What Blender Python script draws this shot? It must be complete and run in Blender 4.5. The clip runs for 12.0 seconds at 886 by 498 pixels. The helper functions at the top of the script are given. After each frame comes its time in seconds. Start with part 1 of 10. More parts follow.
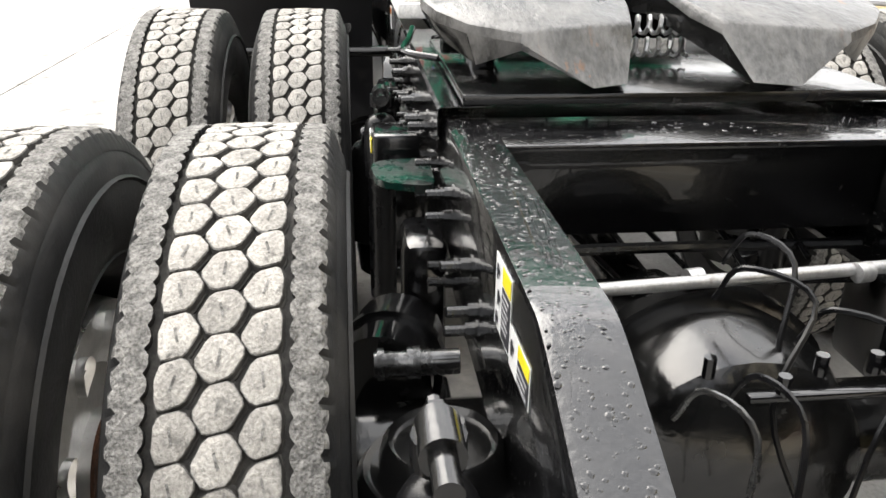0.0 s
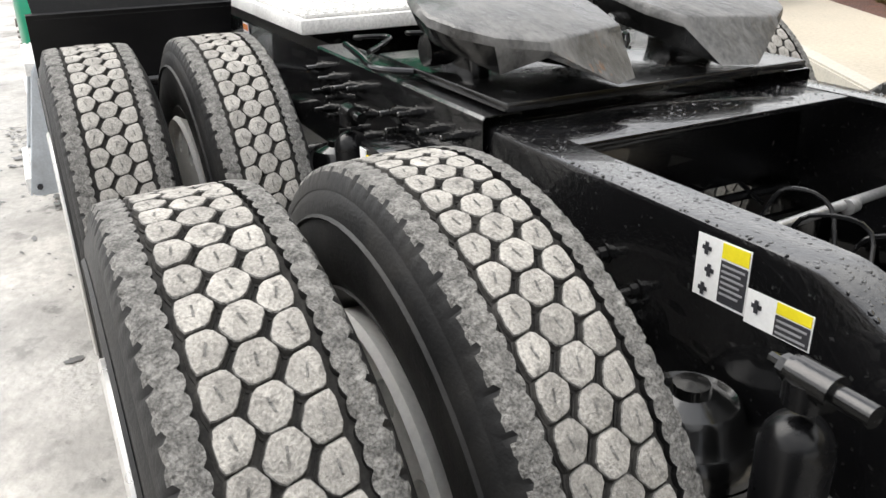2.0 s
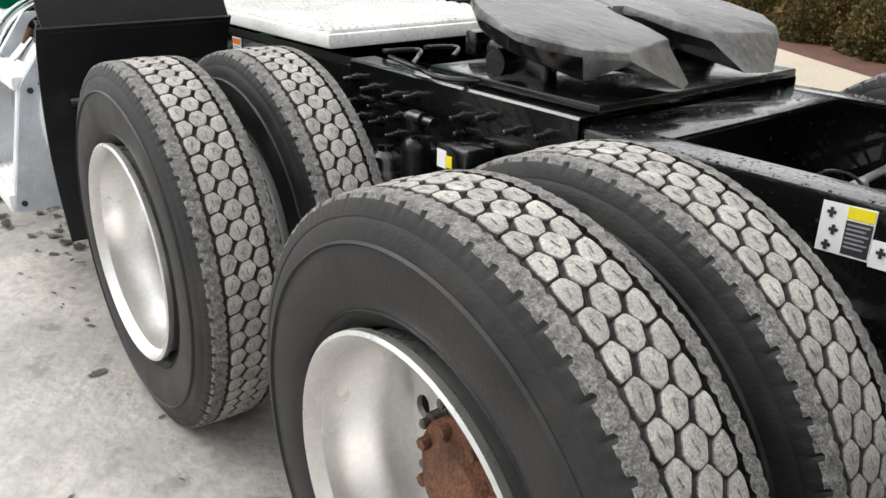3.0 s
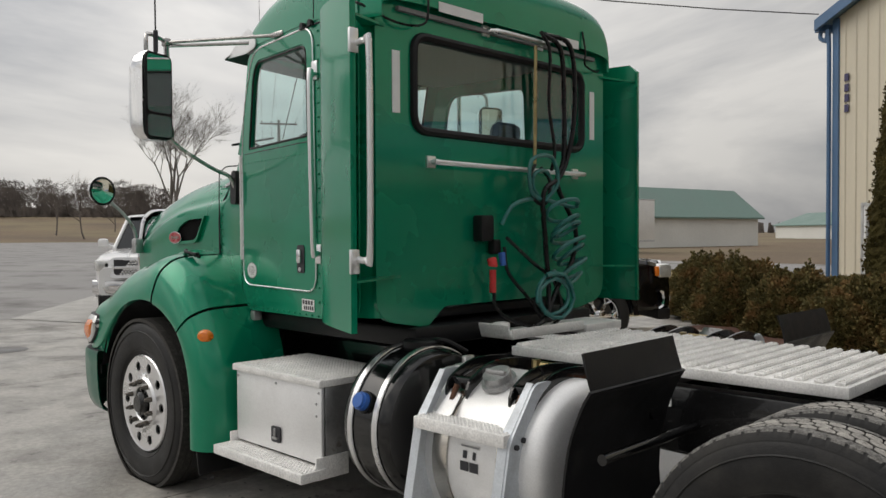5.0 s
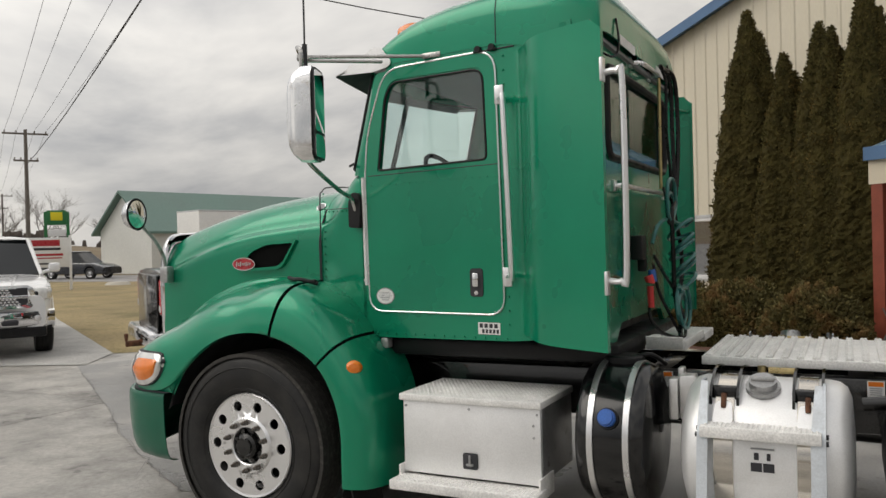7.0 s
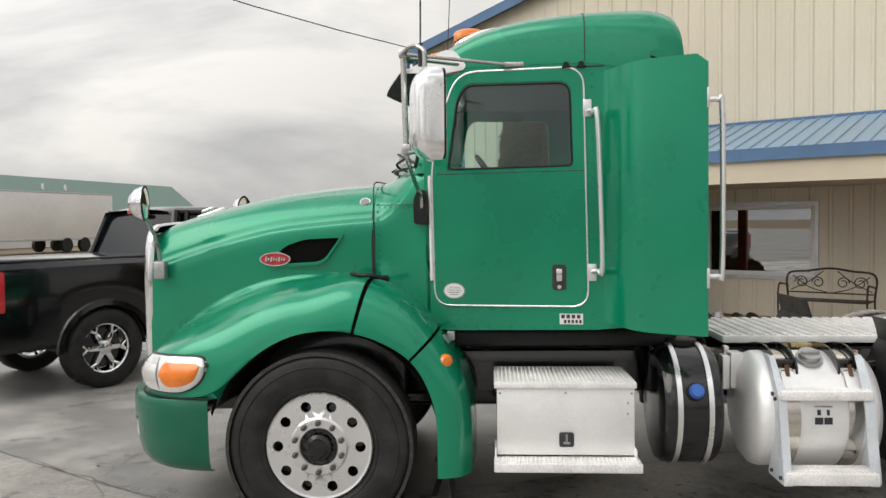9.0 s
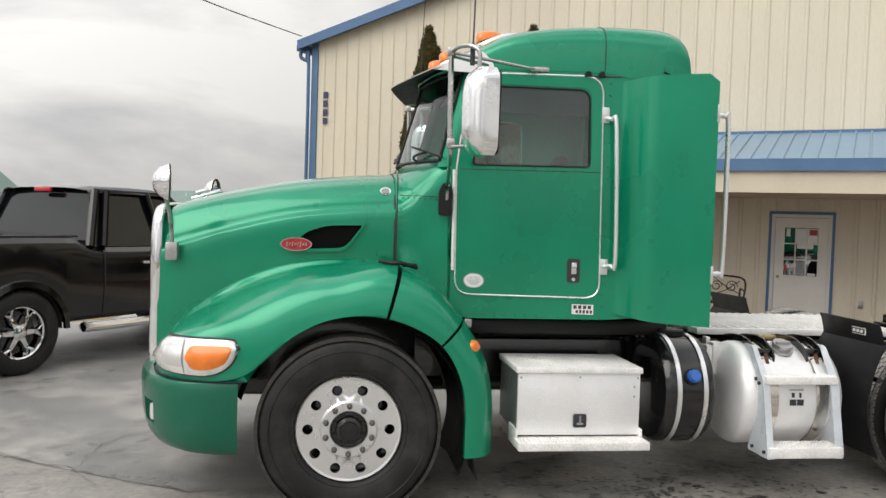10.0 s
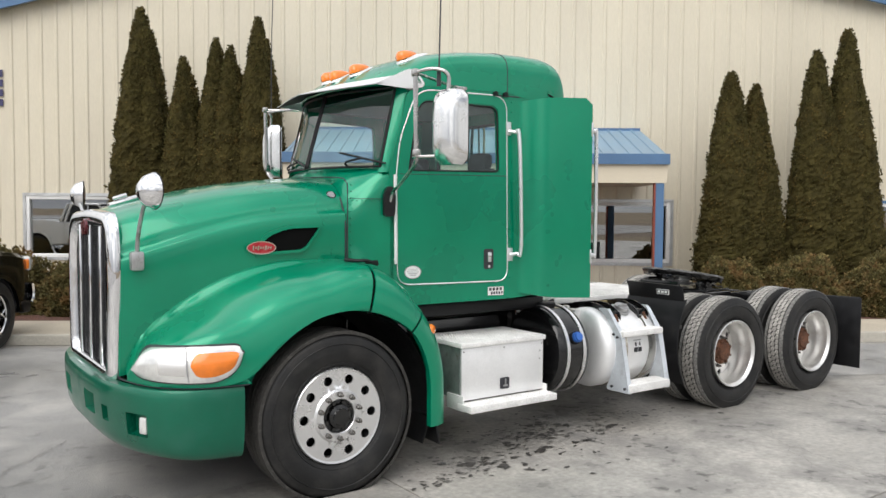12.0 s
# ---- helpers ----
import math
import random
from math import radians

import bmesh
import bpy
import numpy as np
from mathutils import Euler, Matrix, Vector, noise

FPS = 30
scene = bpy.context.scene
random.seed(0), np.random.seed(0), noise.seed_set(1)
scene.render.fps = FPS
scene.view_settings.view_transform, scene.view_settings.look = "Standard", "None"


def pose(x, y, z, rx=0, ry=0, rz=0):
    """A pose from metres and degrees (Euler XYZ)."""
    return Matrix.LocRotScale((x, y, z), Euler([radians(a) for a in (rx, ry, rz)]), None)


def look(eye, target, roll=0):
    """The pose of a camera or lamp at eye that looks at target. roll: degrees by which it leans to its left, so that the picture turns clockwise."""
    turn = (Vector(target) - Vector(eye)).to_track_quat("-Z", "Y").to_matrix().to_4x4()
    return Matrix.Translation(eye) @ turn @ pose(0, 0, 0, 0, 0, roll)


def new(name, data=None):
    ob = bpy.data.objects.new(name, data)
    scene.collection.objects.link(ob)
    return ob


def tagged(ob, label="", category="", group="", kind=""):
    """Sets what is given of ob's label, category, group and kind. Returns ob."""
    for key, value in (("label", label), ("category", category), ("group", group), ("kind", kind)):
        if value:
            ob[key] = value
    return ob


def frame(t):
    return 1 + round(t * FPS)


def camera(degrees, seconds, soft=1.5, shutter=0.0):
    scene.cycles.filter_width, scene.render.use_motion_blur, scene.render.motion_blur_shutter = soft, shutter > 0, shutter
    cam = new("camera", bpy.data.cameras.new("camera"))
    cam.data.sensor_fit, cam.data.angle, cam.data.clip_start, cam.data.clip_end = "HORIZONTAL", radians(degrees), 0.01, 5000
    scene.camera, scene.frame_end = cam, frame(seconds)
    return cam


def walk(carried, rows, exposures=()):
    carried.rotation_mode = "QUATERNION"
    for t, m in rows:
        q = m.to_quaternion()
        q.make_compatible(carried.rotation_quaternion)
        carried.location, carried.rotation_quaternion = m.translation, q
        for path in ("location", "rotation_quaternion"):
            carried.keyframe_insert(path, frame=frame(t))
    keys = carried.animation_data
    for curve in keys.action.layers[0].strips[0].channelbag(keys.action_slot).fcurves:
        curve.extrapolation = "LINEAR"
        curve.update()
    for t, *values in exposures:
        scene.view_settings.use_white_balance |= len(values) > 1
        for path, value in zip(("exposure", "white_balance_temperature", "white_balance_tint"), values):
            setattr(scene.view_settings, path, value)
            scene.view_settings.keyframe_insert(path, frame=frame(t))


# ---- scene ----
cam = camera(57.9, 12.0)

PATH = [
    (0, (6.436, -0.588, 1.298), (4.612, -0.378, 0.506), 0.8),
    (0.5, (6.509, -0.737, 1.34), (4.738, -0.249, 0.55), 2.4),
    (1, (6.559, -0.862, 1.342), (4.795, -0.308, 0.579), 1.3),
    (1.5, (6.463, -1.008, 1.33), (4.735, -0.368, 0.552), -0.8),
    (2, (6.338, -1.181, 1.352), (4.704, -0.357, 0.547), -1.2),
    (2.5, (6.32, -1.458, 1.366), (4.807, -0.423, 0.565), -0.1),
    (3, (6.234, -1.739, 1.379), (4.779, -0.604, 0.607), 0.6),
    (3.5, (5.987, -2.03, 1.44), (4.539, -0.812, 0.789), -0.0),
    (3.7, (5.895, -2.193, 1.465), (4.427, -0.949, 0.921), -0.2),
    (5.3, (4.695, -3.667, 1.602), (3.318, -2.216, 1.606), -0.8),
    (5.5, (4.534, -3.794, 1.619), (3.191, -2.312, 1.625), -0.8),
    (6, (4.051, -4.146, 1.632), (2.852, -2.545, 1.622), -1.1),
    (6.5, (3.6, -4.521, 1.637), (2.54, -2.825, 1.628), -1.4),
    (7, (3.157, -4.804, 1.651), (2.253, -3.02, 1.638), -1.5),
    (7.2, (2.952, -4.885, 1.678), (2.106, -3.072, 1.667), -1.3),
    (9, (0.985, -5.627, 1.768), (0.866, -3.631, 1.702), -0.6),
    (9.5, (0.435, -5.69, 1.743), (0.515, -3.693, 1.674), 0.7),
    (10, (-0.146, -5.789, 1.731), (0.137, -3.81, 1.659), 1.9),
    (10.5, (-0.708, -5.833, 1.757), (-0.212, -3.898, 1.665), 2.3),
    (11, (-1.313, -5.822, 1.792), (-0.642, -3.939, 1.709), 2.0),
    (11.5, (-1.859, -5.781, 1.815), (-0.927, -4.014, 1.717), 1.4),
    (12, (-2.344, -5.625, 1.8), (-1.195, -3.991, 1.704), 0.4),
]
EXPOSURES = [
    (0.0, 1.38, 6700, 10), (1.0, 1.2, 6700, 10), (2.0, 0.82, 6550, 10), (3.0, 0.66, 6500, 10), (3.7, 0.55, 6500, 10),
    (5.3, -0.78, 6750, 10), (5.6, -0.88, 6750, 10), (6.0, -0.96, 6750, 10), (6.5, -0.62, 6800, 10), (7.2, -0.46, 6850, 10),
    (9.0, -0.06, 6750, 10), (10.5, 0.08, 6650, 10), (11.5, 0.16, 6550, 10), (12.0, 0.18, 6450, 10),
]
walk(cam, [(t, look(eye, target, roll)) for t, eye, target, roll in PATH], EXPOSURES)


# ---- light ----
SUN_AZ, SUN_EL = 215.0, 48.0     # degrees from +x towards +y, and above the horizon
world = bpy.data.worlds.new("overcast")
scene.world = world
world.use_nodes = True
wn, wl = world.node_tree.nodes, world.node_tree.links
wn.clear()
w_out = wn.new("ShaderNodeOutputWorld")
w_bg = wn.new("ShaderNodeBackground")
w_sky = wn.new("ShaderNodeTexSky")
w_sky.sky_type = "NISHITA"
w_sky.sun_disc = False
w_sky.sun_elevation = radians(SUN_EL)
w_sky.sun_rotation = radians(90 - SUN_AZ)
w_sky.dust_density = 3.0
w_co = wn.new("ShaderNodeTexCoord")
w_map = wn.new("ShaderNodeMapping")
w_map.inputs["Scale"].default_value = (1.3, 1.3, 3.6)
w_n1 = wn.new("ShaderNodeTexNoise")
w_n1.inputs["Scale"].default_value = 1.25
w_n1.inputs["Detail"].default_value = 7.0
w_n1.inputs["Roughness"].default_value = 0.55
w_n1.inputs["Distortion"].default_value = 0.4
w_ramp = wn.new("ShaderNodeValToRGB")
w_ramp.color_ramp.elements[0].position = 0.38
w_ramp.color_ramp.elements[0].color = (0.40, 0.42, 0.46, 1)
w_ramp.color_ramp.elements[1].position = 0.63
w_ramp.color_ramp.elements[1].color = (1.0, 0.99, 0.97, 1)
w_tint = wn.new("ShaderNodeMix")
w_tint.data_type = "RGBA"
w_tint.inputs["Factor"].default_value = 0.93
w_mul = wn.new("ShaderNodeMix")
w_mul.data_type = "RGBA"
w_mul.blend_type = "MULTIPLY"
w_mul.inputs["Factor"].default_value = 1.0
w_mul.inputs["B"].default_value = (0.1, 0.1, 0.1, 1)
wl.new(w_co.outputs["Generated"], w_map.inputs["Vector"])
wl.new(w_map.outputs["Vector"], w_n1.inputs["Vector"])
wl.new(w_n1.outputs["Fac"], w_ramp.inputs["Fac"])
wl.new(w_sky.outputs["Color"], w_mul.inputs["A"])
wl.new(w_mul.outputs["Result"], w_tint.inputs["A"])
wl.new(w_ramp.outputs["Color"], w_tint.inputs["B"])
w_sep = wn.new("ShaderNodeSeparateXYZ")
w_rng = wn.new("ShaderNodeMapRange")
w_rng.inputs["To Min"].default_value, w_rng.inputs["To Max"].default_value = 0.86, 2.3
w_sc = wn.new("ShaderNodeVectorMath")
w_sc.operation = "SCALE"
wl.new(w_co.outputs["Generated"], w_sep.inputs["Vector"])
wl.new(w_sep.outputs["Z"], w_rng.inputs["Value"])
wl.new(w_tint.outputs["Result"], w_sc.inputs[0])
w_dot = wn.new("ShaderNodeVectorMath")
w_dot.operation = "DOT_PRODUCT"
w_dot.inputs[1].default_value = (-0.96, -0.15, 0.12)
w_side = wn.new("ShaderNodeMapRange")
w_side.inputs["From Min"].default_value, w_side.inputs["From Max"].default_value = -0.1, 0.75
w_side.inputs["To Min"].default_value, w_side.inputs["To Max"].default_value = 0.76, 1.22
w_both = wn.new("ShaderNodeMath")
w_both.operation = "MULTIPLY"
wl.new(w_co.outputs["Generated"], w_dot.inputs[0])
wl.new(w_dot.outputs["Value"], w_side.inputs["Value"])
wl.new(w_rng.outputs["Result"], w_both.inputs[0])
wl.new(w_side.outputs["Result"], w_both.inputs[1])
wl.new(w_both.outputs[0], w_sc.inputs["Scale"])
wl.new(w_sc.outputs["Vector"], w_bg.inputs["Color"])
w_bg.inputs["Strength"].default_value = 1.0
wl.new(w_bg.outputs["Background"], w_out.inputs["Surface"])

sun = new("sun", bpy.data.lights.new("sun", "SUN"))
sun.data.energy = 1.25
sun.data.angle = radians(50)
sun.data.color = (1.0, 0.97, 0.92)
_a, _e = radians(SUN_AZ), radians(SUN_EL)
sun.matrix_world = look((20 * math.cos(_a) * math.cos(_e), 20 * math.sin(_a) * math.cos(_e), 20 * math.sin(_e)), (0, 0, 0))


# ---- materials ----
def material(name, color, rough=0.5, metal=0.0, coat=0.0, scale=8.0, vary=0.12, fine=90.0, fine_vary=0.06,
             bump=0.0, bump_scale=60.0, dirt=None, dirt_scale=3.0, dirt_from=0.55, dirt_to=0.7, rough_vary=0.1,
             per_object=0.0, stretch=(1, 1, 1), spec=0.5, spots=None):
    """A surface with broad and fine variation, optional dirt in patches and fine relief."""
    m = bpy.data.materials.new(name)
    m.use_nodes = True
    nt = m.node_tree
    n, l = nt.nodes, nt.links
    b = n["Principled BSDF"]
    b.inputs["Metallic"].default_value = metal
    b.inputs["Coat Weight"].default_value = coat
    b.inputs["Coat Roughness"].default_value = 0.04
    b.inputs["Specular IOR Level"].default_value = spec
    geo = n.new("ShaderNodeTexCoord")
    mp = n.new("ShaderNodeMapping")
    mp.inputs["Scale"].default_value = stretch
    l.new(geo.outputs["Object"], mp.inputs["Vector"])

    def noise_node(sc, detail=4.0, rgh=0.55):
        t = n.new("ShaderNodeTexNoise")
        t.inputs["Scale"].default_value = sc
        t.inputs["Detail"].default_value = detail
        t.inputs["Roughness"].default_value = rgh
        l.new(mp.outputs["Vector"], t.inputs["Vector"])
        return t.outputs["Fac"]

    def ranged(src, lo, hi, a, c):
        r = n.new("ShaderNodeMapRange")
        r.inputs["From Min"].default_value, r.inputs["From Max"].default_value = lo, hi
        r.inputs["To Min"].default_value, r.inputs["To Max"].default_value = a, c
        l.new(src, r.inputs["Value"])
        return r.outputs["Result"]

    def mix(fac, a, c, blend="MIX"):
        x = n.new("ShaderNodeMix")
        x.data_type, x.blend_type = "RGBA", blend
        for key, val in (("Factor", fac), ("A", a), ("B", c)):
            if isinstance(val, (int, float)):
                x.inputs[key].default_value = val
            elif isinstance(val, tuple):
                x.inputs[key].default_value = (*val[:3], 1)
            else:
                l.new(val, x.inputs[key])
        return x.outputs["Result"]

    broad = noise_node(scale)
    small = noise_node(fine, 3.0)
    c = mix(ranged(broad, 0.3, 0.7, 0, 1), tuple(v * (1 - vary) for v in color), tuple(min(1, v * (1 + vary)) for v in color))
    g = ranged(small, 0.3, 0.7, 1 - fine_vary, 1 + fine_vary)
    gray = n.new("ShaderNodeCombineColor")
    for k in ("Red", "Green", "Blue"):
        l.new(g, gray.inputs[k])
    c = mix(1.0, c, gray.outputs["Color"], "MULTIPLY")
    if per_object:
        info = n.new("ShaderNodeObjectInfo")
        isl = n.new("ShaderNodeNewGeometry")
        add = n.new("ShaderNodeMath")
        add.operation = "FRACT"
        s2 = n.new("ShaderNodeMath")
        s2.operation = "ADD"
        l.new(info.outputs["Random"], s2.inputs[0])
        l.new(isl.outputs["Random Per Island"], s2.inputs[1])
        l.new(s2.outputs[0], add.inputs[0])
        k = ranged(add.outputs[0], 0, 1, 1 - per_object, 1 + per_object)
        gr = n.new("ShaderNodeCombineColor")
        for ch in ("Red", "Green", "Blue"):
            l.new(k, gr.inputs[ch])
        c = mix(1.0, c, gr.outputs["Color"], "MULTIPLY")
    rough_out = ranged(broad, 0.3, 0.7, max(0.02, rough - rough_vary), min(1, rough + rough_vary))
    if dirt:
        d = ranged(noise_node(dirt_scale, 8.0, 0.65), dirt_from, dirt_to, 0, 1)
        c = mix(d, c, tuple(dirt))
        rr = n.new("ShaderNodeMix")
        l.new(d, rr.inputs["Factor"])
        l.new(rough_out, rr.inputs["A"])
        rr.inputs["B"].default_value = min(1.0, rough + 0.3)
        rough_out = rr.outputs["Result"]
    if spots:
        s_color, s_scale, s_from, s_to, s_patch = spots
        s1 = ranged(noise_node(s_scale, 6.0, 0.6), s_from, s_to, 0, 1)
        s3 = ranged(noise_node(s_patch, 3.0, 0.5), 0.5, 0.62, 0, 1)
        s4 = n.new("ShaderNodeMath")
        s4.operation = "MULTIPLY"
        l.new(s1, s4.inputs[0])
        l.new(s3, s4.inputs[1])
        c = mix(s4.outputs[0], c, tuple(s_color))
    l.new(c, b.inputs["Base Color"])
    l.new(rough_out, b.inputs["Roughness"])
    if bump:
        bp = n.new("ShaderNodeBump")
        bp.inputs["Strength"].default_value = bump
        bp.inputs["Distance"].default_value = 0.01
        l.new(noise_node(bump_scale, 5.0), bp.inputs["Height"])
        l.new(bp.outputs["Normal"], b.inputs["Normal"])
    return m


def glass(name, tint=(0.8, 0.9, 0.86), rough=0.0, ior=1.6):
    """A thin pane: tinted see-through with a mirror gloss that grows at grazing angles."""
    m = bpy.data.materials.new(name)
    m.use_nodes = True
    n, l = m.node_tree.nodes, m.node_tree.links
    n.clear()
    out = n.new("ShaderNodeOutputMaterial")
    tr = n.new("ShaderNodeBsdfTransparent")
    tr.inputs["Color"].default_value = (*tint, 1)
    gl = n.new("ShaderNodeBsdfGlossy")
    gl.inputs["Roughness"].default_value = rough
    lw = n.new("ShaderNodeLayerWeight")
    lw.inputs["Blend"].default_value = 0.5
    pw = n.new("ShaderNodeMath")
    pw.operation = "POWER"
    pw.inputs[1].default_value = 5.0
    fr = n.new("ShaderNodeMapRange")
    fr.inputs["To Min"].default_value = ((ior - 1) / (ior + 1)) ** 2
    l.new(lw.outputs["Facing"], pw.inputs[0])
    l.new(pw.outputs[0], fr.inputs["Value"])
    mx = n.new("ShaderNodeMixShader")
    l.new(fr.outputs["Result"], mx.inputs["Fac"])
    l.new(tr.outputs["BSDF"], mx.inputs[1])
    l.new(gl.outputs["BSDF"], mx.inputs[2])
    l.new(mx.outputs["Shader"], out.inputs["Surface"])
    return m


M = {}
M["green"] = material("green_paint", (0.0, 0.245, 0.130), 0.30, 0.34, 0.85, 1.3, 0.10, 500, 0.05, rough_vary=0.08, dirt=(0.002, 0.25, 0.13), dirt_scale=1.8, dirt_from=0.6, dirt_to=0.95, spec=0.1)
M["green"].node_tree.nodes["Principled BSDF"].inputs["Coat Roughness"].default_value = 0.10     # road film
# cab green at about half value: the ground's dim reflection is painted in
M["green_dull"] = material("dimmed_green_bumper_paint", (0.001, 0.118, 0.066), 0.34, 0.3, 0.5, 2.0, 0.12, 300, 0.06, dirt=(0.012, 0.135, 0.085), dirt_scale=3, dirt_from=0.55, dirt_to=0.8, spec=0.3)
M["black_paint"] = material("black_chassis_paint", (0.005, 0.005, 0.0055), 0.16, 0.0, 0.3, 6, 0.3, 200, 0.2, dirt=(0.025, 0.025, 0.024), dirt_scale=9, dirt_from=0.62, dirt_to=0.85)
M["black_wet"] = material("black_wet_paint", (0.005, 0.005, 0.0055), 0.14, 0.0, 0.6, 9, 0.4, 260, 0.3, bump=0.15, bump_scale=120, dirt=(0.035, 0.035, 0.035), dirt_scale=45, dirt_from=0.64, dirt_to=0.74)
M["black_plastic"] = material("black_plastic", (0.009, 0.009, 0.010), 0.42, 0, 0, 10, 0.2, 150, 0.15, bump=0.1, bump_scale=300, spec=0.3, dirt=(0.035, 0.034, 0.03), dirt_scale=6, dirt_from=0.6, dirt_to=0.85)
M["rubber"] = material("tyre_rubber", (0.012, 0.012, 0.0122), 0.5, 0, 0, 5, 0.3, 60, 0.2, bump=0.15, bump_scale=180, spec=0.35, dirt=(0.046, 0.043, 0.039), dirt_scale=6, dirt_from=0.46, dirt_to=0.8)
M["tread"] = material("dusty_worn_tread", (0.37, 0.352, 0.322), 0.9, 0, 0, 30, 0.25, 260, 0.3, bump=0.5, bump_scale=260, dirt=(0.14, 0.135, 0.125), dirt_scale=55, dirt_from=0.55, dirt_to=0.7, per_object=0.14)
M["groove"] = material("dusty_tread_groove", (0.040, 0.038, 0.035), 0.8, 0, 0, 30, 0.3, 200, 0.3, dirt=(0.09, 0.085, 0.078), dirt_scale=40, dirt_from=0.5, dirt_to=0.7, spec=0.3)
M["shoulder"] = material("worn_tread_shoulder", (0.17, 0.165, 0.155), 0.9, 0, 0, 60, 0.5, 300, 0.5, bump=1.0, bump_scale=160, dirt=(0.34, 0.33, 0.31), dirt_scale=70, dirt_from=0.5, dirt_to=0.68)
M["alu"] = material("polished_aluminium", (0.83, 0.83, 0.835), 0.3, 0.95, 0, 5, 0.03, 200, 0.02, rough_vary=0.05, dirt=(0.76, 0.75, 0.74), dirt_scale=5, dirt_from=0.66, dirt_to=0.95)
M["alu_sheet"] = material("bright_scratched_sheet", (0.82, 0.81, 0.80), 0.35, 0.8, 0, 4, 0.07, 220, 0.08, rough_vary=0.1, dirt=(0.62, 0.60, 0.56), dirt_scale=5, dirt_from=0.55, dirt_to=0.8)
M["alu_bright"] = material("bare_bright_aluminium", (0.87, 0.87, 0.87), 0.42, 0.5, 0, 3, 0.06, 180, 0.06, bump=0.02, bump_scale=160, rough_vary=0.06, dirt=(0.70, 0.69, 0.675), dirt_scale=2.5, dirt_from=0.55, dirt_to=0.95)
M["arm_steel"] = material("dull_stainless_tube", (0.50, 0.49, 0.475), 0.22, 1.0, 0, 10, 0.12, 160, 0.08, rough_vary=0.08)
M["strap_steel"] = material("stainless_strap", (0.66, 0.62, 0.56), 0.16, 1.0, 0, 6, 0.08, 160, 0.05, rough_vary=0.06)
M["zinc"] = material("galvanised_plate", (0.62, 0.66, 0.70), 0.45, 0.3, 0, 7, 0.10, 120, 0.08, dirt=(0.5, 0.52, 0.54), dirt_scale=11, dirt_from=0.5, dirt_to=0.75)
M["chrome_scuffed"] = material("scuffed_chrome", (0.86, 0.86, 0.86), 0.2, 1.0, 0, 8, 0.05, 120, 0.05, rough_vary=0.1, dirt=(0.50, 0.45, 0.39), dirt_scale=7, dirt_from=0.62, dirt_to=0.75)
M["wet_steel"] = material("wet_dark_steel", (0.11, 0.11, 0.11), 0.2, 0.8, 0.3, 14, 0.4, 160, 0.3, dirt=(0.02, 0.02, 0.02), dirt_scale=26, dirt_from=0.5, dirt_to=0.62)
M["rail_wet"] = material("droplet_covered_black_paint", (0.005, 0.005, 0.0055), 0.12, 0.0, 0.8, 2.5, 0.4, 200, 0.2, bump=0.2, bump_scale=95, dirt=(0.02, 0.02, 0.02), dirt_scale=70, dirt_from=0.60, dirt_to=0.68, spec=0.5)
# wet black steel with the sky's glare put into a lighter grey base
M["wet_film"] = material("wet_steel_with_sky_glare", (0.085, 0.086, 0.09), 0.24, 0.0, 0.8, 2.5, 0.15, 200, 0.1, bump=0.15, bump_scale=95, dirt=(0.06, 0.06, 0.062), dirt_scale=30, dirt_from=0.58, dirt_to=0.75)
M["green_over"] = material("green_overspray_on_black", (0.004, 0.028, 0.020), 0.16, 0.0, 0.6, 6, 0.3, 200, 0.2, bump=0.2, bump_scale=95, dirt=(0.006, 0.007, 0.007), dirt_scale=22, dirt_from=0.42, dirt_to=0.58)
M["alu_dull"] = material("dull_aluminium", (0.62, 0.625, 0.63), 0.45, 0.85, 0, 5, 0.12, 160, 0.1, bump=0.05, bump_scale=200, dirt=(0.42, 0.41, 0.4), dirt_scale=6, dirt_from=0.55, dirt_to=0.8)
M["deck"] = material("deck_aluminium", (0.84, 0.83, 0.81), 0.5, 0.15, 0, 6, 0.12, 120, 0.15, dirt=(0.55, 0.54, 0.52), dirt_scale=14, dirt_from=0.6, dirt_to=0.8)
M["white_steel"] = material("white_painted_steel", (0.70, 0.69, 0.66), 0.4, 0.0, 0.2, 6, 0.1, 90, 0.08, dirt=(0.36, 0.33, 0.28), dirt_scale=7, dirt_from=0.56, dirt_to=0.8)
M["rim_metal"] = material("brushed_rim_metal", (0.74, 0.73, 0.71), 0.34, 0.9, 0, 5, 0.08, 90, 0.06, rough_vary=0.1, dirt=(0.55, 0.51, 0.46), dirt_scale=6, dirt_from=0.6, dirt_to=0.85)
M["chrome"] = material("chrome", (0.82, 0.82, 0.83), 0.08, 1.0, 0, 8, 0.04, 200, 0.03, rough_vary=0.04)
M["steel"] = material("grey_steel", (0.42, 0.42, 0.42), 0.4, 0.8, 0, 12, 0.2, 160, 0.15, dirt=(0.2, 0.17, 0.14), dirt_scale=16, dirt_from=0.58, dirt_to=0.75)
M["nut_steel"] = material("dark_nut_steel", (0.16, 0.155, 0.145), 0.35, 0.7, 0, 30, 0.3, 200, 0.2, dirt=(0.10, 0.07, 0.045), dirt_scale=40, dirt_from=0.5, dirt_to=0.65)
M["rust"] = material("rusty_hub", (0.14, 0.062, 0.034), 0.9, 0.1, 0, 18, 0.5, 180, 0.4, bump=0.7, bump_scale=90, dirt=(0.05, 0.03, 0.02), dirt_scale=22, dirt_from=0.55, dirt_to=0.7)
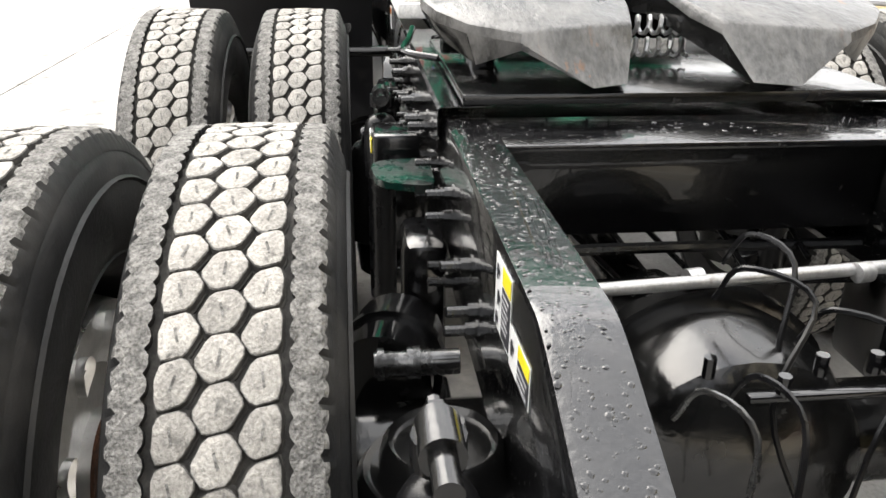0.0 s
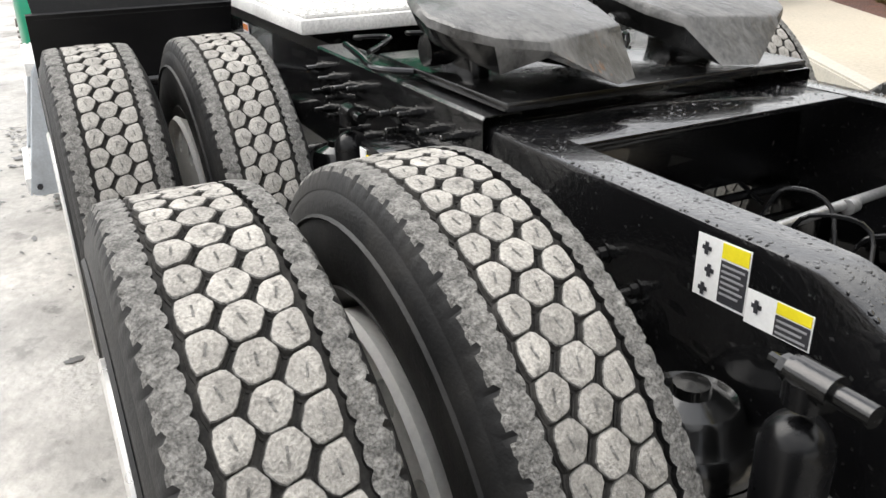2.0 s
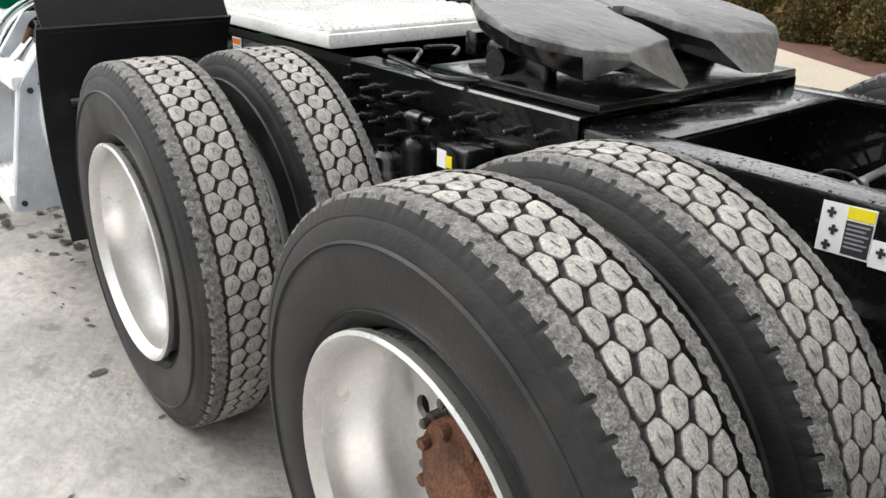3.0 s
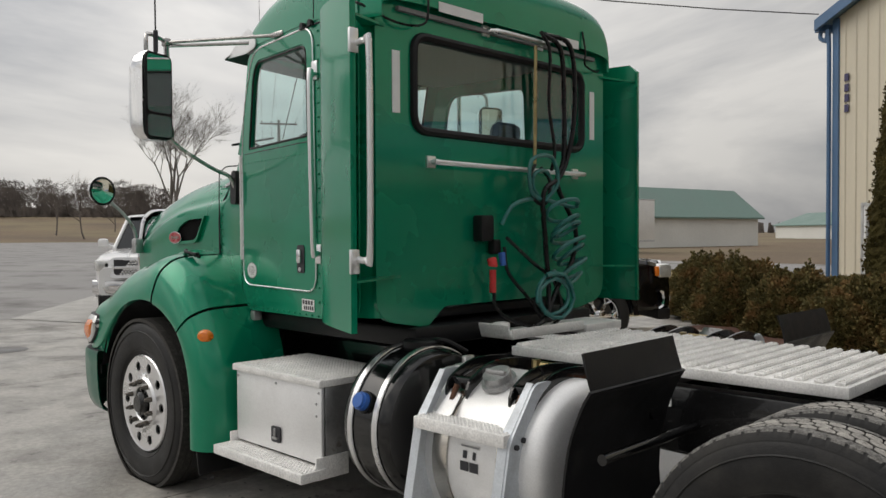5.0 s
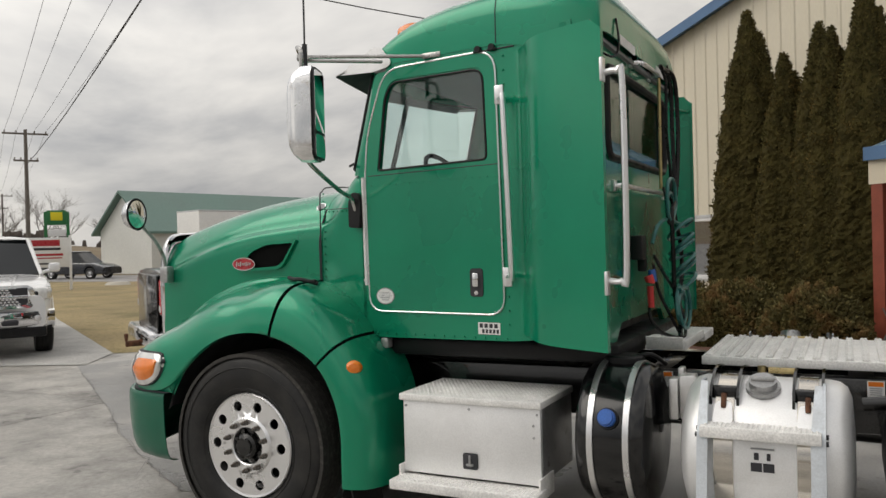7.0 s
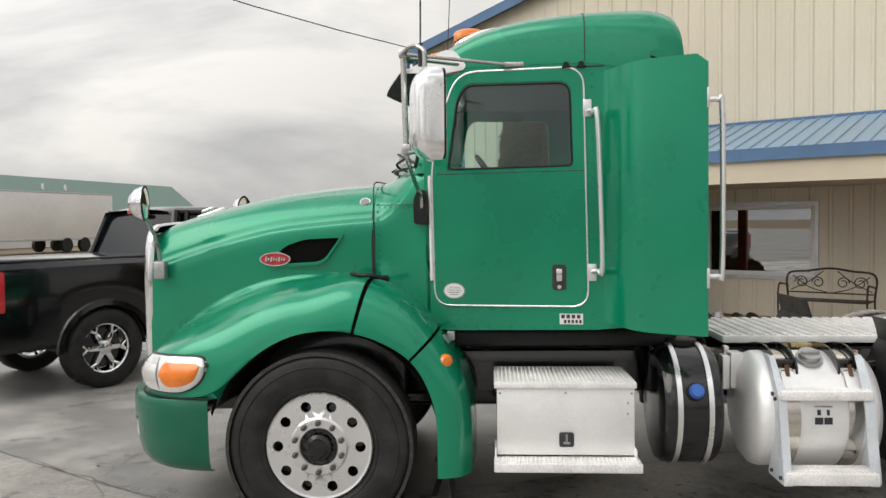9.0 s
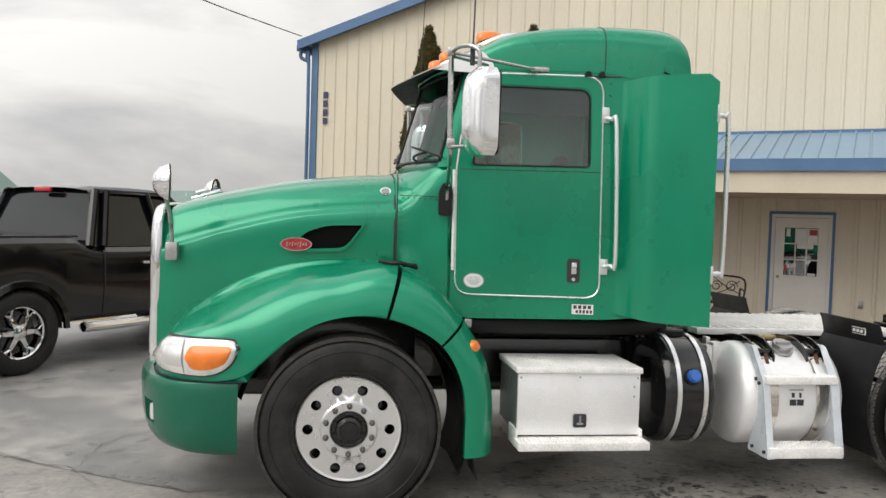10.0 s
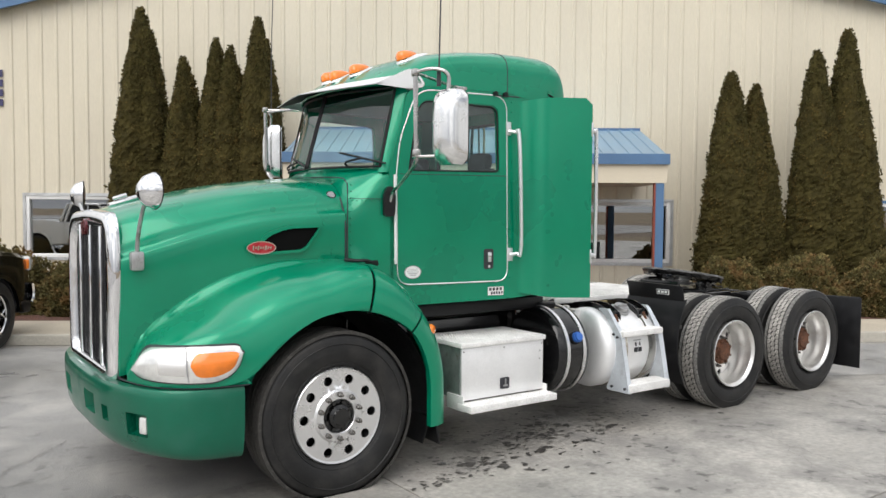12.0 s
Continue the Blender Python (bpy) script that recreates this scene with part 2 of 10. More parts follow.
M["grease"] = material("greased_cast_plate", (0.055, 0.054, 0.052), 0.36, 0.1, 0.25, 5, 0.5, 60, 0.45, bump=1.0, bump_scale=16, dirt=(0.17, 0.166, 0.16), dirt_scale=7, dirt_from=0.46, dirt_to=0.66, stretch=(1, 2.0, 1), rough_vary=0.16, spots=((0.20, 0.09, 0.035), 9.0, 0.6, 0.66, 3.0))
M["castiron"] = material("dark_cast_iron", (0.005, 0.005, 0.005), 0.2, 0.0, 0.3, 10, 0.4, 120, 0.3, bump=0.12, bump_scale=30, dirt=(0.04, 0.039, 0.037), dirt_scale=16, dirt_from=0.64, dirt_to=0.75)
M["amber"] = material("amber_lens", (0.85, 0.21, 0.015), 0.15, 0, 0.6, 20, 0.08, 300, 0.05)
M["red"] = material("red_lens", (0.55, 0.015, 0.02), 0.2, 0, 0.5, 20, 0.1, 300, 0.05)
M["badge_red"] = material("red_enamel", (0.42, 0.02, 0.03), 0.3, 0, 0.4, 20, 0.1, 300, 0.05)
M["badge_dark"] = material("dark_red_enamel", (0.10, 0.012, 0.018), 0.25, 0, 0.5, 20, 0.1, 300, 0.05)
M["white"] = material("white_vinyl", (0.78, 0.78, 0.77), 0.5, 0, 0, 10, 0.05, 200, 0.04)
M["lamp_clear"] = material("clear_lamp_lens", (0.74, 0.735, 0.715), 0.10, 0.45, 0.9, 14, 0.15, 120, 0.06)
M["yellow"] = material("yellow_vinyl", (0.78, 0.66, 0.02), 0.5, 0, 0, 10, 0.05, 200, 0.04)
M["ink"] = material("dark_print", (0.03, 0.03, 0.035), 0.6, 0, 0, 10, 0.1, 200, 0.05)
M["grey_print"] = material("grey_print", (0.28, 0.28, 0.29), 0.6, 0, 0, 10, 0.1, 200, 0.05)
M["blue_cap"] = material("blue_cap_plastic", (0.03, 0.12, 0.42), 0.45, 0, 0, 20, 0.15, 150, 0.1)
M["red_rubber"] = material("red_rubber", (0.55, 0.03, 0.03), 0.5, 0, 0, 20, 0.15, 150, 0.1)
M["water_drop"] = material("rain_water_on_black", (0.008, 0.008, 0.009), 0.05, 0, 0.5, 20, 0.1, 300, 0.05, rough_vary=0.02)
M["void"] = material("dark_opening", (0.004, 0.004, 0.004), 0.9, 0, 0, 10, 0.2, 100, 0.1, spec=0.1)
M["hose"] = material("black_hose", (0.005, 0.005, 0.0055), 0.3, 0, 0, 20, 0.2, 200, 0.1, spec=0.3)
M["coil_green"] = material("teal_coil_hose", (0.02, 0.14, 0.13), 0.35, 0, 0.3, 20, 0.2, 200, 0.1)
M["brass"] = material("tarnished_brass_rod", (0.42, 0.33, 0.16), 0.35, 0.9, 0, 20, 0.2, 200, 0.1)
M["mirror"] = material("mirror_glass", (0.8, 0.82, 0.82), 0.02, 1.0, 0, 8, 0.01, 100, 0.01, rough_vary=0.01)
M["glass"] = glass("cab_glass", (0.88, 0.965, 0.955), 0.0, 1.75)
M["glass_dark"] = glass("tinted_glass", (0.10, 0.11, 0.12))
M["interior"] = material("dark_grey_trim", (0.05, 0.05, 0.055), 0.8, 0, 0, 10, 0.2, 100, 0.1)
M["headliner"] = material("grey_headliner", (0.22, 0.22, 0.22), 0.9, 0, 0, 10, 0.1, 100, 0.1)

# setting
M["concrete"] = material("wet_concrete", (0.33, 0.31, 0.285), 0.62, 0, 0, 0.55, 0.22, 30, 0.16, bump=0.5, bump_scale=40, dirt=(0.215, 0.21, 0.205), dirt_scale=1.1, dirt_from=0.48, dirt_to=0.66, rough_vary=0.2)
M["slab"] = material("lot_slab_concrete", (0.345, 0.327, 0.297), 0.42, 0, 0, 0.9, 0.22, 22, 0.22, bump=0.5, bump_scale=30, dirt=(0.215, 0.205, 0.19), dirt_scale=1.1, dirt_from=0.44, dirt_to=0.64, spots=((0.10, 0.095, 0.087), 7.0, 0.55, 0.62, 1.1), rough_vary=0.16, per_object=0.06, spec=0.8)
M["asphalt"] = material("damp_asphalt", (0.25, 0.245, 0.236), 0.42, 0, 0, 0.5, 0.2, 60, 0.2, bump=0.6, bump_scale=90, spots=((0.15, 0.146, 0.138), 5.0, 0.54, 0.62, 0.7), dirt=(0.45, 0.43, 0.40), dirt_scale=1.3, dirt_from=0.46, dirt_to=0.72, rough_vary=0.25)
M["road"] = material("street_asphalt", (0.27, 0.262, 0.255), 0.75, 0, 0, 0.15, 0.15, 25, 0.15, bump=0.4, bump_scale=60, dirt=(0.14, 0.135, 0.13), dirt_scale=0.4, dirt_from=0.5, dirt_to=0.7)
M["grass"] = material("dormant_lawn", (0.28, 0.215, 0.105), 0.95, 0, 0, 0.3, 0.25, 14, 0.35, bump=0.8, bump_scale=30, dirt=(0.12, 0.11, 0.045), dirt_scale=0.5, dirt_from=0.5, dirt_to=0.75)
M["field"] = material("brown_field", (0.15, 0.105, 0.065), 0.95, 0, 0, 0.03, 0.3, 2, 0.25, dirt=(0.2, 0.16, 0.09), dirt_scale=0.02, dirt_from=0.45, dirt_to=0.6)
M["gravel"] = material("white_gravel", (0.42, 0.41, 0.39), 0.95, 0, 0, 2, 0.15, 40, 0.45, bump=1.0, bump_scale=45)
M["mulch"] = material("red_brown_mulch", (0.10, 0.045, 0.03), 0.95, 0, 0, 5, 0.3, 50, 0.5, bump=1.0, bump_scale=50)
M["walk"] = material("tan_walkway_concrete", (0.44, 0.385, 0.30), 0.7, 0, 0, 0.8, 0.12, 30, 0.12, bump=0.3, bump_scale=50)
M["stain"] = material("oil_stain", (0.085, 0.08, 0.075), 0.35, 0, 0.1, 4, 0.3, 60, 0.2)
M["siding"] = material("beige_metal_siding", (0.69, 0.63, 0.50), 0.42, 0.0, 0.1, 0.6, 0.05, 40, 0.03, dirt=(0.61, 0.555, 0.45), dirt_scale=0.9, dirt_from=0.55, dirt_to=0.9, stretch=(1, 1, 0.25))
M["soffit"] = material("beige_soffit", (0.62, 0.55, 0.43), 0.6, 0, 0, 1, 0.06, 60, 0.04)
M["blue_trim"] = material("blue_metal_trim", (0.085, 0.17, 0.31), 0.4, 0.1, 0.1, 2, 0.1, 80, 0.06)
M["blue_roof"] = material("blue_metal_roof", (0.20, 0.32, 0.44), 0.38, 0.2, 0.1, 0.8, 0.1, 40, 0.06)
M["rust_post"] = material("red_brown_post", (0.24, 0.055, 0.03), 0.5, 0, 0, 5, 0.2, 80, 0.1)
M["white_door"] = material("white_door_paint", (0.74, 0.72, 0.67), 0.45, 0, 0, 3, 0.05, 80, 0.04)
# near-black that paints the unlit inside of a building
M["win_dark"] = material("unlit_room_shade", (0.03, 0.032, 0.033), 0.9, 0, 0, 1, 0.3, 20, 0.2)
M["pane"] = glass("building_glass", (0.6, 0.63, 0.62), 0.0, 4.6)
M["leaf_dark"] = material("arborvitae_leaf", (0.070, 0.062, 0.017), 0.8, 0, 0, 2.5, 0.25, 30, 0.3, dirt=(0.150, 0.100, 0.030), dirt_scale=2.2, dirt_from=0.46, dirt_to=0.70, per_object=0.42, spec=0.3)
M["leaf_bush"] = material("yew_leaf", (0.135, 0.115, 0.042), 0.8, 0, 0, 2.5, 0.3, 30, 0.35, dirt=(0.23, 0.135, 0.056), dirt_scale=2.6, dirt_from=0.48, dirt_to=0.64, per_object=0.45, spec=0.3)
# darker than the leaves: shade between the sprays is put into this colour
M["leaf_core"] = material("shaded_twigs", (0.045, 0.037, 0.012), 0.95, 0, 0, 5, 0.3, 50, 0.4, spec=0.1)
M["bark"] = material("grey_bark", (0.13, 0.115, 0.10), 0.95, 0, 0, 3, 0.25, 40, 0.25)
M["bark_far"] = material("far_twigs", (0.15, 0.13, 0.118), 0.95, 0, 0, 0.2, 0.3, 3, 0.3)
M["pole_wood"] = material("weathered_pole", (0.16, 0.14, 0.12), 0.9, 0, 0, 2, 0.2, 40, 0.2)
M["barn_white"] = material("white_barn_siding", (0.74, 0.74, 0.70), 0.6, 0, 0, 0.2, 0.06, 6, 0.04)
M["barn_green"] = material("green_barn_roof", (0.13, 0.215, 0.185), 0.5, 0, 0, 0.2, 0.1, 6, 0.06)
M["trailer"] = material("white_trailer_skin", (0.80, 0.79, 0.76), 0.45, 0.1, 0, 0.4, 0.06, 10, 0.05)
M["car_black"] = material("black_car_paint", (0.0025, 0.0025, 0.0032), 0.16, 0, 0.45, 2, 0.2, 100, 0.1, rough_vary=0.05, spec=0.4)
M["car_white"] = material("white_car_paint", (0.84, 0.84, 0.84), 0.25, 0, 0.8, 2, 0.05, 100, 0.03, rough_vary=0.04)
M["car_navy"] = material("dark_blue_car_paint", (0.01, 0.013, 0.02), 0.2, 0, 0.8, 2, 0.2, 100, 0.1)
M["iron"] = material("dark_iron", (0.03, 0.024, 0.02), 0.5, 0.5, 0, 10, 0.2, 100, 0.2)
M["blue_ink"] = material("dark_blue_figures", (0.05, 0.045, 0.12), 0.5, 0, 0, 10, 0.1, 100, 0.05)
M["sign_green"] = material("green_sign", (0.02, 0.16, 0.05), 0.5, 0, 0, 5, 0.1, 100, 0.05)
M["kerb"] = material("kerb_concrete", (0.47, 0.44, 0.38), 0.8, 0, 0, 1.5, 0.12, 50, 0.12, bump=0.3, bump_scale=60)


# ---- mesh helpers ----
ORIGIN = {}


def finish(bm, name, mats, smooth=35.0):
    bmesh.ops.recalc_face_normals(bm, faces=bm.faces)
    me = bpy.data.meshes.new(name)
    bm.to_mesh(me)
    bm.free()
    for m in (mats if isinstance(mats, (list, tuple)) else [mats]):
        me.materials.append(M[m])
    if smooth:
        me.polygons.foreach_set("use_smooth", [True] * len(me.polygons))
        me.set_sharp_from_angle(angle=radians(smooth))
    return me


def thing(name, at, label, category, group="", kind="", turn=0.0):
    """An empty at the thing's base that carries its parts."""
    ob = new(name)
    ob.empty_display_size = 0.1
    ob.location = at
    ob.rotation_euler = (0, 0, radians(turn))
    ORIGIN[ob] = Vector(at)
    return tagged(ob, label, category, group, kind)


def part(name, bm, mats, parent, label="", smooth=35.0):
    """One mesh under a thing or a part. Coordinates are the world's, unless the thing is turned: then its own."""
    at = ORIGIN[parent]
    bmesh.ops.translate(bm, verts=bm.verts, vec=-at)
    ob = new(name, finish(bm, name, mats, smooth))
    ob.parent = parent
    ORIGIN[ob] = at
    return tagged(ob, label)


def solo(name, bm, mats, label, category="", group="", kind="", smooth=35.0):
    """A thing that is a single mesh, with its origin at its base."""
    lo = [min(v.co[i] for v in bm.verts) for i in range(3)]
    hi = [max(v.co[i] for v in bm.verts) for i in range(3)]
    at = Vector(((lo[0] + hi[0]) / 2, (lo[1] + hi[1]) / 2, lo[2]))
    bmesh.ops.translate(bm, verts=bm.verts, vec=-at)
    ob = new(name, finish(bm, name, mats, smooth))
    ob.location = at
    ORIGIN[ob] = at
    return tagged(ob, label, category, group, kind)


def mat_from(bm, start, index):
    bm.faces.ensure_lookup_table()
    for f in bm.faces[start:]:
        f.material_index = index


def box(bm, c, s, bevel=0.0, rot=None, index=0):
    """A box at its centre c with sizes s, bevelled, turned by a matrix about its centre."""
    k = len(bm.faces)
    vs = bmesh.ops.create_cube(bm, size=1.0)["verts"]
    for v in vs:
        v.co = Vector((v.co.x * s[0], v.co.y * s[1], v.co.z * s[2]))
    if bevel:
        es = list({e for v in vs for e in v.link_edges})
        r = bmesh.ops.bevel(bm, geom=es, offset=bevel, segments=2, affect="EDGES", profile=0.5)
        vs = list({v for f in r["faces"] for v in f.verts} | {v for v in vs if v.is_valid})
    for v in vs:
        v.co = (rot @ v.co if rot else v.co) + Vector(c)
    mat_from(bm, k, index)
    return vs


def ring_frame(d):
    d = d.normalized()
    a = Vector((0, 0, 1)) if abs(d.z) < 0.9 else Vector((1, 0, 0))
    u = d.cross(a).normalized()
    return u, d.cross(u).normalized()


def spline(pts, per=6, closed=False):
    """Points along a smooth curve through pts."""
    pts = [Vector(p) for p in pts]
    n = len(pts)
    if per <= 1 or n < 3:
        return pts
    out = []
    for i in range(n if closed else n - 1):
        p1, p2 = pts[i], pts[(i + 1) % n]
        p0 = pts[i - 1] if (i > 0 or closed) else p1 * 2 - p2
        p3 = pts[(i + 2) % n] if (i + 2 < n or closed) else p2 * 2 - p1
        for k in range(per):
            t = k / per
            out.append(0.5 * (2 * p1 + (p2 - p0) * t + (2 * p0 - 5 * p1 + 4 * p2 - p3) * t * t + (3 * p1 - 3 * p2 + p3 - p0) * t ** 3))
    if not closed:
        out.append(pts[-1])
    return out


def tube(bm, pts, r, seg=8, per=6, closed=False, index=0, taper=None):
    """A round bar swept along a smooth line."""
    k = len(bm.faces)
    line = spline(pts, per, closed)
    rings = []
    u = None
    for i, p in enumerate(line):
        a = line[i - 1] if (i or closed) else line[i]
        b = line[(i + 1) % len(line)] if (i + 1 < len(line) or closed) else line[i]
        d = (b - a).normalized()
        if u is None:
            u, w = ring_frame(d)
        else:
            u = (u - d * u.dot(d)).normalized()
            w = d.cross(u)
        rr = r if taper is None else r + (taper - r) * i / max(1, len(line) - 1)
        rings.append([bm.verts.new(p + (u * math.cos(2 * math.pi * j / seg) + w * math.sin(2 * math.pi * j / seg)) * rr) for j in range(seg)])
    pairs = list(zip(rings, rings[1:])) + ([(rings[-1], rings[0])] if closed else [])
    for A, B in pairs:
        for j in range(seg):
            bm.faces.new((A[j], A[(j + 1) % seg], B[(j + 1) % seg], B[j]))
    if not closed:
        bm.faces.new(rings[0][::-1])
        bm.faces.new(rings[-1])
    mat_from(bm, k, index)


def lathe(bm, profile, centre, axis="y", seg=48, index=0, closed=False, caps=True):
    """A profile of (radius, offset along the axis) spun about an axis through centre."""
    k = len(bm.faces)
    rings = []
    for r, h in profile:
        ring = []
        for j in range(seg):
            a = 2 * math.pi * j / seg
            c, s = r * math.cos(a), r * math.sin(a)
            v = {"y": (c, h, s), "x": (h, c, s), "z": (c, s, h)}[axis]
            ring.append(bm.verts.new(Vector(v) + Vector(centre)))
        rings.append(ring)
    pairs = list(zip(rings, rings[1:])) + ([(rings[-1], rings[0])] if closed else [])
    for A, B in pairs:
        for j in range(seg):
            bm.faces.new((A[j], A[(j + 1) % seg], B[(j + 1) % seg], B[j]))
    if caps and not closed:
        if profile[0][0] > 1e-6:
            bm.faces.new(rings[0][::-1])
        if profile[-1][0] > 1e-6:
            bm.faces.new(rings[-1])
    mat_from(bm, k, index)


def cyl(bm, a, b, r, seg=16, index=0, r2=None):
    tube(bm, [a, b], r, seg, 1, False, index, r2)


def grid_surface(bm, rows, index=0, flip=False):
    """Quads between rows of points."""
    k = len(bm.faces)
    vs = [[bm.verts.new(p) for p in row] for row in rows]
    for A, B in zip(vs, vs[1:]):
        for j in range(len(A) - 1):
            q = (A[j], A[j + 1], B[j + 1], B[j])
            bm.faces.new(q[::-1] if flip else q)
    mat_from(bm, k, index)
    return vs


def thicken(bm, t):
    """Gives a sheet a thickness, inwards."""
    bmesh.ops.remove_doubles(bm, verts=bm.verts, dist=1e-5)
    bmesh.ops.recalc_face_normals(bm, faces=bm.faces)
    bmesh.ops.solidify(bm, geom=list(bm.faces), thickness=t)


def lerp_table(table, x):
    """Smooth value at x from a short table of (x, value)."""
    if x <= table[0][0]:
        return table[0][1]
    for i in range(len(table) - 1):
        (x0, y0), (x1, y1) = table[i], table[i + 1]
        if x <= x1:
            m0 = (y1 - table[i - 1][1]) / (x1 - table[i - 1][0]) if i else (y1 - y0) / (x1 - x0)
            m1 = (table[i + 2][1] - y0) / (table[i + 2][0] - x0) if i + 2 < len(table) else (y1 - y0) / (x1 - x0)
            h = x1 - x0
            t = (x - x0) / h
            return (2 * t ** 3 - 3 * t * t + 1) * y0 + (t ** 3 - 2 * t * t + t) * h * m0 + (3 * t * t - 2 * t ** 3) * y1 + (t ** 3 - t * t) * h * m1
    return table[-1][1]


def rounded(pts, r, seg=4):
    """A polygon (2D) with rounded corners. r: one radius, or one a corner."""
    out = []
    n = len(pts)
    for i in range(n):
        p = Vector(pts[i]).to_2d()
        a, b = Vector(pts[i - 1]).to_2d(), Vector(pts[(i + 1) % n]).to_2d()
        rr = r[i] if isinstance(r, (list, tuple)) else r
        da, db = (a - p), (b - p)
        rr = min(rr, da.length * 0.49, db.length * 0.49)
        if rr < 1e-4:
            out.append(p)
            continue
        s, e = p + da.normalized() * rr, p + db.normalized() * rr
        for k in range(seg + 1):
            t = k / seg
            out.append((1 - t) ** 2 * s + 2 * t * (1 - t) * p + t * t * e)
    return out


def plate(bm, loop, to3d, t, index=0, hole=None):
    """A flat plate from a 2D outline, with thickness t along to3d's third argument, and one hole if given."""
    k = len(bm.faces)
    if hole is None:
        f = [bm.verts.new(to3d(p[0], p[1], 0)) for p in loop]
        b = [bm.verts.new(to3d(p[0], p[1], t)) for p in loop]
        bm.faces.new(f)
        bm.faces.new(b[::-1])
        n = len(loop)
        for j in range(n):
            bm.faces.new((f[j], f[(j + 1) % n], b[(j + 1) % n], b[j]))
    else:
        n = 72
        c = Vector((sum(p[0] for p in hole) / len(hole), sum(p[1] for p in hole) / len(hole)))
        def cast(poly, ang):
            d = Vector((math.cos(ang), math.sin(ang)))
            best = None
            m = len(poly)
            for i in range(m):
                p, q = Vector(poly[i][:2]), Vector(poly[(i + 1) % m][:2])
                e = q - p
                den = d.x * e.y - d.y * e.x
                if abs(den) < 1e-9:
                    continue
                w = p - c
                s = (w.x * e.y - w.y * e.x) / den
                u = (w.x * d.y - w.y * d.x) / den
                if s > 0 and -1e-6 <= u <= 1 + 1e-6 and (best is None or s > best):
                    best = s
            return c + d * best
        angs = {2 * math.pi * i / n for i in range(n)}
        for p in list(loop) + list(hole):
            angs.add(math.atan2(p[1] - c.y, p[0] - c.x) % (2 * math.pi))
        angs = sorted(angs)
        angs = [a for i, a in enumerate(angs) if i == 0 or a - angs[i - 1] > 1e-4]
        o2, i2 = [cast(loop, a) for a in angs], [cast(hole, a) for a in angs]
        sets = []
        for z in (0, t):
            sets.append(([bm.verts.new(to3d(p.x, p.y, z)) for p in o2], [bm.verts.new(to3d(p.x, p.y, z)) for p in i2]))
        m = len(angs)
        (fo, fi), (bo, bi) = sets
        for j in range(m):
            q = (j + 1) % m
            bm.faces.new((fo[j], fo[q], fi[q], fi[j]))
            bm.faces.new((bo[q], bo[j], bi[j], bi[q]))
            bm.faces.new((fo[q], fo[j], bo[j], bo[q]))
            bm.faces.new((fi[j], fi[q], bi[q], bi[j]))
    mat_from(bm, k, index)


def mirror_y(bm):
    """The same on the other side of the truck's middle."""
    for v in bm.verts:
        v.co.y = -v.co.y
    bmesh.ops.reverse_faces(bm, faces=bm.faces)
    return bm


def both(make):
    """make(bm) draws a left-hand piece; returns the left and the right one."""
    a, b = bmesh.new(), bmesh.new()
    make(a)
    make(b)
    mirror_y(b)
    return a, b


# ---- ground ----
def sheet(name, pts, z, mat, label, category, kind="structure", cuts=0):
    bm = bmesh.new()
    f = bm.faces.new([bm.verts.new((x, y, z)) for x, y in pts])
    return solo(name, bm, mat, label, category, "", kind, smooth=0)


sheet("ground", [(-1800, -1800), (1800, -1800), (1800, 1800), (-1800, 1800)], -0.03, "field", "flat brown winter field out to the horizon", "ground")
sheet("lawn", [(-7.6, 4.4), (-14.7, 8.8), (-41, 26.9), (-28, 27), (60, 27), (60, 16), (3, 16), (-2.4, 12.0), (-3.6, 7.3)], 0.006, "grass", "dry straw-coloured dormant lawn beside the lot", "lawn")
sheet("road", [(-420, 27.3), (80, 27.0), (80, 36), (-420, 36)], 0.008, "road", "pale asphalt street beyond the lawn", "road")
sheet("road", [(-11.2, 1.4), (-44.8, 26.8), (-150, 62), (-175, 55), (-175, -80), (-11.2, -80)], 0.004, "road", "wide worn grey asphalt drive running off to the street", "road")
sheet("path", [(-6.9, 3.3), (-11.3, 1.5), (-45, 26.6), (-41, 26.9), (-14.7, 8.8), (-7.6, 4.4)], 0.010, "gravel", "white gravel strip between drive and lawn", "path")
sheet("ground", [(-0.96, -0.74), (-1.76, -0.3), (-2.74, 0.31), (-3.97, 1.2), (-5.02, 1.89), (-6.95, 3.2), (-6.5, 4.2), (-3.4, 7.3), (14.2, -3.3), (12, -3.6), (3, 0.6), (1.2, -0.2), (0.0, -0.6)], 0.004, "asphalt", "damp dark asphalt parking strip before the kerb", "ground")

# concrete apron under the truck, slab by slab
apron = thing("pavement", (0, 0, 0), "worn grey concrete lot with dark stains", "pavement", "", "structure")
SL = 4.6
for i in range(-3, 7):
    for j in range(-5, 5):
        x0, y0 = i * SL + 0.4, j * SL - 3.1
        if j > 2 or (i < -1 and j > 1):
            continue
        bm = bmesh.new()
        box(bm, (x0 + SL / 2, y0 + SL / 2, -0.05), (SL - 0.012, SL - 0.012, 0.1), 0.008)
        part("slab", bm, "slab", apron, smooth=30)
bm = bmesh.new()
box(bm, (11.8, -6.4, -0.07), (41, 35, 0.1))
part("joint_filler", bm, "stain", apron, "dark joint filler")


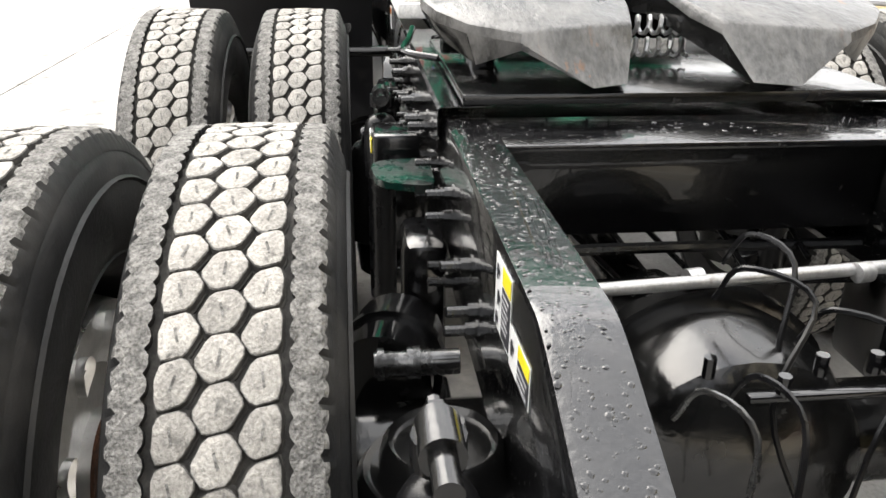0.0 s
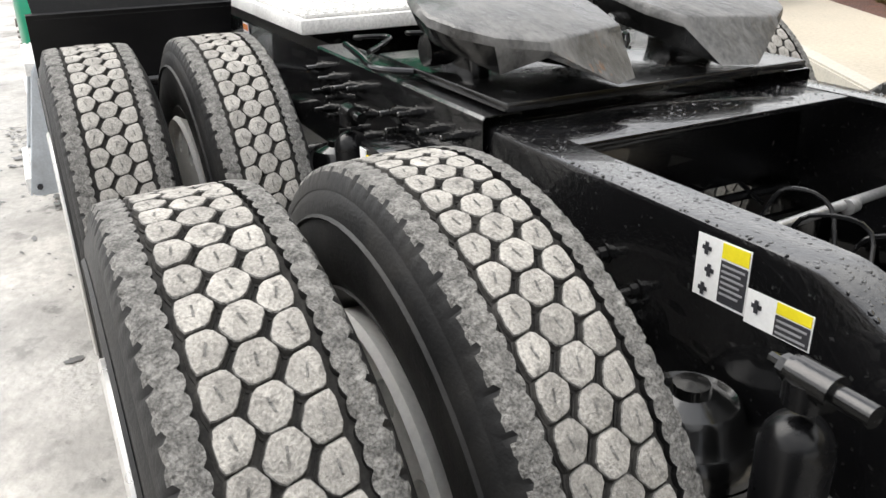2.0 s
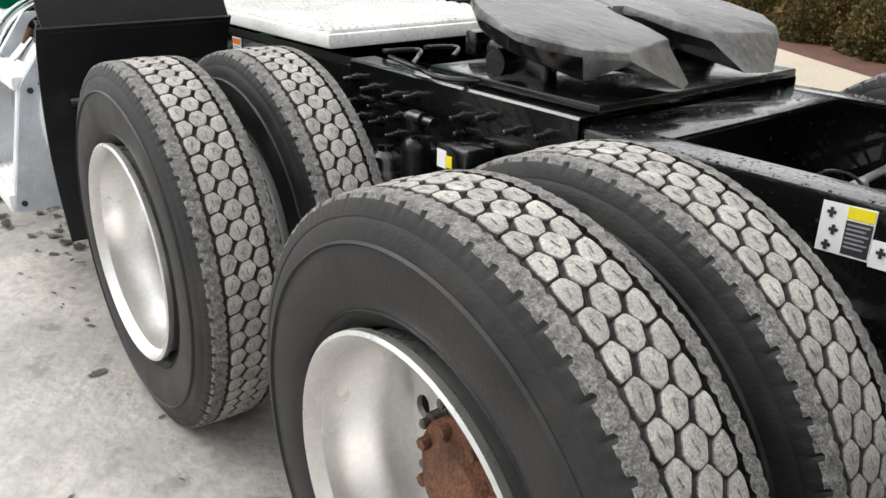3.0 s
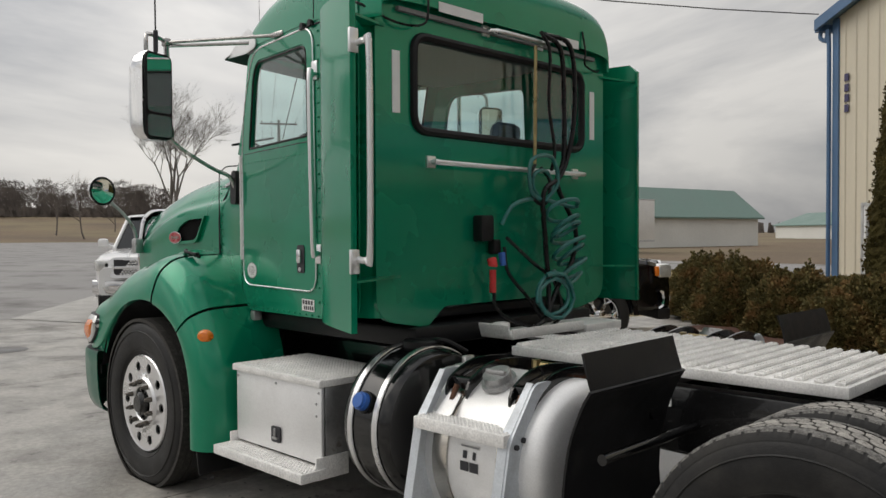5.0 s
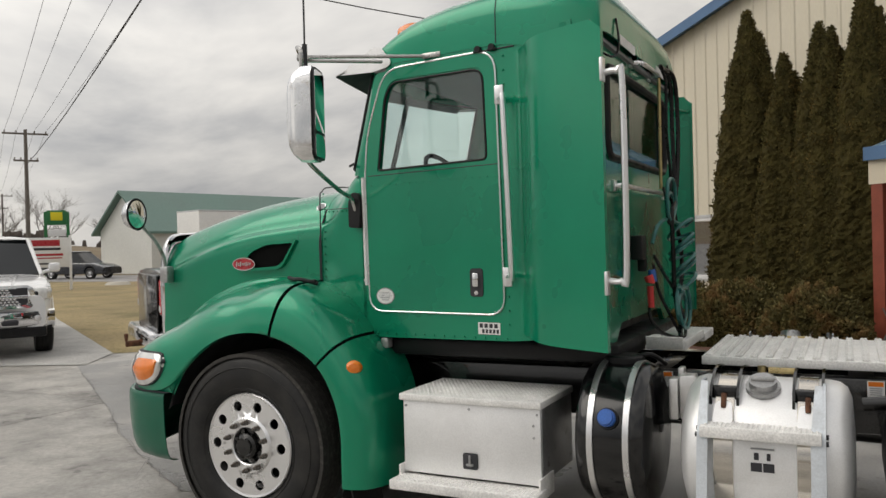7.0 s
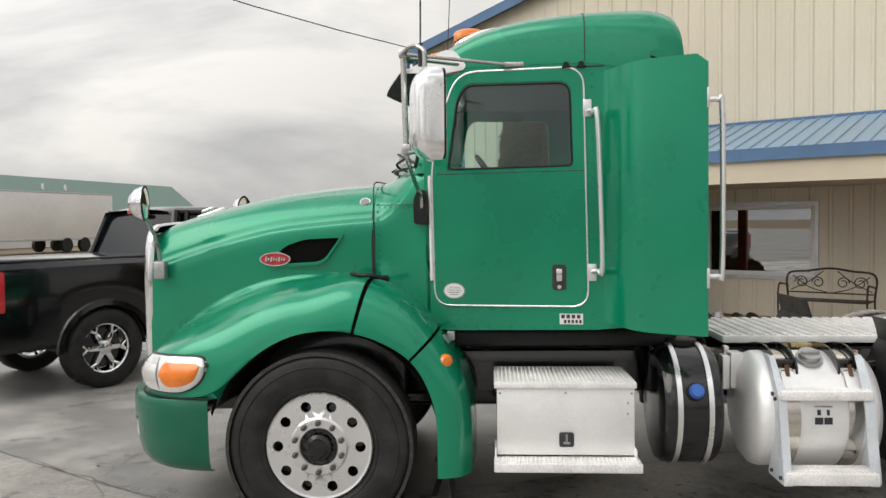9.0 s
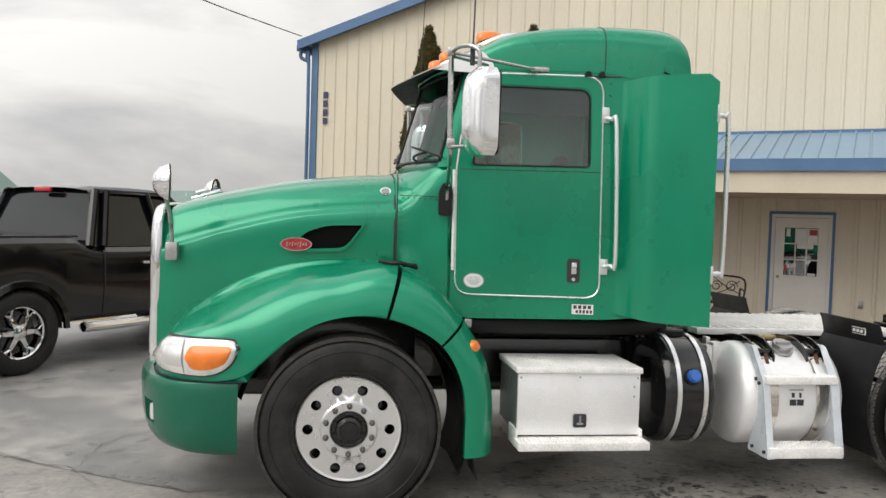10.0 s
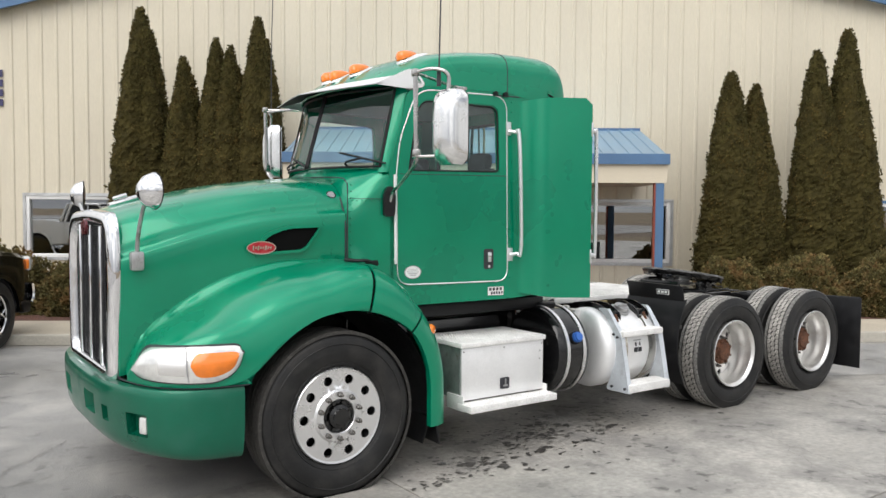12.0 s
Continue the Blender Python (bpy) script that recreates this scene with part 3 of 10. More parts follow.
def blot(bm, x, y, r, rng, z=0.003):
    n = 15
    e, t = rng.uniform(0.25, 0.7), rng.gauss(0.0, 0.5)
    vs = []
    for k in range(n):
        a = 2 * math.pi * k / n
        q = r * rng.uniform(0.55, 1.15)
        px, py = q * math.cos(a), q * math.sin(a) * e
        vs.append(bm.verts.new((x + px * math.cos(t) - py * math.sin(t), y + px * math.sin(t) + py * math.cos(t), z)))
    bm.faces.new(vs)


rng = random.Random(5)
bm = bmesh.new()
for k in range(260):
    x = rng.gauss(1.9, 1.1)
    y = rng.gauss(-0.95, 0.38)
    blot(bm, x, y, abs(rng.gauss(0, 0.013)) + 0.005, rng, 0.003 + 0.00001 * k)
for k in range(12):
    x, y = rng.gauss(2.0, 0.9), rng.gauss(-0.85, 0.35)
    for q in range(5):
        blot(bm, x + rng.gauss(0, 0.07), y + rng.gauss(0, 0.05), rng.uniform(0.015, 0.055), rng, 0.008 + 0.00002 * (k * 5 + q))
for cx, cy, sx, sy, n in ((1.93, -0.88, 0.10, 0.11, 70), (1.08, -1.17, 0.14, 0.05, 60), (0.75, -1.32, 0.16, 0.06, 40), (2.55, -0.42, 0.30, 0.10, 50), (3.0, -0.8, 0.25, 0.12, 50), (1.5, -0.75, 0.25, 0.15, 50)):
    for k in range(n):
        blot(bm, rng.gauss(cx, sx), rng.gauss(cy, sy), rng.uniform(0.008, 0.032), rng, 0.0095 + 0.00002 * k)
for k in range(25):
    x, y = rng.uniform(-9, 8), rng.uniform(-7, 3)
    blot(bm, x, y, abs(rng.gauss(0, 0.02)) + 0.006, rng, 0.012 + 0.00001 * k)
solo("oil_stains", bm, "stain", "scattered dark oil and water spots on the concrete", "stains", "", "stuff", smooth=0)


def crack(bm, pts, w, rng):
    line = spline([(x, y, 0) for x, y in pts], 10)
    row = []
    for i, p in enumerate(line):
        d = (line[min(i + 1, len(line) - 1)] - line[max(0, i - 1)]).normalized()
        nn = Vector((-d.y, d.x, 0))
        q = p + nn * rng.gauss(0, 0.02)
        ww = w * 0.35 * rng.uniform(0.3, 1.2)
        row.append([q + nn * ww + Vector((0, 0, 0.0135)), q - nn * ww + Vector((0, 0, 0.0135))])
    grid_surface(bm, row)


bm = bmesh.new()
for pts, w in (([(-6.52, 2.98), (-5.02, 1.89), (-3.97, 1.2), (-2.74, 0.31), (-1.76, -0.3), (-0.96, -0.74)], 0.012), ([(-2.12, -0.36), (-1.77, -0.29), (-1.74, 0.35), (-1.44, 0.7), (-1.22, 1.02)], 0.009),
               ([(-1.77, -0.29), (-1.52, -0.59)], 0.009), ([(-7.5, -1), (-5, -2.2), (-2.6, -2.0)], 0.006), ([(3.0, -2.6), (3.6, -1.9), (4.4, -2.1)], 0.004), ([(0.6, -4.6), (2.6, -3.9), (3.4, -2.2)], 0.004)):
    crack(bm, pts, w, rng)
solo("crack", bm, "stain", "thin dark cracks in the concrete", "cracks", "", "stuff", smooth=0)

# ---- the shop behind ----
BO = Vector((-0.6, 13.05, 0.0))
BU = Vector((math.cos(radians(-36)), math.sin(radians(-36)), 0))
BN = Vector((BU.y, -BU.x, 0))


def at_wall(u, off, z):
    return BO + BU * u + BN * off + Vector((0, 0, z))


def wall_box(bm, u0, u1, off0, off1, z0, z1, index=0, bevel=0.0):
    m = Matrix((BU, BN, Vector((0, 0, 1)))).transposed()
    box(bm, at_wall((u0 + u1) / 2, (off0 + off1) / 2, (z0 + z1) / 2), (abs(u1 - u0), abs(off1 - off0), z1 - z0), bevel, m, index)


SPAN, EAVE, PITCH = 19.0, 5.68, 0.235


def roof_z(u):
    return EAVE + PITCH * min(u, SPAN - u)


OPEN = [(0.86, 2.70, 0.80, 2.04, "window"), (6.75, 8.60, 0.80, 2.0, "window"), (9.97, 10.92, 0.0, 2.03, "door"), (11.95, 13.86, 0.78, 1.99, "window"), (16.9, 18.5, 0.80, 2.0, "window")]


def wall_strip(bm, u0, u1, z0, z1a, z1b, t=0.18):
    """A piece of gable wall whose top runs from z1a to z1b."""
    lo = [at_wall(u0, 0, z0), at_wall(u1, 0, z0), at_wall(u1, 0, z1b), at_wall(u0, 0, z1a)]
    f = [bm.verts.new(p) for p in lo]
    b = [bm.verts.new(p - BN * t) for p in lo]
    bm.faces.new(f)
    bm.faces.new(b[::-1])
    for j in range(4):
        bm.faces.new((f[j], f[(j + 1) % 4], b[(j + 1) % 4], b[j]))


bm = bmesh.new()
cuts = sorted({0.0, SPAN / 2, SPAN, *[o[0] for o in OPEN], *[o[1] for o in OPEN]})
for a, b in zip(cuts, cuts[1:]):
    hole = next((o for o in OPEN if o[0] <= a + 1e-6 and b <= o[1] + 1e-6), None)
    if hole:
        if hole[2] > 0:
            wall_strip(bm, a, b, 0, hole[2], hole[2])
        wall_strip(bm, a, b, hole[3], roof_z(a), roof_z(b))
    else:
        wall_strip(bm, a, b, 0, roof_z(a), roof_z(b))
shop = solo("wall_south", bm, "siding", "beige ribbed metal siding gable wall of the shop", "wall", "", "structure", smooth=0)

# upright ribs of the siding
bm = bmesh.new()
u = 0.3
while u < SPAN - 0.05:
    hole = next((o for o in OPEN if o[0] - 0.08 <= u <= o[1] + 0.08), None)
    spans = [(0.0, roof_z(u) - 0.02)] if not hole else [(0, hole[2] - 0.05), (hole[3] + 0.07, roof_z(u) - 0.02)]
    for z0, z1 in spans:
        if z1 - z0 < 0.1:
            continue
        p = [at_wall(u - 0.040, 0, z0), at_wall(u - 0.020, 0.020, z0), at_wall(u + 0.020, 0.020, z0), at_wall(u + 0.040, 0, z0)]
        lo = [bm.verts.new(q) for q in p]
        hi = [bm.verts.new(q + Vector((0, 0, z1 - z0))) for q in p]
        for j in range(3):
            bm.faces.new((lo[j], lo[j + 1], hi[j + 1], hi[j]))
    u += 0.305
ribs = part("siding_rib", bm, "siding", shop, smooth=0)

bm = bmesh.new()
wall_box(bm, -0.0, 0.18, -22, -0.19, 0, EAVE)
side = solo("wall_west", bm, "siding", "beige metal side wall of the shop", "wall", "", "structure", smooth=0)
bm = bmesh.new()
wall_box(bm, SPAN - 0.18, SPAN, -22, -0.19, 0, EAVE)
solo("wall_east", bm, "siding", "beige metal side wall of the shop", "wall", "", "structure", smooth=0)
bm = bmesh.new()
for a, b in ((-0.26, SPAN / 2), (SPAN / 2, SPAN + 0.26)):
    q = []
    for off in (0.19, -22.2):
        for uu in (a, b):
            for dz in (0.02, 0.12):
                q.append(bm.verts.new(at_wall(uu, off, EAVE + PITCH * min(uu, SPAN - uu) + dz)))
    for f in ((0, 2, 6, 4), (1, 5, 7, 3), (0, 1, 3, 2), (4, 6, 7, 5), (0, 4, 5, 1), (2, 3, 7, 6)):
        bm.faces.new([q[i] for i in f])
solo("roof", bm, "blue_roof", "low-pitched blue metal roof of the shop", "roof", "", "structure", smooth=0)
# rake boards, corner trim, gutter and downpipe
bm = bmesh.new()
for a, b in ((-0.30, SPAN / 2), (SPAN / 2, SPAN + 0.30)):
    q = []
    for off in (0.20, 0.25):
        for uu in (a, b):
            for dz in (-0.08, 0.13):
                q.append(bm.verts.new(at_wall(uu, off, EAVE + PITCH * min(uu, SPAN - uu) + dz)))
    for f in ((0, 2, 3, 1), (4, 5, 7, 6), (0, 1, 5, 4), (2, 6, 7, 3), (1, 3, 7, 5), (0, 4, 6, 2)):
        bm.faces.new([q[i] for i in f])
wall_box(bm, -0.03, 0.14, -0.1, 0.035, 0, EAVE)
wall_box(bm, SPAN - 0.14, SPAN + 0.03, -0.1, 0.035, 0, EAVE + 0.0)
wall_box(bm, -0.34, -0.21, -22, 0.21, EAVE - 0.18, EAVE - 0.05)
solo("trim", bm, "blue_trim", "blue metal rake, gutter and corner trim", "trim", "", "structure", smooth=0)
bm = bmesh.new()
tube(bm, [at_wall(-0.28, 0.12, EAVE - 0.18), at_wall(-0.28, 0.12, EAVE - 0.30), at_wall(-0.16, 0.09, EAVE - 0.40), at_wall(-0.09, 0.07, EAVE - 0.55), at_wall(-0.09, 0.07, 0.1)], 0.042, 8, 4)
solo("trim", bm, "blue_trim", "blue downpipe at the shop's corner", "downpipe", "", "structure")


def building_window(i, o):
    u0, u1, z0, z1, _ = o
    w = thing("window_%d" % i, at_wall((u0 + u1) / 2, 0, z0), "wide window in a white frame with dark glass", "window", "", "structure")
    bm = bmesh.new()
    for a, b, c, d in ((u0, u0 + 0.07, z0, z1), (u1 - 0.07, u1, z0, z1), (u0 + 0.07, u1 - 0.07, z1 - 0.07, z1), (u0 + 0.07, u1 - 0.07, z0, z0 + 0.07)):
        wall_box(bm, a, b, -0.08, 0.02, c, d, bevel=0.006)
    part("window_frame", bm, "white", w)
    bm = bmesh.new()
    for a, b, c, d in ((u0 - 0.06, u0, z0 - 0.06, z1 + 0.06), (u1, u1 + 0.06, z0 - 0.06, z1 + 0.06), (u0, u1, z1, z1 + 0.06), (u0, u1, z0 - 0.06, z0)):
        wall_box(bm, a, b, -0.02, 0.032, c, d)
    part("casing", bm, "blue_trim" if i == 4 else "alu_dull", w)
    bm = bmesh.new()
    wall_box(bm, u0 + 0.07, u1 - 0.07, -0.05, -0.042, z0 + 0.07, z1 - 0.07)
    part("pane", bm, "pane", w)


# wall added behind the panes; its black stands in for indoor shade
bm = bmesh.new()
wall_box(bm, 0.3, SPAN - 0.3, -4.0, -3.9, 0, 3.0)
solo("wall_inner", bm, "win_dark", "added near-black wall painted as the unlit room behind the shop windows", "wall", "", "structure", smooth=0)
for i, o in enumerate([o for o in OPEN if o[4] == "window"]):
    building_window(i + 1, o)

# entrance door with a nine-light pane
u0, u1, z0, z1, _ = OPEN[2]
door = thing("door_1", at_wall((u0 + u1) / 2, 0, 0), "white entrance door with nine small panes", "door", "", "structure")
bm = bmesh.new()
zz0, zz1 = 0.98, 1.80
for a, b, c, d in ((u0 + 0.06, u0 + 0.21, 0.02, z1 - 0.06), (u1 - 0.21, u1 - 0.06, 0.02, z1 - 0.06), (u0 + 0.21, u1 - 0.21, 0.02, zz0), (u0 + 0.21, u1 - 0.21, zz1, z1 - 0.06)):
    wall_box(bm, a, b, -0.07, -0.02, c, d)
part("leaf", bm, "white_door", door, smooth=0)
bm = bmesh.new()
wall_box(bm, u0 + 0.21, u1 - 0.21, -0.05, -0.045, zz0, zz1)
part("pane", bm, "pane", door)
bm = bmesh.new()
for k in range(1, 3):
    uu = u0 + 0.21 + (u1 - u0 - 0.42) * k / 3
    wall_box(bm, uu - 0.01, uu + 0.01, -0.04, -0.015, zz0, zz1)
    zk = zz0 + (zz1 - zz0) * k / 3
    wall_box(bm, u0 + 0.21, u1 - 0.21, -0.042, -0.012, zk - 0.01, zk + 0.01)
part("muntin", bm, "white_door", door, smooth=0)
bm = bmesh.new()
for a, b, c, d in ((u0, u0 + 0.055, 0, z1), (u1 - 0.055, u1, 0, z1), (u0 + 0.055, u1 - 0.055, z1 - 0.055, z1)):
    wall_box(bm, a, b, -0.08, 0.008, c, d)
part("door_jamb", bm, "white_door", door, smooth=0)
bm = bmesh.new()
for a, b, c, d in ((u0 - 0.045, u1 + 0.045, z1, z1 + 0.05), (u0 - 0.045, u0, 0, z1), (u1, u1 + 0.045, 0, z1)):
    wall_box(bm, a, b, -0.04, 0.03, c, d)
part("door_frame", bm, "blue_trim", door, "thin blue door casing", smooth=0)
ul, uw, zh = u0 + 0.21, (u1 - u0 - 0.42) / 3, (zz1 - zz0) / 3
for a, b, c, d, mat, lab in ((1.05, 2.95, 2.05, 2.95, "white", "white paper sheet inside the pane"), (1.15, 2.6, 1.7, 2.05, "white", "torn paper sheet inside the pane"), (2.2, 2.9, 2.55, 2.9, "badge_red", "red and white sticker"),
                             (0.15, 0.5, 2.45, 2.95, "white", "small white sticker"), (1.15, 1.85, 0.15, 0.85, "grey_print", "grey printed notice"), (2.15, 2.85, 0.02, 0.18, "white", "white label strip"), (0.05, 0.3, 0.3, 0.65, "red", "small red sticker")):
    bm = bmesh.new()
    wall_box(bm, ul + uw * a, ul + uw * b, -0.0443 if mat == "white" and b > 1 else -0.0435, -0.0437 if mat == "white" and b > 1 else -0.043, zz0 + zh * c, zz0 + zh * d)
    part("sticker", bm, mat, door, lab, smooth=0)
bm = bmesh.new()
lathe(bm, [(0.0, 0.05), (0.028, 0.045), (0.03, 0.02), (0.012, 0.0)], (0, 0, 0), "z", 12)
for v in bm.verts:
    v.co = at_wall(u0 + 0.13, -0.02 + v.co.z, 0.95) + BU * v.co.x + Vector((0, 0, v.co.y))
part("door_handle", bm, "brass", door)

# porch roof over the entrance
C0, C1, COFF = 6.55, 13.22, 2.2
bm = bmesh.new()
q = [at_wall(a, o, z) for a, o, z in ((C0, 0.03, 3.42), (C1, 0.03, 3.42), (C1, COFF, 2.78), (C0, COFF, 2.78))]
f = [bm.verts.new(p) for p in q]
b = [bm.verts.new(p - Vector((0, 0, 0.05))) for p in q]
bm.faces.new(f)
bm.faces.new(b[::-1])
for j in range(4):
    bm.faces.new((f[j], f[(j + 1) % 4], b[(j + 1) % 4], b[j]))
porch = solo("porch_roof", bm, "blue_roof", "blue ribbed metal porch roof over the entrance", "roof", "", "structure", smooth=0)
bm = bmesh.new()
k = C0 + 0.05
while k < C1:
    a, b = at_wall(k, 0.04, 3.425), at_wall(k, COFF, 2.785)
    tube(bm, [a, b], 0.018, 6, 1)
    k += 0.23
part("roof_rib", bm, "blue_roof", porch)
bm = bmesh.new()
wall_box(bm, C0 - 0.03, C1 + 0.03, COFF, COFF + 0.05, 2.62, 2.80)
wall_box(bm, C0 - 0.03, C0, 0.03, COFF, 2.62, 2.72)
wall_box(bm, C1, C1 + 0.03, 0.03, COFF, 2.62, 2.72)
wall_box(bm, C0, C1, 0.02, 0.06, 3.36, 3.46)
part("fascia", bm, "blue_trim", porch, smooth=0)
bm = bmesh.new()
wall_box(bm, C0, C1, 0.0, COFF - 0.01, 2.30, 2.36)
wall_box(bm, C0, C1, COFF - 0.16, COFF - 0.01, 2.36, 2.62)
wall_box(bm, C0, C0 + 0.06, 0.0, COFF - 0.16, 2.36, 2.7)
wall_box(bm, C1 - 0.06, C1, 0.0, COFF - 0.16, 2.36, 2.7)
part("soffit", bm, "soffit", porch, smooth=0)
for uu, m1, m2 in ((C0 + 0.12, "rust_post", "rust_post"), (C1 - 0.12, "blue_trim", "rust_post")):
    post = thing("porch_post", at_wall(uu, COFF - 0.08, 0), "painted square metal porch post", "post", "porch posts")
    bm = bmesh.new()
    wall_box(bm, uu - 0.07, uu + 0.07, COFF - 0.13, COFF - 0.02, 0, 2.3)
    part("post", bm, m1, post, smooth=0)
    bm = bmesh.new()
    wall_box(bm, uu - 0.10, uu - 0.071, COFF - 0.12, COFF - 0.03, 0, 2.3)
    part("side_strip", bm, m2, post, smooth=0)

# kerb, walkway and planting bed before the shop
K0, K1 = Vector((-1.9, 6.65, 0)), Vector((15.2, -3.75, 0))
KD = (K1 - K0).normalized()
KN = Vector((-KD.y, KD.x, 0))


def strip(bm, a, b, o0, o1, z0, z1):
    q = [a + KN * o0, b + KN * o0, b + KN * o1, a + KN * o1]
    lo = [bm.verts.new(p + Vector((0, 0, z0))) for p in q]
    hi = [bm.verts.new(p + Vector((0, 0, z1))) for p in q]
    bm.faces.new(lo[::-1])
    bm.faces.new(hi)
    for j in range(4):
        bm.faces.new((lo[j], lo[(j + 1) % 4], hi[(j + 1) % 4], hi[j]))


kerbs = thing("kerb", K0, "pale concrete kerb along the planting bed", "kerb", "", "structure")
nk = 7
for k in range(nk):
    a, b = K0 + (K1 - K0) * (k / nk), K0 + (K1 - K0) * ((k + 1) / nk)
    bm = bmesh.new()
    strip(bm, a + KD * 0.006, b - KD * 0.006, 0, 0.16, -0.01, 0.13)
    bmesh.ops.bevel(bm, geom=list(bm.edges), offset=0.015, segments=2, affect="EDGES")
    part("kerb_stone", bm, "kerb", kerbs)
bm = bmesh.new()
strip(bm, K0, K1, 0.16, 1.5, -0.01, 0.12)
solo("pavement", bm, "walk", "tan concrete walkway behind the kerb", "pavement", "", "structure", smooth=0)
bm = bmesh.new()
q = [K0 + KN * 1.5, K1 + KN * 1.5, at_wall(SPAN, 0.0, 0), at_wall(0, 0.0, 0)]
bm.faces.new([bm.verts.new(p + Vector((0, 0, 0.1))) for p in q])
solo("bed", bm, "mulch", "planting bed of red-brown mulch before the wall", "planting bed", "", "structure", smooth=0)


# ---- the truck ----
truck = thing("semi_truck", (0, 0, 0), "green day-cab road tractor with bare chassis and tandem rear axles", "truck")
WB1, WB2, HUBZ, TR = 4.085, 5.407, 0.5, 0.522


def side_y(x):
    """Half width of the cab at x: it widens to the rear."""
    return 0.718 + 0.139 * x


def cab_side(x, z, d=0.0):
    return Vector((x, -side_y(x) - 0.0 + d, z))


# -- wheels --
def tyre_profile(w):
    h = w / 2
    return [(0.300, -h * 0.62), (0.318, -h * 0.80), (0.36, -h * 0.98), (0.42, -h * 1.0), (0.47, -h * 0.95), (0.494, -h * 0.84),
            (0.505, -h * 0.74), (0.505, h * 0.74), (0.494, h * 0.84), (0.47, h * 0.95), (0.42, h * 1.0), (0.36, h * 0.98), (0.318, h * 0.80), (0.300, h * 0.62)]


def hex_lug(bm, place, c_a, c_w, la, lw, lift, index, rng, pts):
    """One tread lug: an outline in (along, across) with a ledge at its foot, a worn rim and a sunken sipe."""
    n = len(pts)
    cut_ = []
    for i in range(n):
        p, a0, a1 = pts[i], pts[i - 1], pts[(i + 1) % n]
        cut_ += [(p[0] + (a0[0] - p[0]) * 0.16, p[1] + (a0[1] - p[1]) * 0.16), (p[0] + (a1[0] - p[0]) * 0.16, p[1] + (a1[1] - p[1]) * 0.16)]
    pts = [(a * rng.uniform(0.96, 1.03), w * rng.uniform(0.96, 1.03)) for a, w in cut_]
    n = len(pts)
    j = rng.uniform(-0.0012, 0.0012)
    rings = []
    for k, up in ((1.17, -0.008), (1.15, 0.0), (1.06, 0.0012), (1.0, lift - 0.0024 + j), (0.95, lift - 0.0006 + j), (0.86, lift + j)):
        rings.append([bm.verts.new(place(c_a + a * la * k, c_w + w * lw * k, up)) for a, w in pts])
    for q, mat in zip(range(5), (4, 4, 4, 2, index)):
        A, B = rings[q], rings[q + 1]
        for i in range(n):
            f = bm.faces.new((A[i], A[(i + 1) % n], B[(i + 1) % n], B[i]))
            f.material_index = mat
    f = bm.faces.new(rings[-1])
    f.material_index = index
    t = rng.uniform(-0.3, 0.3)
    q = [bm.verts.new(place(c_a + (a * math.cos(t) - w * 0.35 * math.sin(t)) * la * 0.34, c_w + (a * math.sin(t) * 0.4 + w * 0.05) * lw, lift + j + 0.0007)) for a, w in ((-1, -1), (-1, 1), (1, 1), (1, -1))]
    f = bm.faces.new(q)
    f.material_index = 2


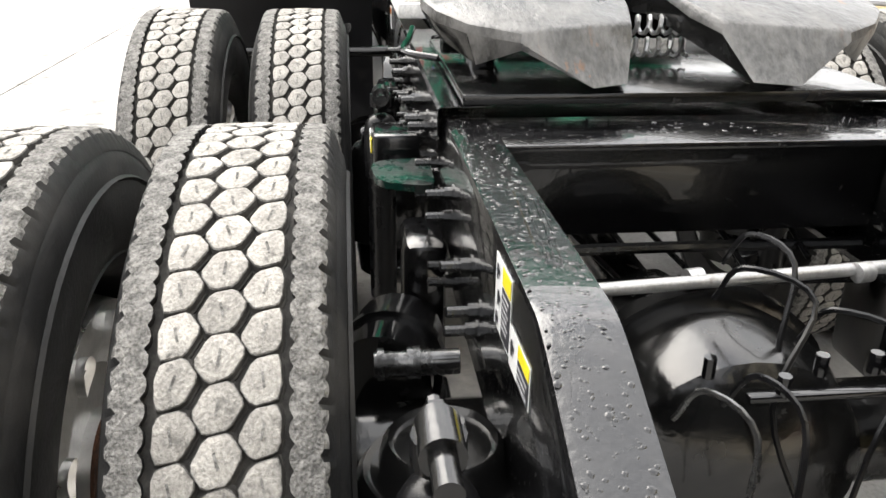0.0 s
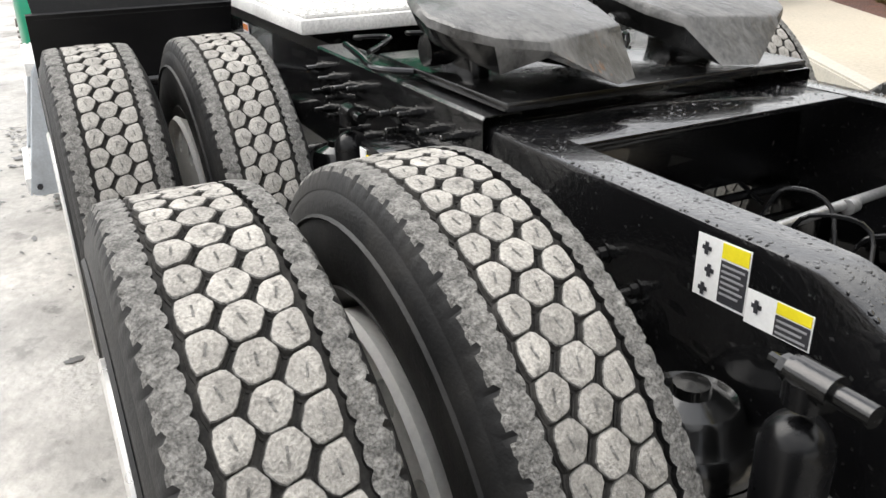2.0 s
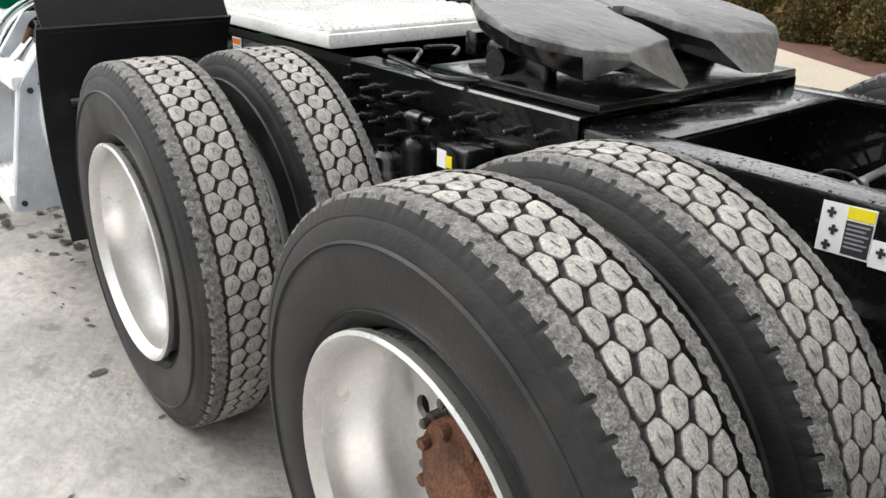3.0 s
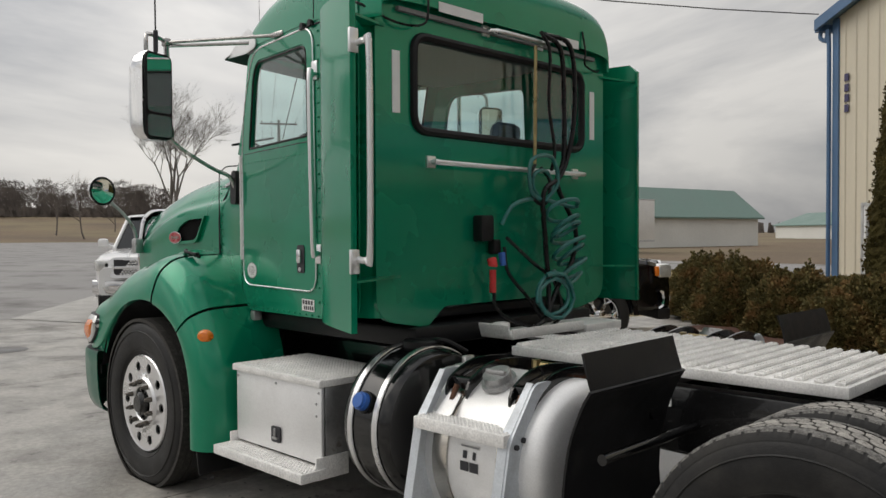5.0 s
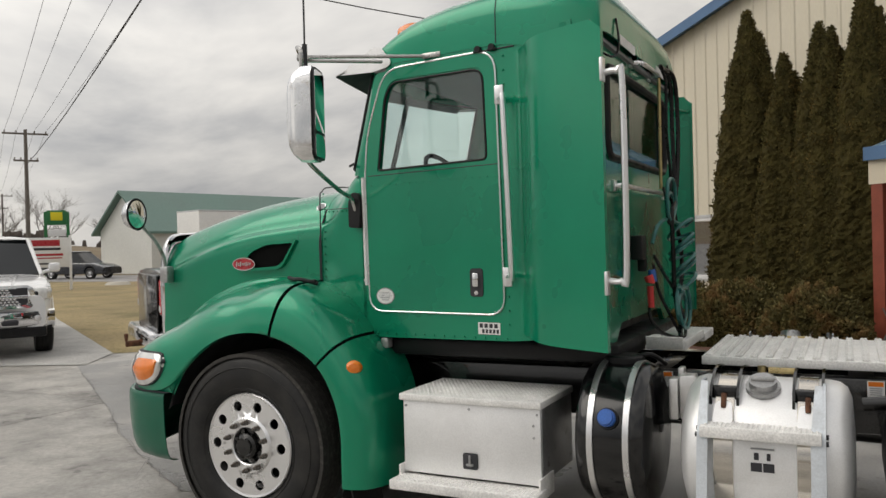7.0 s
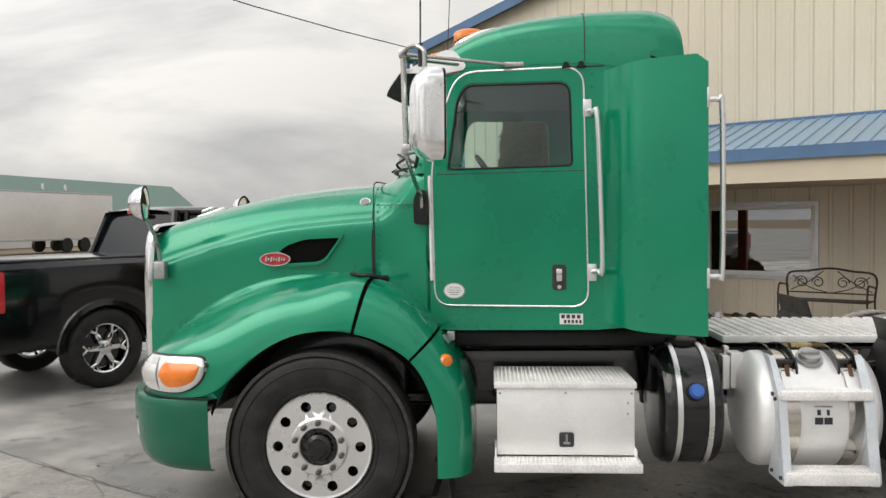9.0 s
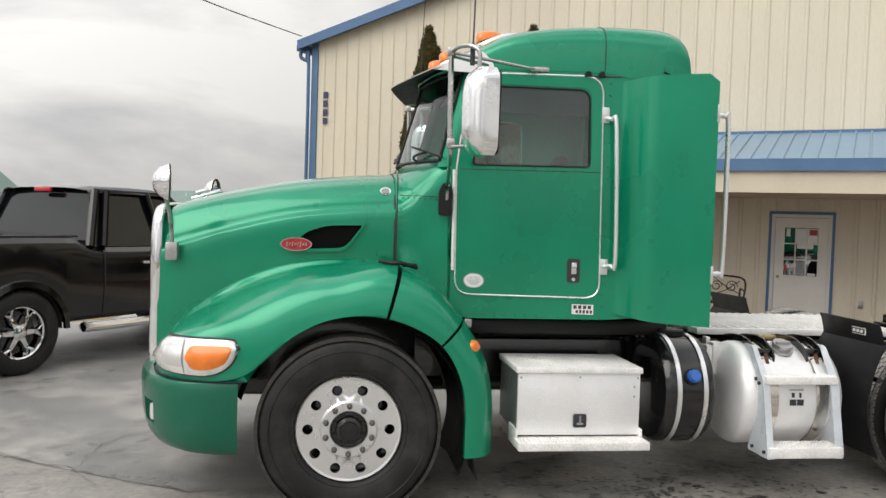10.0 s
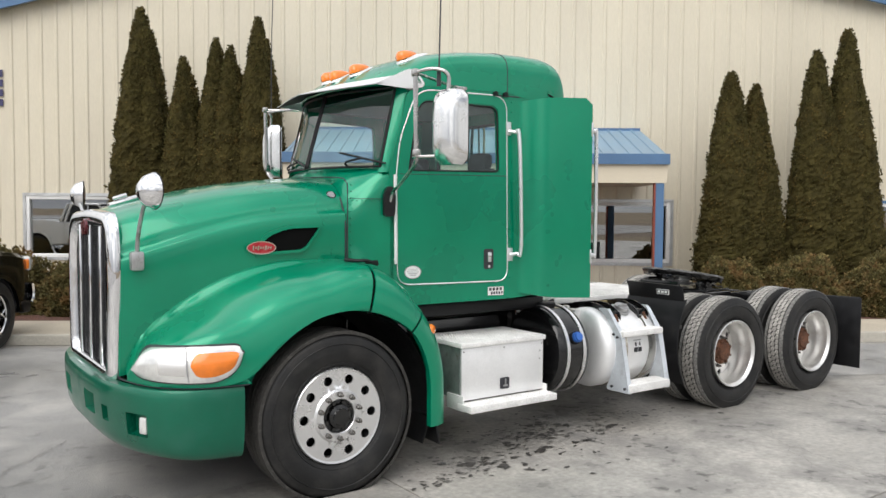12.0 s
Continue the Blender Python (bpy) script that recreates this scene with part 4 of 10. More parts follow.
def tyre_mesh(kind):
    rng = random.Random(7 if kind == "drive" else 8)
    w = 0.252 if kind == "drive" else 0.272
    bm = bmesh.new()
    lathe(bm, tyre_profile(w), (0, 0, 0), "y", 96, 0, closed=True)
    h = w / 2

    def place(a, y, lift):
        r = 0.510 + lift
        return Vector((r * math.cos(a), y, r * math.sin(a)))
    if kind == "drive":
        n = 66
        step = 2 * math.pi / n
        sk = 0.24
        mid = [(-1.0, -0.46), (-1.0, 0.46), (0.0, 1.0), (1.0, 0.46), (1.0, -0.46), (0.0, -1.0)]
        out_ = [(-1.0, -0.42), (-1.0, 0.52), (-0.5, 0.70), (0.5, 0.70), (1.0, 0.52), (1.0, -0.42), (0.0, -1.0)]
        mid = [(a + sk * w, w) for a, w in mid]
        o1 = [(a + sk * w, w) for a, w in out_]
        o2 = [(a + sk * w, w) for a, w in [(a, -w) for a, w in out_][::-1]]
        for i in range(n):
            a = i * step
            hex_lug(bm, place, a, 0.0, step * 0.486, 0.0262, 0.0105, 1, rng, mid)
            hex_lug(bm, place, a + step * 0.5, 0.0425, step * 0.480, 0.0250, 0.010, 1, rng, o1)
            hex_lug(bm, place, a + step * 0.5, -0.0425, step * 0.480, 0.0250, 0.010, 1, rng, o2)
        lathe(bm, [(0.5062, -0.075), (0.5075, -0.072), (0.5075, 0.072), (0.5062, 0.075)], (0, 0, 0), "y", 96, 4, caps=False)
        # shoulder ribs: scalloped inside, with short nicks in the outer edge
        m = n * 8
        for sgn in (1, -1):
            rows = []
            for i in range(m):
                a = 2 * math.pi * i / m
                k = i % 8
                y0 = 0.0665 + (0.0, 0.001, 0.0055, 0.001, 0.0, 0.001, 0.0045, 0.001)[k]
                nick = (0.0042, 0.0, 0.0, 0.0, 0.002, 0.0, 0.0, 0.0)[k] + rng.uniform(0.0, 0.0014)
                top_ = 0.0085 + rng.uniform(-0.0012, 0.0012)
                rows.append([bm.verts.new(place(a, sgn * y, h_)) for y, h_ in ((y0 + 0.001, -0.008), (y0, top_), (0.085, top_ - 0.0005), (0.0995 - nick, 0.0055), (0.1045 - nick * 1.3, -0.001), (0.1095, -0.014), (0.113, -0.026))])
            for i in range(m):
                A, B = rows[i], rows[(i + 1) % m]
                for j in range(6):
                    f = bm.faces.new((A[j], B[j], B[j + 1], A[j + 1]))
                    f.material_index = 2 if 1 <= j <= 2 else (2 if j == 3 and i % 8 not in (0, 7) else 0)
    else:
        ribs = (-0.1, -0.052, 0.0, 0.052, 0.1)
        for c in ribs:
            hw = 0.0215 if abs(c) < 0.09 else 0.024
            lathe(bm, [(0.50, c - hw - 0.002), (0.519, c - hw), (0.519, c + hw), (0.50, c + hw + 0.002)], (0, 0, 0), "y", 96, 4, caps=False)
    # sidewall rings
    for sgn in (1, -1):
        for r, o in ((0.445, 0.995), (0.335, 0.885)):
            lathe(bm, [(r - 0.004, sgn * (h * o - 0.002)), (r, sgn * (h * o + 0.003)), (r + 0.004, sgn * (h * o - 0.002))], (0, 0, 0), "y", 72, 0, caps=False)
    if kind == "steer":     # taller sidewall
        for v in bm.verts:
            r = math.hypot(v.co.x, v.co.z)
            k = (0.30 + (r - 0.30) * 1.095) / r
            v.co.x, v.co.z = v.co.x * k, v.co.z * k
    for v in bm.verts:
        v.co.z = max(v.co.z, -HUBZ)
    return finish(bm, "tyre", ["rubber", "tread", "shoulder", "rubber", "groove"], 40)


TYRES = {"drive": tyre_mesh("drive"), "steer": tyre_mesh("steer")}


def disc_with_holes(bm, r0, r1, n, rc, rh, y0, y1, bulge, index=0, phase=0.0):
    """A dished wheel disc between radii r0 and r1 with n round hand holes at rc."""
    seg = 12
    for i in range(n):
        mid = phase + 2 * math.pi * i / n
        half = math.pi / n
        inner, outer = [], []
        for k in range(seg * 2):
            t = 2 * math.pi * k / (seg * 2)
            hx, hz = rc + rh * math.cos(t), rh * math.sin(t)
            inner.append((math.hypot(hx, hz), mid + math.atan2(hz, hx)))
            # outer patch boundary, in polar coordinates
            ca, sa = math.cos(t), math.sin(t)
            s = 1e9
            if abs(ca) > 1e-6:
                s = min(s, ((r1 - rc) if ca > 0 else (rc - r0)) / abs(ca))
            if abs(sa) > 1e-6:
                s = min(s, half * rc / abs(sa))
            outer.append((rc + s * ca, mid + s * sa / rc))
        for cr, cs in ((r1, 1), (r0, 1), (r0, -1), (r1, -1)):
            tc = math.atan2(cs * half * rc, cr - rc) % (2 * math.pi)
            outer[int(round(tc / (2 * math.pi) * seg * 2)) % (seg * 2)] = (cr, mid + cs * half)
        def put(p, back):
            r, a = p
            f = (r - r0) / (r1 - r0)
            y = y0 + (y1 - y0) * f + bulge * math.sin(math.pi * min(1, max(0, f))) + (0.012 if back else 0)
            return bm.verts.new((r * math.cos(a), y, r * math.sin(a)))
        vi, vo, vb = [put(p, False) for p in inner], [put(p, False) for p in outer], [put(p, True) for p in inner]
        m = len(vi)
        k = len(bm.faces)
        for j in range(m):
            q = (j + 1) % m
            bm.faces.new((vi[j], vi[q], vo[q], vo[j]))
            bm.faces.new((vi[q], vi[j], vb[j], vb[q]))
        mat_from(bm, k, index)


def shared(cache, key, make):
    if key not in cache:
        cache[key] = make()
    return cache[key]


WM = {}


def child_mesh(name, mesh, parent, loc=(0, 0, 0), label=""):
    ob = new(name, mesh)
    ob.parent = parent
    ob.location = loc
    return tagged(ob, label)


def front_rim():
    bm = bmesh.new()
    lathe(bm, [(0.288, 0.11), (0.288, -0.075), (0.289, -0.112), (0.302, -0.116), (0.309, -0.108), (0.309, -0.078), (0.296, -0.06), (0.296, 0.11)], (0, 0, 0), "y", 64, closed=True)
    disc_with_holes(bm, 0.170, 0.289, 10, 0.237, 0.030, -0.112, -0.112, 0.0)
    lathe(bm, [(0.106, -0.06), (0.106, -0.121), (0.112, -0.127), (0.158, -0.126), (0.170, -0.112)], (0, 0, 0), "y", 64, caps=False)
    bmesh.ops.remove_doubles(bm, verts=bm.verts, dist=0.0005)
    return finish(bm, "rim", "alu", 30)


def rear_rim():
    bm = bmesh.new()
    lathe(bm, [(0.286, -0.118), (0.292, -0.128), (0.302, -0.136), (0.309, -0.132), (0.309, -0.118), (0.297, -0.105), (0.291, -0.05), (0.280, 0.02), (0.262, 0.085), (0.256, 0.085), (0.264, 0.045), (0.268, 0.03), (0.271, -0.02), (0.277, -0.03), (0.281, -0.09), (0.281, -0.11)], (0, 0, 0), "y", 64, closed=True)
    disc_with_holes(bm, 0.168, 0.262, 10, 0.222, 0.027, 0.060, 0.082, 0.012)
    lathe(bm, [(0.10, 0.075), (0.10, 0.058), (0.168, 0.060)], (0, 0, 0), "y", 64, caps=False)
    bmesh.ops.remove_doubles(bm, verts=bm.verts, dist=0.0005)
    return finish(bm, "rim", "rim_metal", 30)


def inner_rim():
    bm = bmesh.new()
    lathe(bm, [(0.309, -0.120), (0.30, -0.13), (0.288, -0.12), (0.284, -0.03), (0.286, 0.05), (0.29, 0.11), (0.309, 0.12), (0.295, 0.10), (0.293, -0.05), (0.297, -0.10)], (0, 0, 0), "y", 48, closed=True)
    disc_with_holes(bm, 0.168, 0.287, 10, 0.235, 0.030, -0.125, -0.112, 0.0)
    lathe(bm, [(0.10, -0.11), (0.10, -0.127), (0.168, -0.125)], (0, 0, 0), "y", 48, caps=False)
    bmesh.ops.remove_doubles(bm, verts=bm.verts, dist=0.0005)
    return finish(bm, "rim", "white_steel", 30)


def lug_nut(mat="nut_steel"):
    bm = bmesh.new()
    lathe(bm, [(0.019, 0.0), (0.019, -0.004), (0.0165, -0.005), (0.0165, -0.028), (0.013, -0.032)], (0, 0, 0), "y", 6)
    lathe(bm, [(0.010, -0.03), (0.010, -0.046), (0.008, -0.048)], (0, 0, 0), "y", 10)
    return finish(bm, "lug_nut", mat, 30)


def front_hub():
    bm = bmesh.new()
    lathe(bm, [(0.103, 0.0), (0.103, -0.098), (0.080, -0.102), (0.074, -0.135), (0.055, -0.145), (0.05, -0.158), (0.0, -0.16)], (0, 0, 0), "y", 32)
    for i in range(8):
        a = 2 * math.pi * (i + 0.5) / 8
        cyl(bm, (0.09 * math.cos(a), -0.095, 0.09 * math.sin(a)), (0.09 * math.cos(a), -0.118, 0.09 * math.sin(a)), 0.014, 6)
    return finish(bm, "hub", "castiron", 30)


def rear_hub():
    bm = bmesh.new()
    lathe(bm, [(0.10, 0.08), (0.10, 0.03), (0.118, 0.02), (0.118, 0.0), (0.085, -0.008), (0.075, -0.03), (0.05, -0.036), (0.0, -0.036)], (0, 0, 0), "y", 32)
    for i in range(8):
        a = 2 * math.pi * (i + 0.5) / 8
        cyl(bm, (0.10 * math.cos(a), 0.0, 0.10 * math.sin(a)), (0.10 * math.cos(a), -0.022, 0.10 * math.sin(a)), 0.012, 6)
    return finish(bm, "hub", "rust", 30)


def brake_drum():
    bm = bmesh.new()
    lathe(bm, [(0.0, -0.055), (0.20, -0.055), (0.272, -0.03), (0.275, 0.12), (0.0, 0.125)], (0, 0, 0), "y", 40)
    return finish(bm, "brake_drum", "castiron", 30)


RIM_MAKERS = {"front": front_rim, "outer": rear_rim, "inner": inner_rim}


def wheel(x, y, kind, tyre, flip=False, spin=0.0):
    """kind: front, outer or inner. Built facing the left side; flip faces it right."""
    w = new("wheel")
    w.parent = truck
    w.location = (x, y, HUBZ)
    w.rotation_euler = (0, 0, math.pi if flip else 0)
    tagged(w, {"front": "polished aluminium steer wheel with ribbed tyre", "outer": "white outer dual wheel with lugged drive tyre", "inner": "inner dual wheel with lugged drive tyre"}[kind])
    child_mesh("tyre", TYRES[tyre], w)
    child_mesh("rim", shared(WM, kind, RIM_MAKERS[kind]), w)
    if kind == "front":
        child_mesh("brake_drum", shared(WM, "drum", brake_drum), w, label="dark brake drum behind the rim")
        child_mesh("hub", shared(WM, "fh", front_hub), w, label="black greasy hub cap")
    if kind == "outer":
        child_mesh("hub", shared(WM, "rh", rear_hub), w, label="rusty brown axle hub")
    if kind != "inner":
        for i in range(10):
            a = 2 * math.pi * (i + 0.5) / 10 + spin
            child_mesh("lug_nut", shared(WM, "nut", lug_nut), w, (0.139 * math.cos(a), -0.122 if kind == "front" else 0.058, 0.139 * math.sin(a)))
    return w


for sgn in (-1, 1):
    wheel(0.0, sgn * 1.045, "front", "steer", sgn > 0)
    for xx in (WB1, WB2):
        wheel(xx, sgn * 1.045, "outer", "drive", sgn > 0)
        wheel(xx, sgn * 0.725, "inner", "drive", sgn > 0)

# -- chassis --
RAIL_Y, FLANGE, RAIL_D = 0.43, 0.078, 0.27


def rail_top(x):
    return lerp_table([(-1.0, 0.93), (3.9, 0.945), (5.06, 0.948), (5.60, 0.952), (5.79, 0.953), (5.82, 0.947), (5.86, 0.932), (5.985, 0.876), (6.17, 0.792)], x)


def make_rail(bm):
    xs = [-1.05, 0, 1.5, 3.0, 4.0, 4.6, 5.05, 5.3, 5.6, 5.74, 5.79, 5.805, 5.82, 5.84, 5.86, 5.95, 6.05, 6.17]
    rows = []
    for x in xs:
        z = rail_top(x)
        d = RAIL_D - max(0, x - 5.79) * 0.25
        t = 0.011
        prof = [(-RAIL_Y + FLANGE, z), (-RAIL_Y + 0.012, z), (-RAIL_Y + 0.003, z - 0.003), (-RAIL_Y, z - 0.012), (-RAIL_Y, z - d + 0.012), (-RAIL_Y + 0.003, z - d + 0.003), (-RAIL_Y + 0.012, z - d), (-RAIL_Y + FLANGE, z - d),
                (-RAIL_Y + FLANGE, z - d + t), (-RAIL_Y + t, z - d + t), (-RAIL_Y + t, z - t), (-RAIL_Y + FLANGE, z - t), (-RAIL_Y + FLANGE, z)]
        rows.append([Vector((x, y, zz)) for y, zz in prof])
    grid_surface(bm, rows)
    for r in (rows[0], rows[-1]):
        bm.faces.new([bm.verts.new(p) for p in r[:-1]])


for b_ in both(make_rail):
    rail_ = part("frame_rail", b_, "rail_wet", truck, "black wet steel frame rail", smooth=30)


# crossmembers
def crossmember(x, z, depth, width=0.12, label=""):
    bm = bmesh.new()
    box(bm, (x, 0, z), (width, 2 * RAIL_Y - 0.03, 0.012), 0.002)
    box(bm, (x - width / 2 + 0.006, 0, z - depth / 2), (0.012, 2 * RAIL_Y - 0.03, depth), 0.002)
    part("crossmember", bm, "black_wet", truck, label)


crossmember(5.14, 0.942, 0.22, 0.18)
crossmember(3.2, 0.92, 0.2)
crossmember(2.2, 0.92, 0.2)
crossmember(1.0, 0.9, 0.2)
crossmember(4.745, 0.90, 0.2, 0.3)
bm = bmesh.new()
grid_surface(bm, [[Vector((x, y, rail_top(x) + 0.008)) for y in (-0.418, -0.2, 0.0, 0.2, 0.418)] for x in (5.995, 6.03, 6.07, 6.11, 6.16)])
thicken(bm, 0.008)
box(bm, (6.15, 0, 0.70), (0.012, 2 * RAIL_Y - 0.02, 0.2), 0.003)
part("end_crossmember", bm, "wet_film", truck, "droplet-covered rear crossmember, greyed to carry the sky's glare")

# fifth wheel
FX, FZ = 4.74, 1.155


def fifth_plate(bm):
    """Half of the greased plate, tilted to the rear: round in front, with a slot and a pointed ramp behind."""
    pts = []
    for k in range(0, 17):
        a = math.pi - (math.pi / 2) * k / 16
        pts.append((4.85 + 0.455 * math.cos(a), -0.455 * math.sin(a)))
    pts += [(4.93, -0.435), (5.0, -0.385), (5.06, -0.30), (5.035, -0.18), (5.0, -0.085), (4.90, -0.06), (4.80, -0.045), (4.75, -0.03), (4.735, 0.0)]

    def ztop(x):
        return 1.11 + (5.0 - x) * 0.17
    cx, cy = 4.72, -0.22
    rng = random.Random(17)
    deep = []
    for x, y in pts:
        r = 0.062 if x < 4.98 else 0.08
        deep.append(r)
    top = [Vector((x + (cx - x) * 0.035, y + (cy - y) * 0.035, ztop(x))) for x, y in pts]
    top = [p + Vector((0, 0, rng.uniform(-0.002, 0.002))) for p in top]
    mids = [Vector((x + (cx - x) * 0.010, y + (cy - y) * 0.010, ztop(x) - 0.006 + rng.uniform(-0.002, 0.002))) for x, y in pts]
    lip = [Vector((x + rng.uniform(-0.004, 0.004), y, ztop(x) - 0.02 + rng.uniform(-0.005, 0.005))) for x, y in pts]
    low = [Vector((x - (x - 4.72) * 0.05, y * 0.95, ztop(x) - d)) for (x, y), d in zip(pts, deep)]
    # the ramp runs down to a short tip
    for i, (x, y) in enumerate(pts):
        if (x, y) == (5.06, -0.30):
            low[i] = Vector((5.045, -0.295, 1.065))
        if (x, y) == (5.035, -0.18):
            low[i] = Vector((5.125, -0.185, 1.015))
        if (x, y) == (5.0, -0.085):
            low[i] = Vector((5.09, -0.115, 1.015))
    n = len(pts)
    v = [[bm.verts.new(p) for p in r] for r in (low, lip, mids, top)]
    for A, B in zip(v, v[1:]):
        for j in range(n):
            f = bm.faces.new((A[j], A[(j + 1) % n], B[(j + 1) % n], B[j]))
            f.material_index = 1 if (A is v[0] and not 18 <= j <= 20) else 0
    c = bm.verts.new((cx, cy, ztop(cx) + 0.002))
    for j in range(n):
        bm.faces.new((v[3][j], v[3][(j + 1) % n], c))
    k = len(bm.faces)
    bm.faces.new(v[0][::-1])
    mat_from(bm, k, 1)


fw = bmesh.new()
fifth_plate(fw)
fifth = part("fifth_wheel", fw, ["grease", "castiron"], truck, "grease-smeared cast fifth wheel plate")
b2_ = bmesh.new()
fifth_plate(b2_)
mirror_y(b2_)
part("plate_half", b2_, ["grease", "castiron"], fifth)
bm = bmesh.new()
for sg in (-1, 1):
    box(bm, (FX, sg * 0.33, 1.03), (0.22, 0.05, 0.10), 0.012)
    cyl(bm, (FX - 0.02, sg * 0.29, 1.04), (FX - 0.02, sg * 0.40, 1.04), 0.035, 16)
box(bm, (FX + 0.02, 0, 0.985), (0.62, 0.80, 0.02), 0.004)
box(bm, (FX - 0.30, 0, 1.04), (0.05, 0.5, 0.07), 0.01)
part("bracket", bm, "castiron", fifth)
for sg in (-1, 1):
    bm = bmesh.new()
    rows_ = [[Vector((x, sg * y, z)) for y, z in ((0.356, 0.957), (0.356, 0.969), (0.436, 0.969), (0.442, 0.963), (0.442, 0.885), (0.432, 0.885))] for x in (4.10, 5.05)]
    grid_surface(bm, rows_)
    thicken(bm, 0.002)
    part("mounting_angle", bm, "black_wet", fifth)
bm = bmesh.new()
for k in range(2):
    tube(bm, [(FX + 0.06 + 0.018 * math.cos(a), -0.11 + 0.22 * a / 56.0, 1.03 + 0.045 * k + 0.018 * math.sin(a)) for a in [0.8 * i for i in range(70)]], 0.005, 5, 1)
part("lock_spring", bm, "steel", fifth, "pair of steel lock springs")

# deck plate with raised ribs
D0, D1, DY, DZ = 2.455, 3.99, 0.45, 1.03
bm = bmesh.new()
box(bm, ((D0 + D1) / 2, 0, DZ - 0.025), (D1 - D0, 2 * DY, 0.045), 0.006)
deck = part("deck_plate", bm, "deck", truck, "bright ribbed aluminium deck plate")
bm = bmesh.new()
n = 21
for i in range(n):
    x = D0 + 0.035 + (D1 - D0 - 0.07) * i / (n - 1)
    box(bm, (x, 0, DZ + 0.004), (0.036, 2 * DY - 0.03, 0.010), 0.002)
    for j in range(30):
        y = -DY + 0.03 + (2 * DY - 0.06) * j / 29
        for dx in (-0.010, 0.010):
            box(bm, (x + dx, y, DZ + 0.010), (0.010, 0.014, 0.006))
tagged(part("tread_rib", bm, "deck", deck, smooth=0), "raised serrated tread ribs", kind="stuff")

# quarter fenders before the drive wheels, and mud flaps behind
def quarter(bm):
    prof = [(3.375, 0.30), (3.315, 0.45), (3.285, 0.62), (3.31, 0.82), (3.36, 0.96), (3.40, 1.03)]
    rows = [[Vector((p.x, y, p.z)) for y in (-1.165, -0.9, -0.51)] for p in spline([(x, 0, z) for x, z in prof], 4)]
    grid_surface(bm, rows)
    thicken(bm, 0.010)


def top_flap(bm):
    rows = []
    for k in range(6):
        f = k / 5
        rows.append([Vector((3.392 - 0.030 * f - 0.012 * f * f, y + 0.004 * math.sin(5 * f + 9 * y), 1.015 + 0.145 * f + 0.008 * (y + 1.0) * f)) for y in (-1.145, -1.0, -0.85, -0.7, -0.52)])
    grid_surface(bm, rows)
    thicken(bm, 0.008)


for b_, f_ in zip(both(quarter), both(top_flap)):
    q0_ = part("quarter_fender", b_, "black_plastic", truck, "black quarter fender before the drive wheels", smooth=50)
    part("top_flap", f_, "black_plastic", q0_, "black rubber flap along the fender's top")
    if f_ is not None and q0_.name == "quarter_fender":
        q_ = q0_
bm = bmesh.new()
cyl(bm, (3.40, -1.10, 0.79), (3.40, -0.44, 0.79), 0.02, 12)
part("support_bar", bm, "black_paint", q_)
bm = bmesh.new()
cyl(bm, (3.20, -0.62, 0.855), (3.33, -0.62, 0.87), 0.032, 14)
part("support_tube", bm, "black_paint", q_, "short black support tube")
bm = bmesh.new()
box(bm, (3.360, -0.93, 1.09), (0.006, 0.135, 0.045), 0.0, index=0)
box(bm, (3.356, -0.93, 1.09), (0.006, 0.122, 0.034), 0.0, index=1)
for k in range(3):
    box(bm, (3.3525, -0.968 + 0.038 * k, 1.09), (0.004, 0.026, 0.018), 0.0, index=0)
part("badge", bm, ["white", "ink"], q_, "small white-on-black maker's badge")


def flap(bm):
    box(bm, (6.12, -0.98, 0.53), (0.012, 0.60, 0.74), 0.004)
    cyl(bm, (6.13, -1.26, 0.905), (6.13, -0.44, 0.885), 0.009, 8)


for b_ in both(flap):
    part("mud_flap", b_, "black_plastic", truck, "black hanging mud flap")


# -- hood --
HOOD_TOP = [(-1.20, 1.745), (-1.13, 1.785), (-0.91, 1.85), (-0.70, 1.90), (-0.43, 1.955), (-0.15, 1.993), (0.125, 2.018), (0.27, 2.026)]
HOOD_SIDE = [(-1.20, 0.628), (-1.05, 0.655), (-0.8, 0.692), (-0.45, 0.724), (0.0, 0.745), (0.27, 0.757)]
CREASE = [(-1.2, 1.50), (-1.02, 1.56), (-0.68, 1.665), (-0.345, 1.742), (0.0, 1.78), (0.27, 1.80)]


def hood_section(x):
    zt, ys, zc = lerp_table(HOOD_TOP, x), lerp_table(HOOD_SIDE, x), lerp_table(CREASE, x)
    sh = zt - zc
    zb = lerp_table([(-1.2, 0.79), (-1.1, 0.82), (-0.9, 0.98), (-0.7, 1.10), (-0.5, 1.23), (0.27, 1.25)], x)
    p = [(0, zt + 0.012), (0.25, zt + 0.008), (0.48, zt - 0.006), (0.66, zt - 0.03), (0.79, zt - 0.07), (0.875, zt - 0.125 * sh / 0.22), (0.915, zt - 0.165 * sh / 0.22),
         (0.930, zc + 0.028), (0.945, zc + 0.006), (0.972, zc - 0.012), (0.99, zc - 0.03), (1.0, zc - 0.10), (1.0, zc - 0.30), (0.995, zb + 0.1), (0.985, zb)]
    return [Vector((x, -f * ys, z)) for f, z in p]


def make_hood(bm):
    xs = [-1.19 + 1.455 * k / 30 for k in range(31)]
    rows = []
    for x in xs:
        s = spline(hood_section(x), 3)
        rows.append(s)
    grid_surface(bm, rows)


